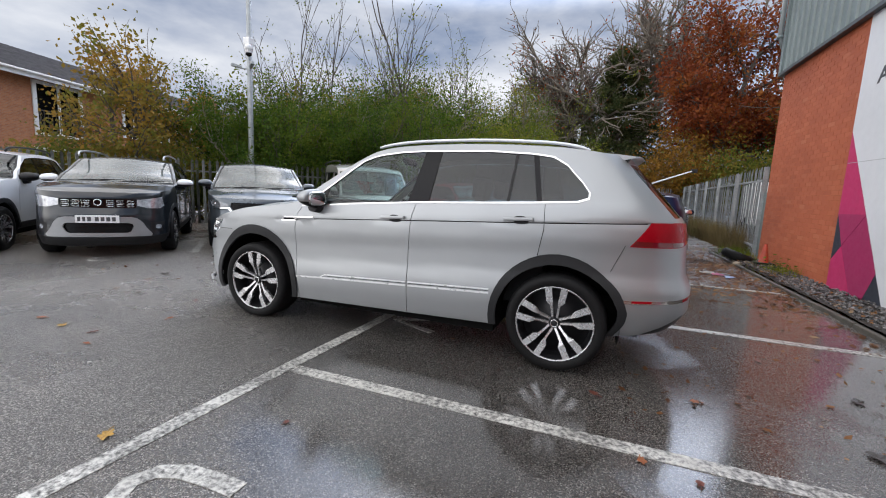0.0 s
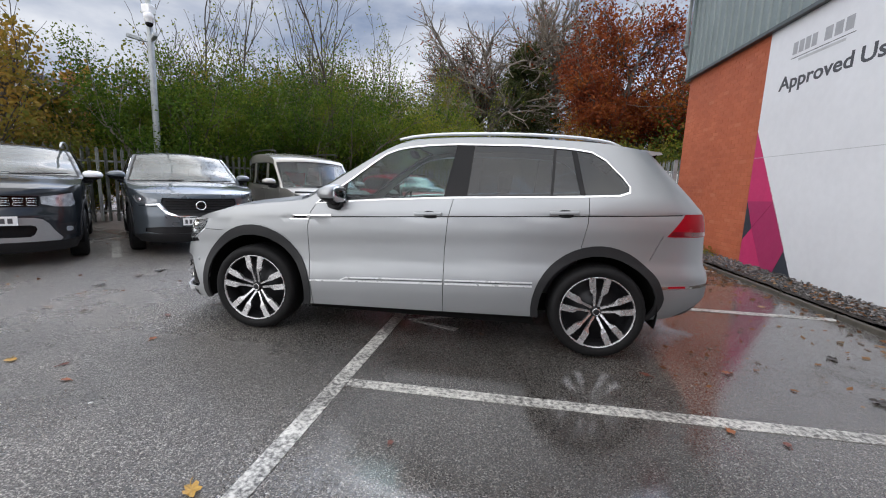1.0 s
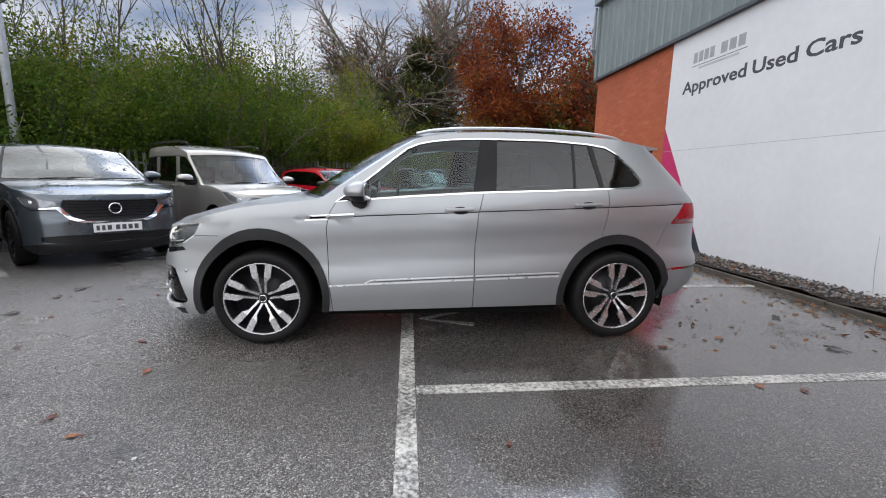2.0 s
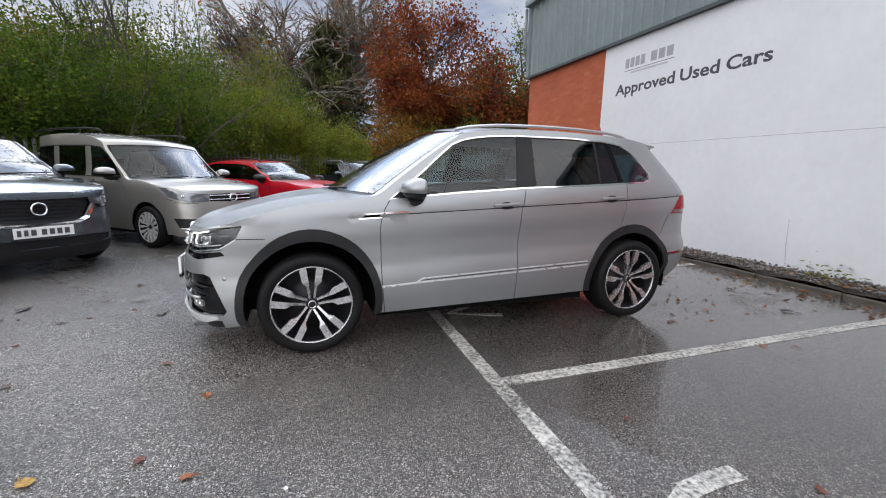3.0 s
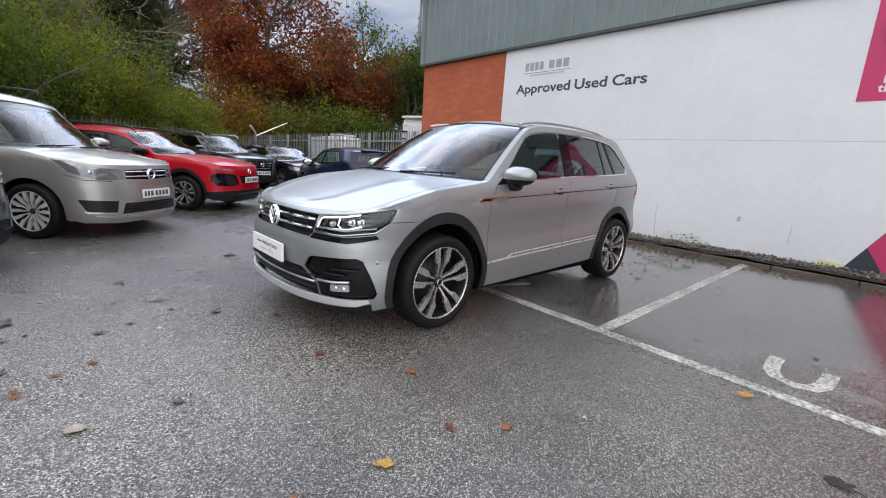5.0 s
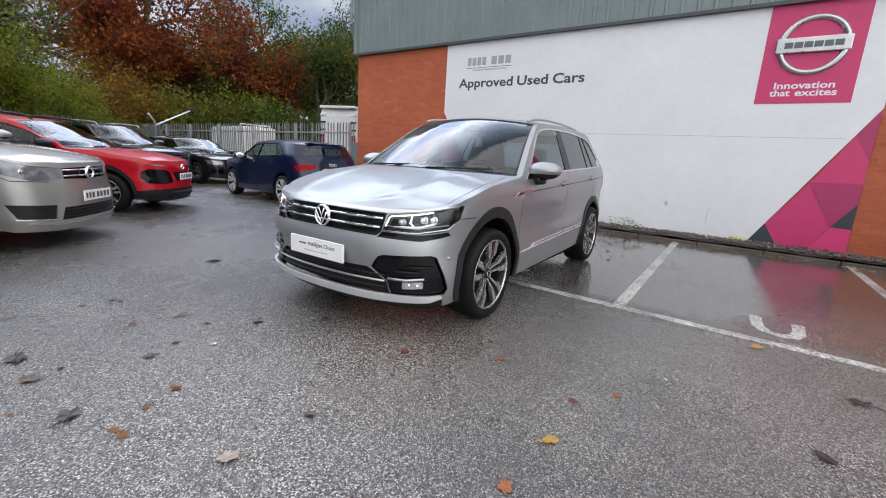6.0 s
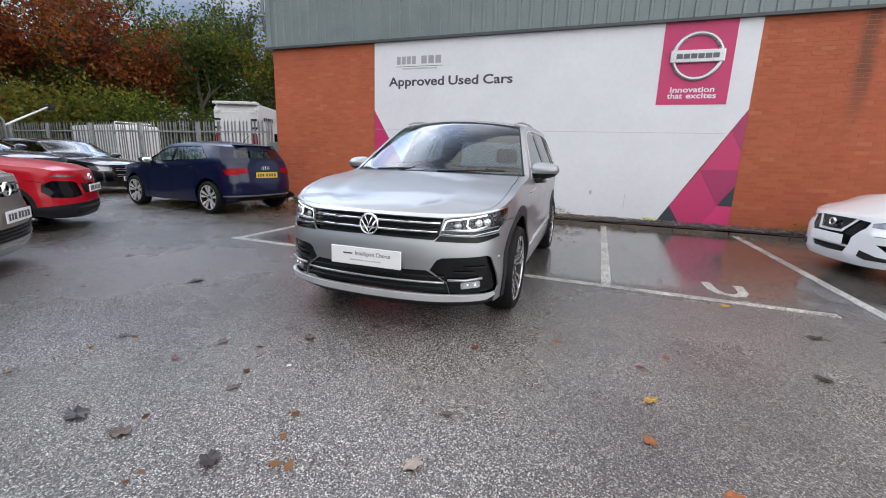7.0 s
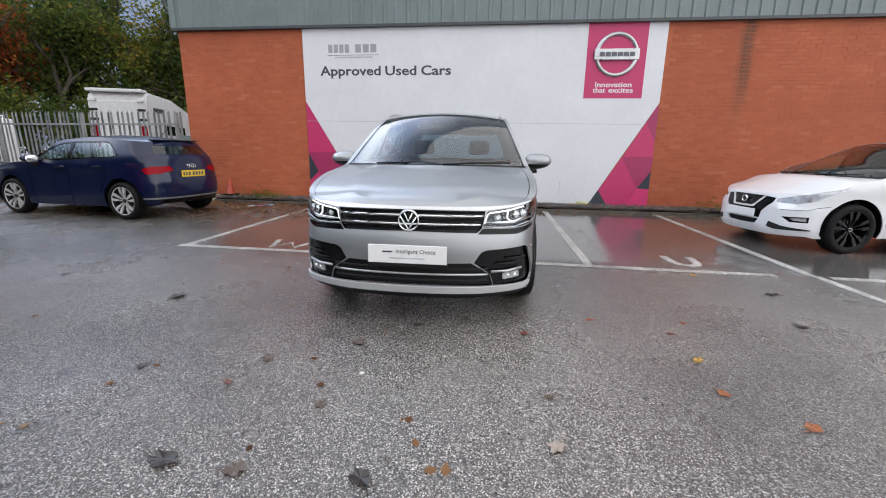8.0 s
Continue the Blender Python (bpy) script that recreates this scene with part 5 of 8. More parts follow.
    for side in (-1, 1):
        bm = bmesh.new()
        prism(bm, [(3.70, 1.505), (3.96, 1.522), (3.90, 1.43), (3.87, 1.40)], Matrix(((1, 0, 0, 0), (0, 0, 1, side * 0.575 - 0.012), (0, 1, 0, 0), (0, 0, 0, 1))), 0.024)
        part("spoiler_fin", bm, GLOSS_BK, car)
    bm = bmesh.new()
    ellipsoid(bm, (3.55, 0, 1.64), (0.10, 0.02, 0.03))
    part("aerial", bm, BLACK_PL, car)
    bm = bmesh.new()
    box(bm, -0.02, 0.02, -0.12, 0.12, -0.035, 0.035, pose(1.98, 0, 1.50, 0, -30), bevel=0.012)
    part("rear_view_mirror", bm, CABIN, car)


LIT = Nodes("lit_daylight_lamp", 0.2)
LIT.color((0.9, 0.9, 0.9))
LIT.b.inputs["Emission Color"].default_value, LIT.b.inputs["Emission Strength"].default_value = (1, 0.97, 0.9, 1), 0.75
LIT = LIT.m
HERO = dict(plan=HERO_PLAN, rise=0.05, hw=0.92, hubs=HUBS, arch=((0.425, 0.435), (0.425, 0.415)), tyre=0.347, rim=0.268, inset=0.135, tw=0.255, tall=1.66,
            width=[(0.1, 0.92), (0.2, 0.955), (0.30, 0.975), (0.40, 0.989), (0.475, 0.992), (0.54, 0.986), (0.62, 0.976), (0.72, 0.978), (0.86, 0.991), (0.925, 0.990), (0.948, 0.986), (0.957, 0.998), (0.985, 0.995), (1.05, 0.978), (1.10, 0.955), (1.3, 0.857), (1.5, 0.752), (1.58, 0.69), (1.66, 0.60)],
            nose=[(0.1, 0.12), (0.2, 0.06), (0.25, 0.015), (0.30, 0.0), (0.42, 0.0), (0.55, -0.005), (0.62, 0.005), (0.68, 0.025), (0.80, 0.05), (0.86, 0.085), (0.95, 0.16), (1.2, 0.3)],
            tail=[(0.1, -0.3), (0.3, -0.14), (0.42, -0.03), (0.5, 0.0), (0.62, 0.0), (0.72, -0.04), (0.95, -0.06), (1.08, -0.085), (1.15, -0.14), (1.3, -0.27), (1.5, -0.45), (1.6, -0.54), (1.7, -0.62)],
            edge=hero_edge, low=hero_low, cuts=hero_cuts, topcuts=hero_top, extras=hero_extras, paint=SILVER, cowl=(1.08, 1.085), mirror=(1.56, 0.985, 1.128),
            handles=((2.285, 1.012), (3.262, 1.063)), rails=[(1.98, 0.60, 1.572), (2.12, 0.60, 1.602), (2.4, 0.605, 1.626), (2.9, 0.605, 1.636), (3.35, 0.60, 1.622), (3.58, 0.592, 1.595), (3.68, 0.585, 1.562)],
            place=pose(-3.80 + 4.465 / 2, 3.81, 0), label="silver metallic sport utility car parked across painted bays, wet", step=0.05, dz=0.045, ridge=0.012, stop=8.4, rail_r=0.012)
build_car(HERO)

# ---- the other parked cars ----
def family_car(p):
    """A car from its main sizes. p: L, hw, H, fa, ra (axles), R, rim, sill, hood (front height), cowl, head (windscreen's top), end (roof's end), belt (front, rear), glass (side glass ends)."""
    L, hw, H, fa, ra, sill, hz = (p[k] for k in ("L", "hw", "H", "fa", "ra", "sill", "hood"))
    (cu, cz), (hu, hh), (eu, ez) = p["cowl"], p["head"], p["end"]
    b0, b1 = p["belt"]
    g0, g1, g2 = p["glass"]
    plan = [(0, 0), (0.01, hw * 0.25), (0.035, hw * 0.46), (0.09, hw * 0.64), (0.18, hw * 0.79), (0.31, hw * 0.89), (0.5, hw * 0.95), (0.85, hw * 0.985), (1.3, hw), (L - 1.2, hw), (L - 0.7, hw * 0.98), (L - 0.32, hw * 0.92), (L - 0.14, hw * 0.80), (L - 0.05, hw * 0.55), (L - 0.01, hw * 0.28), (L, 0)]
    kr = p.get("roofk", 0.72)
    width = [(0.1, 0.93), (sill, 0.955), (0.36, 0.985), (0.5, 0.982), (b0 - 0.28, 0.985), (b0 - 0.10, 1.0), (b0 - 0.07, 0.985), (b0, 0.965), (b0 + 0.06, 0.94), (H - 0.13, kr + 0.07), (H - 0.04, kr), (H + 0.1, kr - 0.12)]
    nose = [(0.1, 0.13), (0.22, 0.03), (0.32, 0.0), (0.5, 0.0), (max(0.54, hz - 0.33), 0.0), (max(0.60, hz - 0.26), 0.03), (hz - 0.08, 0.045), (hz + 0.02, 0.08), (hz + 0.12, 0.17), (hz + 0.35, 0.3)]
    tg = L - eu
    tail = [(0.1, -0.25), (0.3, -0.08), (0.45, 0.0), (0.6, 0.0), (0.75, -0.03), (b1 - 0.02, -0.07 - 0.1 * p.get("lean", 0)), (b1 + 0.1, -0.13 - 0.2 * p.get("lean", 0)), (ez, -tg + 0.05), (H + 0.1, -tg - 0.05)]

    def edge(q, f, r):
        s = lambda a, uk, zk: (*a, uk, zk)
        return [s(f(0.0, hz), 0.07, hz), s(f(hw * 0.45, hz + 0.004), 0.085, hz + 0.01), s(f(hw * 0.78, hz + 0.012), 0.15, hz + 0.035), s(q(0.36, hz + 0.045), 0.27, hz + 0.075), s(q(0.62, hz + 0.45 * (cz - hz)), 0.5, hz + 0.5 * (cz - hz) + 0.04),
                s(q(0.75 * (cu + 0.2), hz + 0.8 * (cz - hz)), 0.78 * cu, hz + 0.84 * (cz - hz) + 0.03), s(q(cu + 0.17, cz - 0.025), cu - 0.08, cz + 0.005), s(q(cu + 0.28, cz + 0.01), cu, cz + 0.015), s(q(cu + 0.40, cz + 0.10), cu + 0.15, cz + 0.115),
                s(q(0.5 * (cu + 0.30 + hu + 0.12), 0.5 * (cz + hh) - 0.03), 0.5 * (cu + hu), 0.5 * (cz + hh) + 0.02), s(q(hu + 0.10, hh - 0.055), hu - 0.05, hh - 0.01), s(q(hu + 0.30, 0.4 * hh + 0.6 * H - 0.062), hu + 0.17, 0.5 * (hh + H) + 0.005),
                s(q(0.5 * (hu + eu), H - 0.055), 0.5 * (hu + eu), H), s(q(eu - 0.35, ez - 0.02), eu - 0.3, ez + 0.045), s(q(eu - 0.06, ez - 0.04), eu, ez), s(r(hw * 0.42, ez - 0.035), eu + 0.03, ez - 0.015), s(r(0, ez - 0.03), eu + 0.04, ez - 0.03)]

    def low(q, f, r):
        return [(-0.01, 0.19), f(hw * 0.5, 0.19), f(hw * 0.85, 0.21), q(0.4, sill - 0.02), q(fa + 0.4, sill), q(ra - 0.4, sill + 0.01), q(L - 0.4, sill + 0.05), r(hw * 0.6, sill + 0.06), (20.0, sill + 0.06)]

    def cuts(q, f, r):
        Q = lambda pts: [q(u, z) for u, z in pts]
        zt = p.get("glass_top", H - 0.125)
        up = lambda u: zt - 0.02 if u < hu + 0.5 else zt
        dlo = Q(round_corners([(g0, b0 - 0.005), (g0 + 0.5 * (hu + 0.2 - g0), 0.5 * (b0 + zt) + 0.03), (hu + 0.20, zt - 0.03), (hu + 0.55, zt), (0.5 * (hu + eu) + 0.3, zt + 0.005), (g1, p.get("rear_top", zt - 0.03)), (g2, b1 + 0.03), (g2 - 0.12, b1)], 0.05, 3))
        gin = shrink(dlo, 0.015)
        out = []
        posts, pw = p["posts"], p.get("post_w", 0.035)
        for a, b in posts:
            out.append(("pillar", clip_poly(gin, Q([(a - pw, b0 - 0.1), (b - pw, H), (b + pw, H), (a + pw, b0 - 0.1)])), p.get("post_mat", GLOSS_BK), -0.001, "t"))
        ends = [(0.2, 0.2)] + posts + [(L, L)]
        for i, ((a0, a1), (c0, c1)) in enumerate(zip(ends, ends[1:])):
            w = clip_poly(gin, Q([(a0, b0 - 0.1), (a1, H), (c1, H), (c0, b0 - 0.1)]))
            if len(w) > 2:
                out.append(("side_window", w, GLASS_SIDE if i == 0 else p.get("rear_glass", GLASS_DARK), -0.006, "t"))
        out.append(("window_trim", dlo, p.get("trim", GLOSS_BK), 0.003, "t"))
        for name, half, mat, lift, flags in p["front"]:
            pts = [f(v, z) if k == "f" else (q(v, z) if k == "q" else (r(v, z) if k == "r" else ((-0.02, z) if k == "c" else (20.0, z)))) for k, v, z in half]
            out.append((name, pts, mat, lift, flags))
        out.append(("rear_screen", [r(hw * 0.66, b1 + 0.06), r(hw * 0.56, ez - 0.10), (20, ez - 0.10), (20, b1 + 0.06)], GLASS_DARK, -0.004, "w"))
        if p.get("arches"):
            for hu_, rx, rz in ((fa, p["R"] + 0.115, p["R"] + 0.135), (ra, p["R"] + 0.115, p["R"] + 0.125)):
                cx = q(hu_, p["R"] + 0.2)[0]
                out.append(("arch_trim", [(cx + rx * math.cos(a), p["R"] + rz * math.sin(a)) for a in [math.tau * k / 32 for k in range(32)]], p["arches"], 0.008, ""))
            out.append(("sill_trim", Q([(fa + 0.3, sill - 0.05), (fa + 0.3, sill + 0.11), (ra - 0.3, sill + 0.12), (ra - 0.3, sill - 0.05)]), p["arches"], 0.008, ""))
        d0, d1 = p["doors"]
        out.append(("shut_line", strip([f(hw * 0.62, hz - 0.19), f(hw * 0.86, hz - 0.18), q(0.36, hz - 0.15), q(0.52, hz - 0.12)], 0.007), GAP, -0.006, "t"))
        for pts in ([(d0 + 0.03, sill), (d0, 0.5), (d0, b0 - 0.1), (d0 + 0.08, b0)], [(d1, sill), (d1, 0.6), (posts[0][0], b0)], [(p["door_end"] - 0.2, sill + 0.25), (p["door_end"] - 0.05, 0.7), (p["door_end"], b1)]):
            out.append(("shut_line", strip([q(u, z) for u, z in pts], 0.008), GAP, -0.008, "t"))
        return out

    def topcuts(top):
        return [("panel_gap", [(6.2, 0.05), (6.26, 0.05), (6.26, 1.02), (6.2, 1.02)], GAP, -0.006, ""), ("scuttle", [(6.26, 0.05), (6.26, 1.02), (7.0, 1.02), (7.0, 0.04)], BLACK_PL, -0.006, ""),
                ("windscreen", [(7.0, 0.065), (7.0, 1.02), (10.25, 1.02), (10.25, 0.09)], p.get("screen", GLASS_FRONT), -0.002, ""), ("windscreen_seal", [(6.95, 0.04), (6.95, 1.02), (10.35, 1.02), (10.35, 0.05)], BLACK_PL, -0.001, ""),
                ("bonnet", [(-0.1, -0.1), (-0.1, 1.1), (6.23, 1.1), (6.23, -0.1)], p["paint"], 0.0, "")]

    def extras(car, hull, top):
        if "plate" in p:
            plate(car, pose(*p["plate"]), blank=p.get("plain_plate", False))
        if "rear_plate" in p:
            m = pose(*p["rear_plate"], 0, 0, 180)
            plate(car, m, True)
        if "badge" in p:
            x, z, rr = p["badge"]
            bm = bmesh.new()
            lathe(bm, [(rr * 0.75, 0.0), (rr * 0.8, -0.014), (rr * 0.95, -0.014), (rr, 0.01)], 24, pose(x, 0, z, 0, 0, -90))
            part("badge", bm, CHROME, car)
        for z, v, dx, rr, mat in p.get("bars", ()):
            bm = bmesh.new()
            tube(bm, [(float(hull.at(*hull.f(abs(a), z))[0]) + dx, float(a), z) for a in np.linspace(-v, v, 13)], rr, 5)
            part("grille_bar", bm, mat, car)
        for v, z, rr in p.get("lamps", ()):
            for side in (-1, 1):
                x = float(hull.at(*hull.f(v, z))[0])
                bm = bmesh.new()
                lathe(bm, [(0.0, -0.01), (rr * 0.7, -0.006), (rr, 0.012), (rr * 1.2, 0.0), (rr * 1.25, 0.03)], 18, pose(x + 0.03, side * v, z, 0, 0, -90))
                part("headlamp_projector", bm, CHROME, car)
        if "more" in p:
            p["more"](car, hull, top)

    h = p["heading"]
    spec = dict(plan=plan, width=width, nose=nose, tail=tail, rise=(b1 - b0) / max(0.5, (g2 - g0)), hw=hw, hubs=[(fa, p["R"]), (ra, p["R"])], arch=((p["R"] + 0.06, p["R"] + 0.065),) * 2, tyre=p["R"], rim=p["rim"], tall=H + 0.06,
                edge=edge, low=low, cuts=cuts, topcuts=topcuts, extras=extras, paint=p["paint"], cowl=(cu, cz), mirror=p["mirror"], mirror_mat=p.get("mirror_mat", p["paint"]), handles=p.get("handles", ()), handle_mat=p.get("handle_mat", p["paint"]),
                rim_mat=p.get("rim_mat", ALLOY), rim_back=p.get("rim_back", DARK_AL), spokes=p.get("spokes", 5), twin=p.get("twin", True), place=pose(*p["nose_at"], 0, 0, 0, h + 180) @ pose(L / 2, 0, 0), label=p["label"], group="cars parked round the yard",
                step=0.10, dz=0.09, n=3, across=6, rails=p.get("rails"), rail_mat=p.get("rail_mat", SATIN), tw=0.205, inset=0.13, roof_mat=p.get("roof_mat", p["paint"]))
    return build_car(spec)


HEAD_GLASS = plain("headlamp_glass", (0.20, 0.21, 0.225), 0.08, 0.5, vary=0.35, scale=14, Coat_Weight=1.0)
SLATE_P = car_paint("slate_grey_paint", (0.010, 0.013, 0.017), 0.1, 0.3)
BLUEGREY_P = car_paint("blue_grey_paint", (0.085, 0.10, 0.115), 0.6, 0.28)
WARM_P = car_paint("warm_silver_paint", (0.40, 0.385, 0.36), 0.75, 0.42)
RED_P = car_paint("red_paint", (0.40, 0.002, 0.012), 0.0, 0.4, 0.08, 0.6)
WHITE_P = car_paint("white_paint", (0.74, 0.75, 0.76), 0.0, 0.3)
BLACK_P = car_paint("black_paint", (0.012, 0.012, 0.014), 0.2, 0.25)
NAVY_P = car_paint("navy_paint", (0.0012, 0.0048, 0.032), 0.0, 0.3, 0.05, 0.6)
TEAL_P = car_paint("dark_teal_paint", (0.028, 0.038, 0.045), 0.4, 0.28)
INSERT = plain("silver_bumper_insert", (0.30, 0.305, 0.31), 0.4, 0.5, vary=0.06)
F, C = "f", "c"

# slate grey off-roader with a silver bumper insert
SUV = dict(L=4.34, hw=0.90, H=1.63, fa=0.84, ra=3.51, R=0.345, rim=0.225, sill=0.30, hood=0.98, cowl=(1.12, 1.14), head=(1.92, 1.55), end=(4.0, 1.53), belt=(1.12, 1.17), glass=(1.42, 3.55, 3.86), posts=[(2.36, 2.44), (3.32, 3.22)], doors=(1.34, 2.36), door_end=3.36, arches=GREY_PL,
           rails=[(1.75, 0.62, 1.57), (1.85, 0.63, 1.64), (2.6, 0.63, 1.68), (3.5, 0.62, 1.66), (3.7, 0.61, 1.58)], handles=((2.22, 0.98), (3.2, 1.0)), mirror=(1.52, 0.98, 1.16), mirror_mat=WHITE_P)
LAMP_CLEAR = plain("clear_lamp_unit", (0.50, 0.52, 0.55), 0.12, 0.55, vary=0.4, scale=16, Coat_Weight=1.0)
FRONT_SUV = [("headlight", [(F, 0.47, 0.795), (F, 0.47, 0.885), (F, 0.62, 0.905), ("q", 0.30, 0.935), ("q", 0.34, 0.80), (F, 0.74, 0.755), (F, 0.60, 0.76)], LAMP_CLEAR, -0.004, ""), ("grille", [(C, 0, 0.755), (C, 0, 0.895), (F, 0.46, 0.89), (F, 0.45, 0.765)], GLOSS_BK, -0.025, "w"),
             ("lower_grille", [(C, 0, 0.385), (C, 0, 0.535), (F, 0.36, 0.535), (F, 0.405, 0.52), (F, 0.42, 0.48), (F, 0.39, 0.41), (F, 0.35, 0.385)], GLOSS_BK, -0.02, "w"),
             ("bumper_insert", [(C, 0, 0.325), (C, 0, 0.63), (F, 0.40, 0.625), (F, 0.47, 0.605), (F, 0.525, 0.55), (F, 0.57, 0.46), (F, 0.64, 0.36), (F, 0.62, 0.33)], INSERT, 0.014, "w"),
             ("fog_lamp", round_corners([(0.685, 0.435), (0.685, 0.50), (0.755, 0.50), (0.755, 0.435)], 0.03), LAMP_CLEAR, -0.006, ""), ("fog_surround", [(F, 0.63, 0.39), (F, 0.62, 0.54), (F, 0.80, 0.55), ("q", 0.26, 0.46), (F, 0.78, 0.39)], BLACK_PL, -0.004, ""),
             ("valance", [(C, 0, 0.1), (C, 0, 0.32), (F, 0.6, 0.325), ("q", 0.5, 0.36), ("q", 0.5, 0.1)], BLACK_PL, 0.004, "w"),
             ("tail_lamp", [("q", 4.05, 0.85), ("q", 4.05, 1.12), ("r", 0.6, 1.12), ("r", 0.6, 0.85)], LAMP_RED, 0.004, "")]
FRONT_SUV = [(g[0], [(F, *w) if len(w) == 2 else w for w in g[1]], *g[2:]) for g in FRONT_SUV]


def slot_lights(car, hull, top):
    for side in (-1, 1):
        for v in (0.15, 0.27, 0.39):
            for z in (0.795, 0.85):
                x = float(hull.at(*hull.f(v, z))[0])
                bm = bmesh.new()
                tube(bm, [(x - 0.005, side * (v - 0.045), z - 0.016), (x - 0.005, side * (v + 0.045), z - 0.016), (x - 0.005, side * (v + 0.045), z + 0.016), (x - 0.005, side * (v - 0.045), z + 0.016), (x - 0.005, side * (v - 0.045), z - 0.016)], 0.005, 5)
                part("grille_slot", bm, CHROME, car)


family_car({**SUV, "front": FRONT_SUV, "paint": SLATE_P, "screen": GLASS_MIST, "plate": (-0.03, 0, 0.595), "badge": (0.02, 0.84, 0.05), "lamps": ((0.60, 0.85, 0.04),), "more": slot_lights, "nose_at": (-6.97, 3.95), "heading": -43.0, "label": "dark slate-grey off-road car with silver bumper insert by the fence"})
family_car({**SUV, "front": FRONT_SUV, "paint": WHITE_P, "plate": (-0.025, 0, 0.62), "badge": (0.02, 0.84, 0.05), "mirror_mat": BLACK_PL, "nose_at": (-8.72, 2.45), "heading": -43.0, "rail_mat": GREY_PL, "label": "white off-road car with black door mirrors and grey wheel arches"})

# blue-grey sport utility car with a large dark grille
family_car(dict(L=4.57, hw=0.92, H=1.66, fa=0.90, ra=3.60, R=0.36, rim=0.24, sill=0.27, hood=0.93, cowl=(1.25, 1.10), head=(2.05, 1.58), end=(4.15, 1.55), belt=(1.12, 1.2), glass=(1.55, 3.65, 4.0), posts=[(2.45, 2.55), (3.42, 3.3)], doors=(1.45, 2.45), door_end=3.5, arches=BLACK_PL, trim=CHROME,
                front=[("headlight", [(F, 0.56, 0.80), (F, 0.56, 0.85), ("q", 0.30, 0.90), ("q", 0.46, 0.90), ("q", 0.34, 0.80), (F, 0.70, 0.775)], HEAD_GLASS, -0.006, ""), ("grille", [(C, 0, 0.60), (C, 0, 0.86), (F, 0.50, 0.87), (F, 0.52, 0.80), (F, 0.42, 0.66), (F, 0.30, 0.61)], BLACK_PL, -0.03, "w"),
                       ("grille_wing", [(C, 0, 0.575), (C, 0, 0.598), (F, 0.31, 0.608), (F, 0.43, 0.655), (F, 0.53, 0.79), (F, 0.70, 0.772), (F, 0.70, 0.755), (F, 0.56, 0.76), (F, 0.46, 0.63), (F, 0.33, 0.585)], CHROME, 0.012, "w"),
                       ("lower_grille", [(C, 0, 0.34), (C, 0, 0.43), (F, 0.50, 0.44), (F, 0.72, 0.42), (F, 0.72, 0.36), (F, 0.5, 0.33)], BLACK_PL, -0.02, "w"), ("valance", [(C, 0, 0.1), (C, 0, 0.33), (F, 0.7, 0.34), ("q", 0.5, 0.30), ("q", 0.5, 0.1)], BLACK_PL, -0.004, "w"),
                       ("tail_lamp", [("q", 4.2, 0.98), ("q", 4.2, 1.08), ("r", 0.4, 1.08), ("r", 0.4, 0.98)], LAMP_RED, 0.004, "")],
                bars=[(z, 0.46, 0.008, 0.004, GLOSS_BK) for z in (0.66, 0.70, 0.74, 0.78, 0.82)], lamps=((0.64, 0.83, 0.028), (0.74, 0.84, 0.028)), plate=(-0.03, 0, 0.52), badge=(0.022, 0.76, 0.075), handles=((2.3, 1.0), (3.3, 1.04)), mirror=(1.66, 1.0, 1.18), paint=BLUEGREY_P, nose_at=(-5.60, 5.77), heading=-43.5,
                rim_mat=DARK_AL, screen=GLASS_MIST, label="blue-grey sport utility car with large dark mesh grille"))

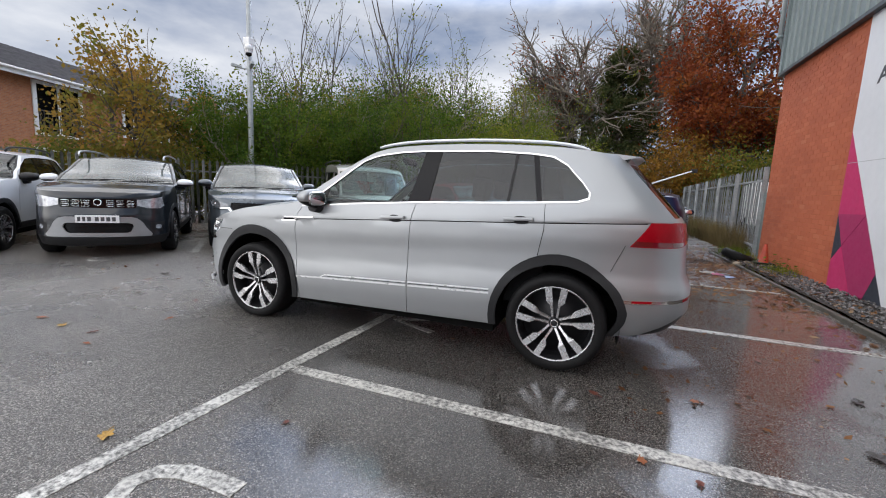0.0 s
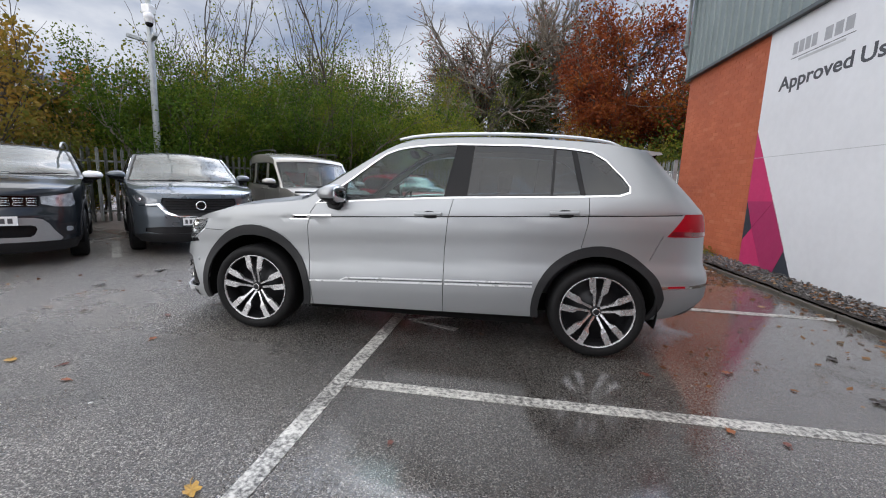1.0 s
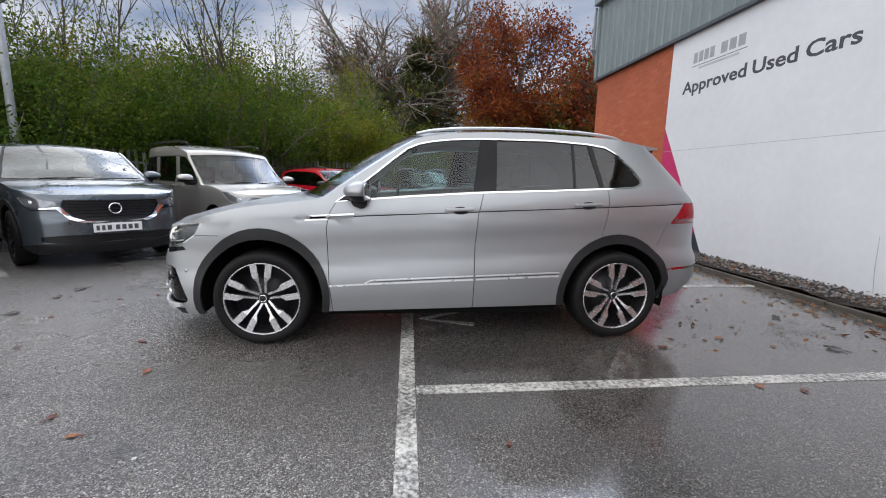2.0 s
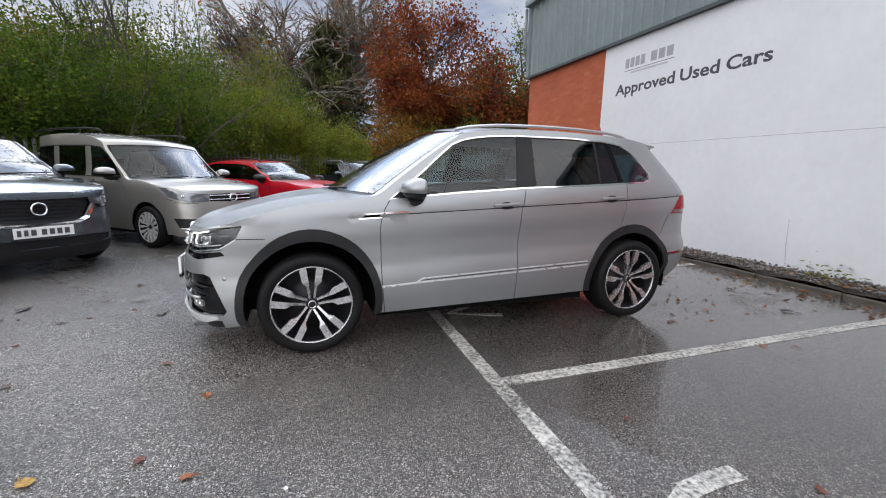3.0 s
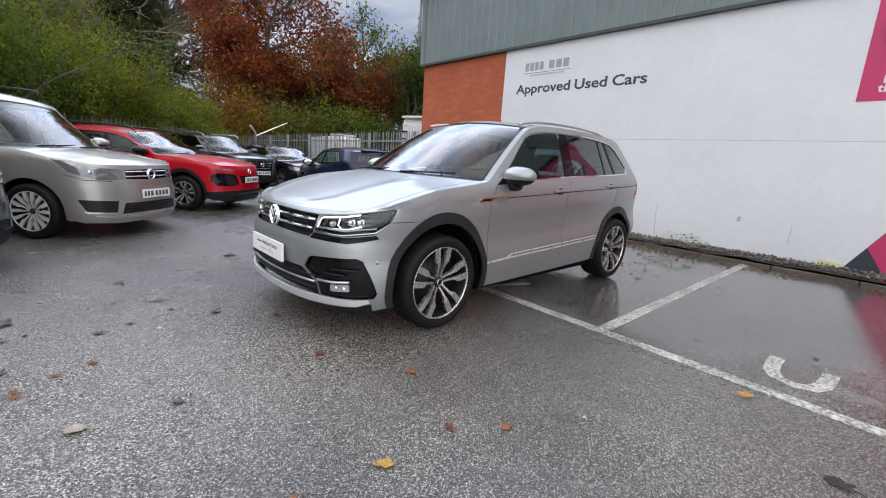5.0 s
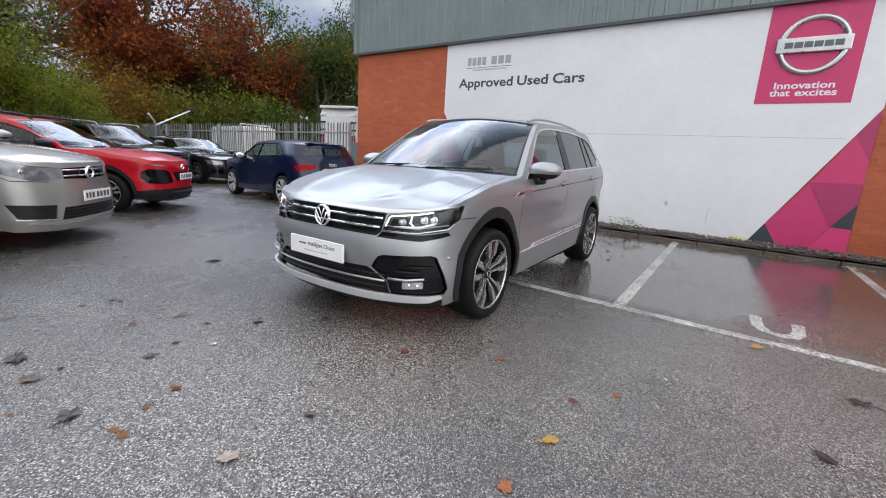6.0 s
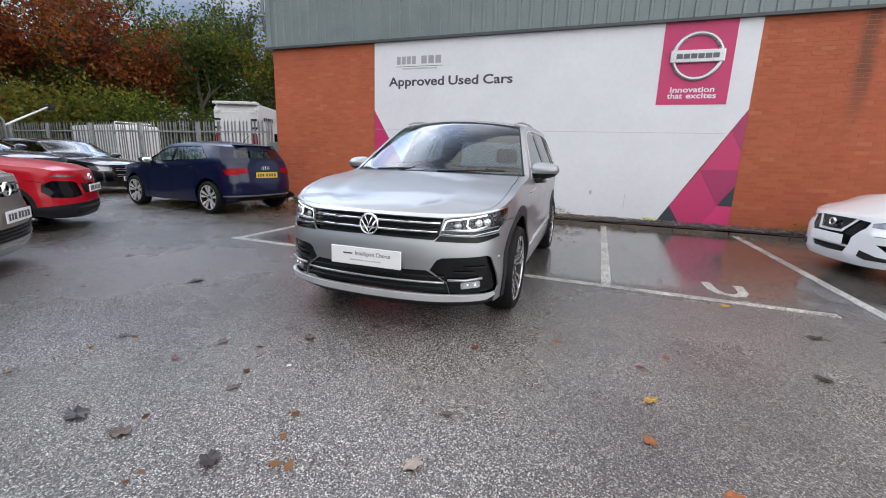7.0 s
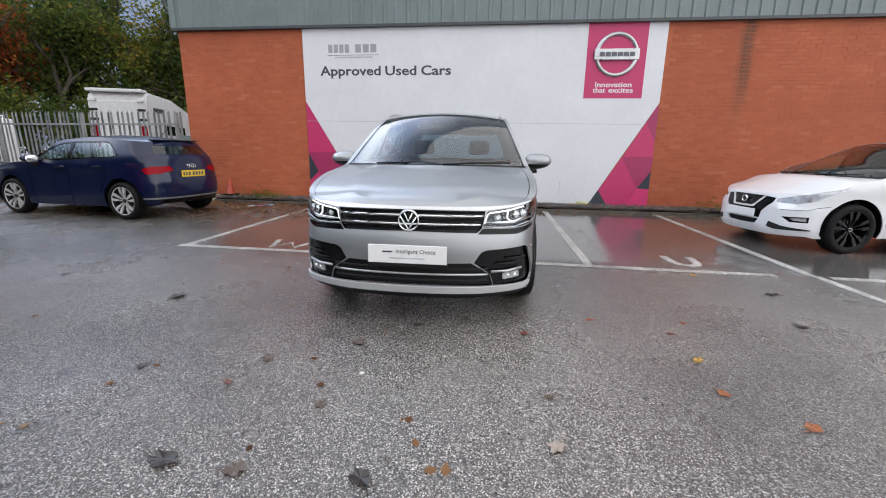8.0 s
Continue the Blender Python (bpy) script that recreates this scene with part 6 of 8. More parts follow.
# warm silver van-based people carrier
family_car(dict(L=4.41, hw=0.89, H=1.83, fa=0.88, ra=3.56, R=0.325, rim=0.235, sill=0.25, hood=0.90, cowl=(1.06, 1.06), head=(1.78, 1.565), end=(4.25, 1.76), belt=(1.06, 1.09), glass=(1.42, 3.95, 4.10), glass_top=1.575, rear_top=1.56, post_mat=WARM_P, post_w=0.075, trim=BLACK_PL, posts=[(2.34, 2.36), (3.32, 3.30)], doors=(1.32, 2.30), door_end=3.3, roofk=0.80,
                front=[("headlight", [(F, 0.40, 0.735), (F, 0.40, 0.845), (F, 0.66, 0.87), ("q", 0.40, 0.935), ("q", 0.58, 0.945), ("q", 0.42, 0.80), (F, 0.66, 0.72)], HEAD_GLASS, -0.006, ""), ("grille", [(C, 0, 0.72), (C, 0, 0.855), (F, 0.395, 0.845), (F, 0.395, 0.735)], GLOSS_BK, -0.02, "w"),
                       ("lower_grille", [(C, 0, 0.31), (C, 0, 0.44), (F, 0.46, 0.44), (F, 0.50, 0.31)], BLACK_PL, -0.02, "w"), ("fog_lamp", [(F, 0.55, 0.33), (F, 0.53, 0.47), (F, 0.80, 0.49), (F, 0.77, 0.345)], BLACK_PL, -0.015, ""),
                       ("fog_trim", [(F, 0.545, 0.318), (F, 0.545, 0.330), (F, 0.775, 0.345), (F, 0.775, 0.333)], CHROME, 0.006, ""), ("chrome_lip", [(C, 0, 0.262), (C, 0, 0.278), (F, 0.6, 0.285), ("q", 0.22, 0.30), ("q", 0.22, 0.285), (F, 0.6, 0.268)], CHROME, 0.006, "w"), ("tail_lamp", [("q", 4.28, 0.9), ("q", 4.28, 1.4), ("r", 0.7, 1.4), ("r", 0.7, 0.9)], LAMP_RED, 0.004, "")],
                bars=[(0.825, 0.39, -0.004, 0.009, CHROME), (0.765, 0.39, -0.004, 0.009, CHROME), (0.41, 0.45, 0.0, 0.006, GREY_PL), (0.375, 0.46, 0.0, 0.006, GREY_PL), (0.34, 0.47, 0.0, 0.006, GREY_PL)], lamps=((0.56, 0.80, 0.035), (0.68, 0.81, 0.035)), plate=(-0.025, 0, 0.545), badge=(0.03, 0.79, 0.07),
                handles=((2.15, 1.0), (2.5, 1.0)), mirror=(1.52, 1.03, 1.15), rails=[(2.1, 0.70, 1.76), (2.2, 0.71, 1.83), (3.0, 0.71, 1.86), (4.0, 0.70, 1.84), (4.1, 0.69, 1.77)], rail_mat=BLACK_PL, spokes=7, twin=True, rim_mat=WHEEL_S, paint=WARM_P, nose_at=(-3.92, 7.62), heading=-43.5, label="warm silver people carrier with chrome grille bars"))

# red crossover with black lamp pods
family_car(dict(L=4.16, hw=0.865, H=1.48, fa=0.86, ra=3.455, R=0.325, rim=0.215, sill=0.26, hood=0.86, cowl=(1.15, 1.02), head=(1.95, 1.40), end=(3.95, 1.38), belt=(1.0, 1.04), glass=(1.45, 3.5, 3.78), posts=[(2.3, 2.36), (3.2, 3.1)], doors=(1.36, 2.3), door_end=3.26, arches=BLACK_PL, roofk=0.74,
                front=[("headlight", [(F, 0.40, 0.51), (F, 0.385, 0.58), (F, 0.41, 0.68), (F, 0.50, 0.715), ("q", 0.26, 0.73), ("q", 0.36, 0.68), ("q", 0.37, 0.58), ("q", 0.27, 0.50), (F, 0.55, 0.485)], GLOSS_BK, 0.008, ""), ("running_light", [(F, 0.40, 0.775), (F, 0.42, 0.795), ("q", 0.22, 0.815), (F, 0.72, 0.785)], HEAD_GLASS, -0.003, ""),
                       ("plate_recess", [(C, 0, 0.53), (C, 0, 0.67), (F, 0.31, 0.67), (F, 0.30, 0.53)], GLOSS_BK, -0.012, "w"), ("front_bumper", [(C, 0, 0.1), (C, 0, 0.40), (F, 0.5, 0.40), ("q", 0.2, 0.39), ("q", 0.6, 0.36), ("q", 0.6, 0.1)], BLACK_PL, 0.006, "w"),
                       ("tail_lamp", [("q", 3.9, 0.85), ("q", 3.9, 0.97), ("r", 0.55, 0.97), ("r", 0.55, 0.85)], LAMP_RED, 0.004, "")],
                bars=[(0.33, 0.50, -0.006, 0.012, GREY_PL), (0.27, 0.52, -0.006, 0.010, GLOSS_BK)], lamps=((0.62, 0.63, 0.04),), plate=(-0.03, 0, 0.60), badge=(0.02, 0.76, 0.05), mirror=(1.55, 0.96, 1.06), mirror_mat=BLACK_PL, rails=[(1.9, 0.58, 1.41), (2.05, 0.60, 1.475), (2.7, 0.61, 1.50), (3.5, 0.60, 1.47), (3.7, 0.58, 1.39)], rail_mat=BLACK_PL,
                paint=RED_P, nose_at=(-1.95, 9.80), heading=-45.0, label="glossy red crossover car with black lamp pods and bumper"))

# dark sport utility car further along
family_car(dict(L=4.45, hw=0.90, H=1.62, fa=0.90, ra=3.57, R=0.35, rim=0.23, sill=0.27, hood=0.93, cowl=(1.2, 1.08), head=(2.0, 1.54), end=(4.1, 1.52), belt=(1.08, 1.15), glass=(1.5, 3.6, 3.95), posts=[(2.4, 2.48), (3.36, 3.25)], doors=(1.4, 2.4), door_end=3.42, arches=BLACK_PL,
                front=[("headlight", [(F, 0.50, 0.76), (F, 0.50, 0.84), ("q", 0.42, 0.90), ("q", 0.36, 0.78)], HEAD_GLASS, -0.006, ""), ("grille", [(C, 0, 0.56), (C, 0, 0.86), (F, 0.46, 0.84), (F, 0.40, 0.58)], GLOSS_BK, -0.02, "w"), ("valance", [(C, 0, 0.1), (C, 0, 0.42), (F, 0.7, 0.42), ("q", 0.5, 0.34), ("q", 0.5, 0.1)], BLACK_PL, 0.002, "w")],
                bars=[(0.80, 0.45, -0.004, 0.006, CHROME), (0.72, 0.44, -0.004, 0.006, CHROME), (0.64, 0.42, -0.004, 0.006, CHROME)], lamps=((0.6, 0.80, 0.03),), plate=(-0.025, 0, 0.5), badge=(0.02, 0.74, 0.06), mirror=(1.6, 0.99, 1.16), rail_mat=SATIN, rails=[(1.9, 0.6, 1.54), (2.1, 0.62, 1.62), (3.2, 0.62, 1.63), (3.8, 0.6, 1.55)], paint=TEAL_P, nose_at=(-0.05, 14.4), heading=-69.5, label="dark grey sport utility car parked behind the red one"))

# black hatchback
family_car(dict(L=4.31, hw=0.885, H=1.43, fa=0.85, ra=3.48, R=0.32, rim=0.215, sill=0.20, hood=0.76, cowl=(1.2, 0.93), head=(1.95, 1.33), end=(3.9, 1.33), belt=(0.92, 0.98), glass=(1.45, 3.45, 3.75), posts=[(2.3, 2.36), (3.2, 3.1)], doors=(1.36, 2.3), door_end=3.25,
                front=[("headlight", [(F, 0.46, 0.62), (F, 0.46, 0.70), ("q", 0.46, 0.74), ("q", 0.36, 0.62), (F, 0.66, 0.60)], HEAD_GLASS, -0.006, ""), ("grille", [(C, 0, 0.38), (C, 0, 0.71), (F, 0.40, 0.70), (F, 0.43, 0.60), (F, 0.34, 0.40)], GLOSS_BK, -0.02, "w"), ("corner_vent", [(F, 0.46, 0.33), (F, 0.50, 0.45), (F, 0.76, 0.45), (F, 0.76, 0.34)], GLOSS_BK, -0.015, "")],
                bars=[(z, 0.38, 0.004, 0.005, SATIN) for z in (0.46, 0.51, 0.61, 0.66)], lamps=((0.58, 0.66, 0.03),), plate=(-0.02, 0, 0.40), mirror=(1.55, 0.95, 0.98), paint=BLACK_P, nose_at=(1.80, 14.50), heading=-82.0, label="black hatchback with bright grille bars near the steel fence"))

def navy_tail_ring(car, x, y, z):
    bm = bmesh.new()
    lathe(bm, [(0.026, 0.0), (0.029, 0.006), (0.032, 0.0)], 20, pose(x, y, z, 0, 0, -90))
    part("badge_ring", bm, CHROME, car)


def navy_tail(car, hull):
    for y in (-0.066, -0.022, 0.022, 0.066):
        navy_tail_ring(car, 3.915, y, 0.90)
    bm = bmesh.new()
    box(bm, 3.52, 3.68, -0.44, 0.44, 1.322, 1.345, pose(0, 0, 0), bevel=0.008)
    part("rear_spoiler", bm, GLOSS_BK, car)
    bm = bmesh.new()
    tube(bm, [(3.30, 0, 1.40), (3.50, 0, 1.54)], 0.006, 5)
    part("aerial", bm, BLACK_PL, car)


# navy hatchback, seen from behind
family_car(dict(L=3.97, hw=0.87, H=1.42, fa=0.78, ra=3.25, R=0.315, rim=0.238, sill=0.20, hood=0.80, cowl=(1.1, 0.96), head=(1.78, 1.34), end=(3.60, 1.345), belt=(0.95, 1.04), glass=(1.34, 3.06, 3.28), posts=[(2.2, 2.25)], doors=(1.3, 2.18), door_end=3.02, lean=0.3, rear_glass=GLASS_SIDE, roofk=0.72,
                front=[("headlight", [(F, 0.46, 0.62), (F, 0.46, 0.72), ("q", 0.46, 0.76), ("q", 0.36, 0.62)], HEAD_GLASS, -0.006, ""), ("grille", [(C, 0, 0.38), (C, 0, 0.72), (F, 0.36, 0.70), (F, 0.30, 0.40)], GLOSS_BK, -0.02, "w"),
                       ("tail_lamp", [("q", 3.72, 0.765), ("q", 3.66, 0.85), ("r", 0.70, 0.895), ("r", 0.42, 0.90), ("r", 0.38, 0.825), ("r", 0.60, 0.775)], LAMP_RED, 0.005, ""), ("rear_lip", [("q", 3.5, 0.345), ("q", 3.5, 0.37), ("r", 0.5, 0.375), ("e", 0, 0.375), ("e", 0, 0.355), ("r", 0.5, 0.352)], SATIN, 0.008, "w"),
                       ("rear_diffuser", [("r", 0.62, 0.22), ("r", 0.58, 0.345), ("e", 0, 0.35), ("e", 0, 0.2)], GLOSS_BK, -0.004, "w")],
                rear_plate=(3.945, 0, 0.765), mirror=(1.5, 0.95, 0.99), handles=((2.05, 0.86), (2.85, 0.88)), rim_mat=WHEEL_S, paint=NAVY_P, nose_at=(1.05, 12.61), heading=83.5, label="navy blue hatchback parked tail outwards near the brick corner",
                more=lambda car, hull, top: navy_tail(car, hull)))


# white hatchback with black wheels
family_car(dict(L=4.0, hw=0.865, H=1.455, fa=0.82, ra=3.345, R=0.32, rim=0.235, sill=0.21, hood=0.725, cowl=(0.90, 0.965), head=(1.93, 1.40), end=(3.6, 1.37), belt=(0.97, 1.08), glass=(1.36, 3.1, 3.42), posts=[(2.12, 2.18), (2.98, 2.88)], doors=(1.22, 2.1), door_end=3.0, roofk=0.70,
                front=[("headlight", [(F, 0.46, 0.625), (F, 0.46, 0.665), ("q", 0.50, 0.815), ("q", 0.70, 0.86), ("q", 0.52, 0.755), ("q", 0.36, 0.665), (F, 0.66, 0.615)], LAMP_CLEAR, -0.008, ""),
                       ("grille_trim", [(C, 0, 0.525), (C, 0, 0.55), (F, 0.16, 0.555), (F, 0.27, 0.69), (F, 0.31, 0.69), (F, 0.19, 0.53)], CHROME, 0.004, "w"),
                       ("grille", [(C, 0, 0.395), (C, 0, 0.695), (F, 0.27, 0.695), (F, 0.44, 0.675), (F, 0.42, 0.61), (F, 0.32, 0.49), (F, 0.30, 0.395)], GLOSS_BK, -0.012, "w"),
                       ("lower_grille", [(C, 0, 0.30), (C, 0, 0.375), (F, 0.29, 0.375), (F, 0.25, 0.31)], GLOSS_BK, -0.02, "w"), ("fog_lamp", [(F, 0.67, 0.405), (F, 0.64, 0.435), ("q", 0.29, 0.445), ("q", 0.29, 0.40)], LAMP_CLEAR, -0.016, ""),
                       ("fog_surround", [(F, 0.64, 0.385), (F, 0.56, 0.45), ("q", 0.31, 0.46), ("q", 0.31, 0.385)], GLOSS_BK, -0.010, ""), ("lip_blade", [(F, 0.42, 0.30), (F, 0.44, 0.37), (F, 0.58, 0.325), ("q", 0.34, 0.30), ("q", 0.34, 0.285), (F, 0.5, 0.275)], GREY_PL, 0.006, ""),
                       ("sill_strip", [("q", 1.35, 0.33), ("q", 1.35, 0.36), ("q", 2.8, 0.36), ("q", 2.8, 0.33)], GLOSS_BK, 0.004, "")],
                plate=(-0.022, 0, 0.452), plain_plate=True, badge=(0.012, 0.63, 0.045), lamps=((0.60, 0.66, 0.026),), mirror=(1.44, 0.93, 0.95), mirror_mat=GLOSS_BK, rim_mat=GLOSS_BK, rim_back=GLOSS_BK, handles=((1.98, 0.86), (2.78, 0.92)), paint=WHITE_P, nose_at=(-0.06, -0.32), heading=99.0, label="white hatchback with black wheels parked by the brick wall"))

# ---- steel palisade fences ----
PALE_W = plain("weathered_galvanised_pale", (0.30, 0.315, 0.32), 0.55, 0.25, vary=0.28, scale=3)
PALE_D = plain("dull_galvanised_pale", (0.20, 0.205, 0.19), 0.6, 0.15, vary=0.3, scale=3)


def pale_mesh(h, mat):
    bm = bmesh.new()
    w = 0.035
    # W-section strip with a three-pointed top
    prof = [(-w, 0.0), (-0.014, -0.014), (0.0, -0.004), (0.014, -0.014), (w, 0.0)]
    lo = [bm.verts.new((x, y, 0.05)) for x, y in prof]
    hi = [bm.verts.new((x, y, h - (0.07 if abs(x) > 0.03 else (0.055 if x else 0.0)))) for x, y in prof]
    for i in range(4):
        bm.faces.new((lo[i], lo[i + 1], hi[i + 1], hi[i]))
    geo = bmesh.ops.solidify(bm, geom=bm.faces[:], thickness=0.003)
    me = bpy.data.meshes.new("pale")
    bm.to_mesh(me)
    bm.free()
    me.materials.append(mat)
    return me


def palisade(x0, y0, x1, y1, h, gap, mat, label):
    d = Vector((x1 - x0, y1 - y0, 0))
    n, a = int(d.length / gap), math.degrees(math.atan2(d.y, d.x))
    f = thing("palisade_fence", pose(x0, y0, 0, 0, 0, a), label, "fence", "steel fences")
    me = pale_mesh(h, mat)
    for k in range(n):
        ob = new("pale", me)
        ob.parent = f
        ob.matrix_local = pose(k * gap, -0.03, 0, random.uniform(-0.6, 0.6), random.uniform(-0.8, 0.8), 0)
    L = d.length
    for z in (0.3, h - 0.35):
        box_part("rail", (0, L, 0.0, 0.045, z - 0.022, z + 0.022), mat, f)
    for k in range(int(L / 2.75) + 1):
        box_part("post", (k * 2.75 - 0.03, k * 2.75 + 0.03, 0.045, 0.125, -0.2, h - 0.08), mat, f)
    return f


palisade(-17.0, 1.65, 3.0, 22.5, 1.82, 0.152, PALE_D, "weathered grey palisade fence behind the row of cars")
palisade(3.28, 10.95, 4.5, 30.0, 2.12, 0.150, PALE_W, "pale grey galvanised palisade fence beside the workshop")
cab = thing("corner_panel", pose(3.24, 10.80, 0, 0, 0, 88), "dull grey-green steel post panel beside the brick corner", "panel")
box_part("panel", (-0.16, 0.17, -0.03, 0.03, 0.02, 1.50), plain("grey_green_steel", (0.15, 0.19, 0.19), 0.5), cab, bevel=0.01)

# ---- camera mast ----
mast = thing("camera_mast", pose(-9.75, 9.62, 0), "tall grey steel mast carrying a dome and two cameras", "mast")
bm = bmesh.new()
tube(bm, [(0, 0, 0), (0, 0, 2.5), (0, 0, 9.0)], [0.085, 0.075, 0.06], 12)
finish("pole", bm, GALV, mast)
bm = bmesh.new()
lathe(bm, [(0.0, -0.20), (0.07, -0.18), (0.10, -0.10), (0.10, -0.06), (0.11, -0.05), (0.11, 0.06), (0.06, 0.09), (0.0, 0.09)], 20, pose(0.10, -0.12, 4.95, 90))
finish("dome_camera", bm, WHITE_PL, mast)
bm = bmesh.new()
ellipsoid(bm, (0.10, -0.12, 4.80), (0.085, 0.085, 0.085))
finish("dome_glass", bm, GLOSS_BK, mast)
box_part("bracket", (-0.09, 0.12, -0.13, 0.09, 5.05, 5.25), WHITE_PL, mast, bevel=0.02)
for sx in (-1, 1):
    bm = bmesh.new()
    tube(bm, [(0, 0, 4.42), (0.16 * sx, -0.10, 4.42), (0.24 * sx, -0.14, 4.47)], 0.02, 6)
    finish("arm", bm, GALV, mast)
    box_part("bullet_camera", (-0.05, 0.05, -0.14, 0.14, -0.04, 0.045), GALV, mast, m=pose(0.28 * sx, -0.20, 4.47, -10, 0, 55 * sx), bevel=0.015)

# ---- leaning post with a lamp, beyond the cars ----
arm = thing("lamp_arm", pose(3.5, 20.9, 0), "slanting white pole with a small floodlight", "lamp")
bm = bmesh.new()
tube(bm, [(-2.1, -1.7, 1.76), (0.0, 0.0, 2.56)], 0.03, 8)
finish("pole", bm, WHITE_PL, arm)
bm = bmesh.new()
tube(bm, [(-2.1, -1.7, 0.0), (-2.1, -1.7, 1.9), (-2.35, -1.85, 2.15)], 0.04, 8)
finish("post", bm, GALV, arm)
box_part("floodlight", (-0.1, 0.14, -0.09, 0.09, 2.46, 2.62), GREY_PL, arm, bevel=0.02)

# ---- camper and van behind the fence ----
CAMPER = plain("white_camper_shell", (0.66, 0.67, 0.67), 0.35, vary=0.08)
camper = thing("camper_van", pose(9.3, 18.3, 0, 0, 0, 17), "white camper van seen over the steel fence", "camper")
bm = bmesh.new()
prof = [(0.0, 0.5), (0.0, 3.05), (0.12, 3.3), (0.35, 3.38), (2.5, 3.3), (4.2, 2.9), (5.2, 2.2), (5.7, 1.4), (5.9, 0.5)]
a = [bm.verts.new((x, -1.05, z)) for x, z in prof]
b = [bm.verts.new((x, 1.05, z)) for x, z in prof]
for i in range(len(prof)):
    j = (i + 1) % len(prof)
    bm.faces.new((a[i], a[j], b[j], b[i]))
bm.faces.new(a)
bm.faces.new(b[::-1])
bmesh.ops.recalc_face_normals(bm, faces=bm.faces)
bmesh.ops.bevel(bm, geom=bm.edges[:], offset=0.06, segments=2, affect="EDGES")
finish("shell", bm, CAMPER, camper)
box_part("rear_spoiler", (-0.12, 0.35, -1.0, 1.0, 3.34, 3.46), CAMPER, camper, bevel=0.03)
for z in (2.25, 2.62, 2.98):
    for y in (-0.86, 0.86):
        box_part("lamp_cluster", (-0.05, 0.02, y - 0.14, y + 0.14, z, z + 0.09), GREY_PL if z < 2.9 else CAMPER, camper, bevel=0.01)
for y in (-0.88, 0.88):
    box_part("tail_lamp", (-0.04, 0.02, y - 0.1, y + 0.1, 1.2, 2.05), LAMP_RED, camper, bevel=0.01)
for k, x in enumerate((1.6, 2.7)):
    box_part("window", (x, x + 0.75, -1.075, -1.045, 1.75, 2.15), GLOSS_BK, camper, bevel=0.01)
for k in range(5):
    box_part("lettering_bar", (0.55 + k * 0.2, 0.69 + k * 0.2, -1.07, -1.052, 2.65, 2.82), INK, camper)
for x in (1.1, 4.9):
    for y in (-0.9, 0.9):
        bm = bmesh.new()
        lathe(bm, [(0.0, -0.1), (0.2, -0.1), (0.34, -0.1), (0.34, 0.1)], 24, pose(x, y, 0.34))
        finish("wheel", bm, RUBBER, camper)
van = thing("panel_van", pose(6.6, 20.9, 0, 0, 0, 80), "white van roof showing over the steel fence", "van")
box_part("body", (0, 4.2, -0.85, 0.85, 0.35, 2.16), CAMPER, van, bevel=0.12)
bm = bmesh.new()
tube(bm, [(0.4, -0.7, 2.14), (0.4, -0.7, 2.27), (0.4, 0.7, 2.27), (0.4, 0.7, 2.14)], 0.025, 6)
tube(bm, [(0.4, -0.7, 2.27), (3.6, -0.7, 2.27)], 0.025, 6)
finish("roof_rack", bm, WHITE_PL, van)
for x in (0.9, 3.7):
    for y in (-0.85, 0.85):
        bm = bmesh.new()
        lathe(bm, [(0.0, -0.1), (0.2, -0.1), (0.33, -0.1), (0.33, 0.1)], 24, pose(x, y, 0.33))
        finish("wheel", bm, RUBBER, van)

# ---- terrace of brick houses ----
HOUSE_BRICK = Nodes("house_brick", 0.8)
tex = HOUSE_BRICK.t.nodes.new("ShaderNodeTexBrick")
tex.inputs["Scale"].default_value = 4.4
tex.inputs["Color1"].default_value, tex.inputs["Color2"].default_value, tex.inputs["Mortar"].default_value = (0.30, 0.105, 0.042, 1), (0.42, 0.165, 0.065, 1), (0.34, 0.22, 0.15, 1)
tex.inputs["Mortar Size"].default_value = 0.018
hm = HOUSE_BRICK.t.nodes.new("ShaderNodeMapping")
hm.inputs["Rotation"].default_value = (radians(90), 0, 0)
HOUSE_BRICK.link(HOUSE_BRICK.co.outputs["Object"], hm.inputs["Vector"])
HOUSE_BRICK.link(hm.outputs["Vector"], tex.inputs["Vector"])
HOUSE_BRICK.color(tex.outputs["Color"])
HOUSE_BRICK = HOUSE_BRICK.m
TILE = plain("grey_roof_tile", (0.13, 0.12, 0.118), 0.7, vary=0.3, scale=3, grain=0.5)
UPVC = plain("white_upvc", (0.75, 0.75, 0.74), 0.35, vary=0.04)
house = thing("terraced_house", pose(-20.0, 4.6, 0, 0, 0, 106), "orange brick terrace with grey tiled roof and white windows", "house")
HL = 24.0
box_part("wall", (0, HL, 0.0, 7.0, 0, 5.15), HOUSE_BRICK, house)
bm = bmesh.new()
rows = 15
for k in range(rows):
    t0, t1 = k / rows, (k + 1) / rows
    y0, z0, y1, z1 = -0.45 + 3.95 * t0, 5.0 + 1.75 * t0, -0.45 + 3.95 * t1, 5.0 + 1.75 * t1
    box(bm, -0.3, HL + 0.3, y0, y1 + 0.04, z0, z0 + 0.03 + (z1 - z0))
tagged(finish("roof", bm, TILE, house), kind="stuff")
bm = bmesh.new()
v = [bm.verts.new(q) for q in ((-0.3, 3.5, 6.75), (HL + 0.3, 3.5, 6.75), (HL + 0.3, 7.4, 5.0), (-0.3, 7.4, 5.0))]
bm.faces.new(v)
finish("rear_roof", bm, TILE, house)
box_part("fascia", (-0.3, HL + 0.3, -0.50, -0.455, 4.86, 5.06), UPVC, house)
bm = bmesh.new()
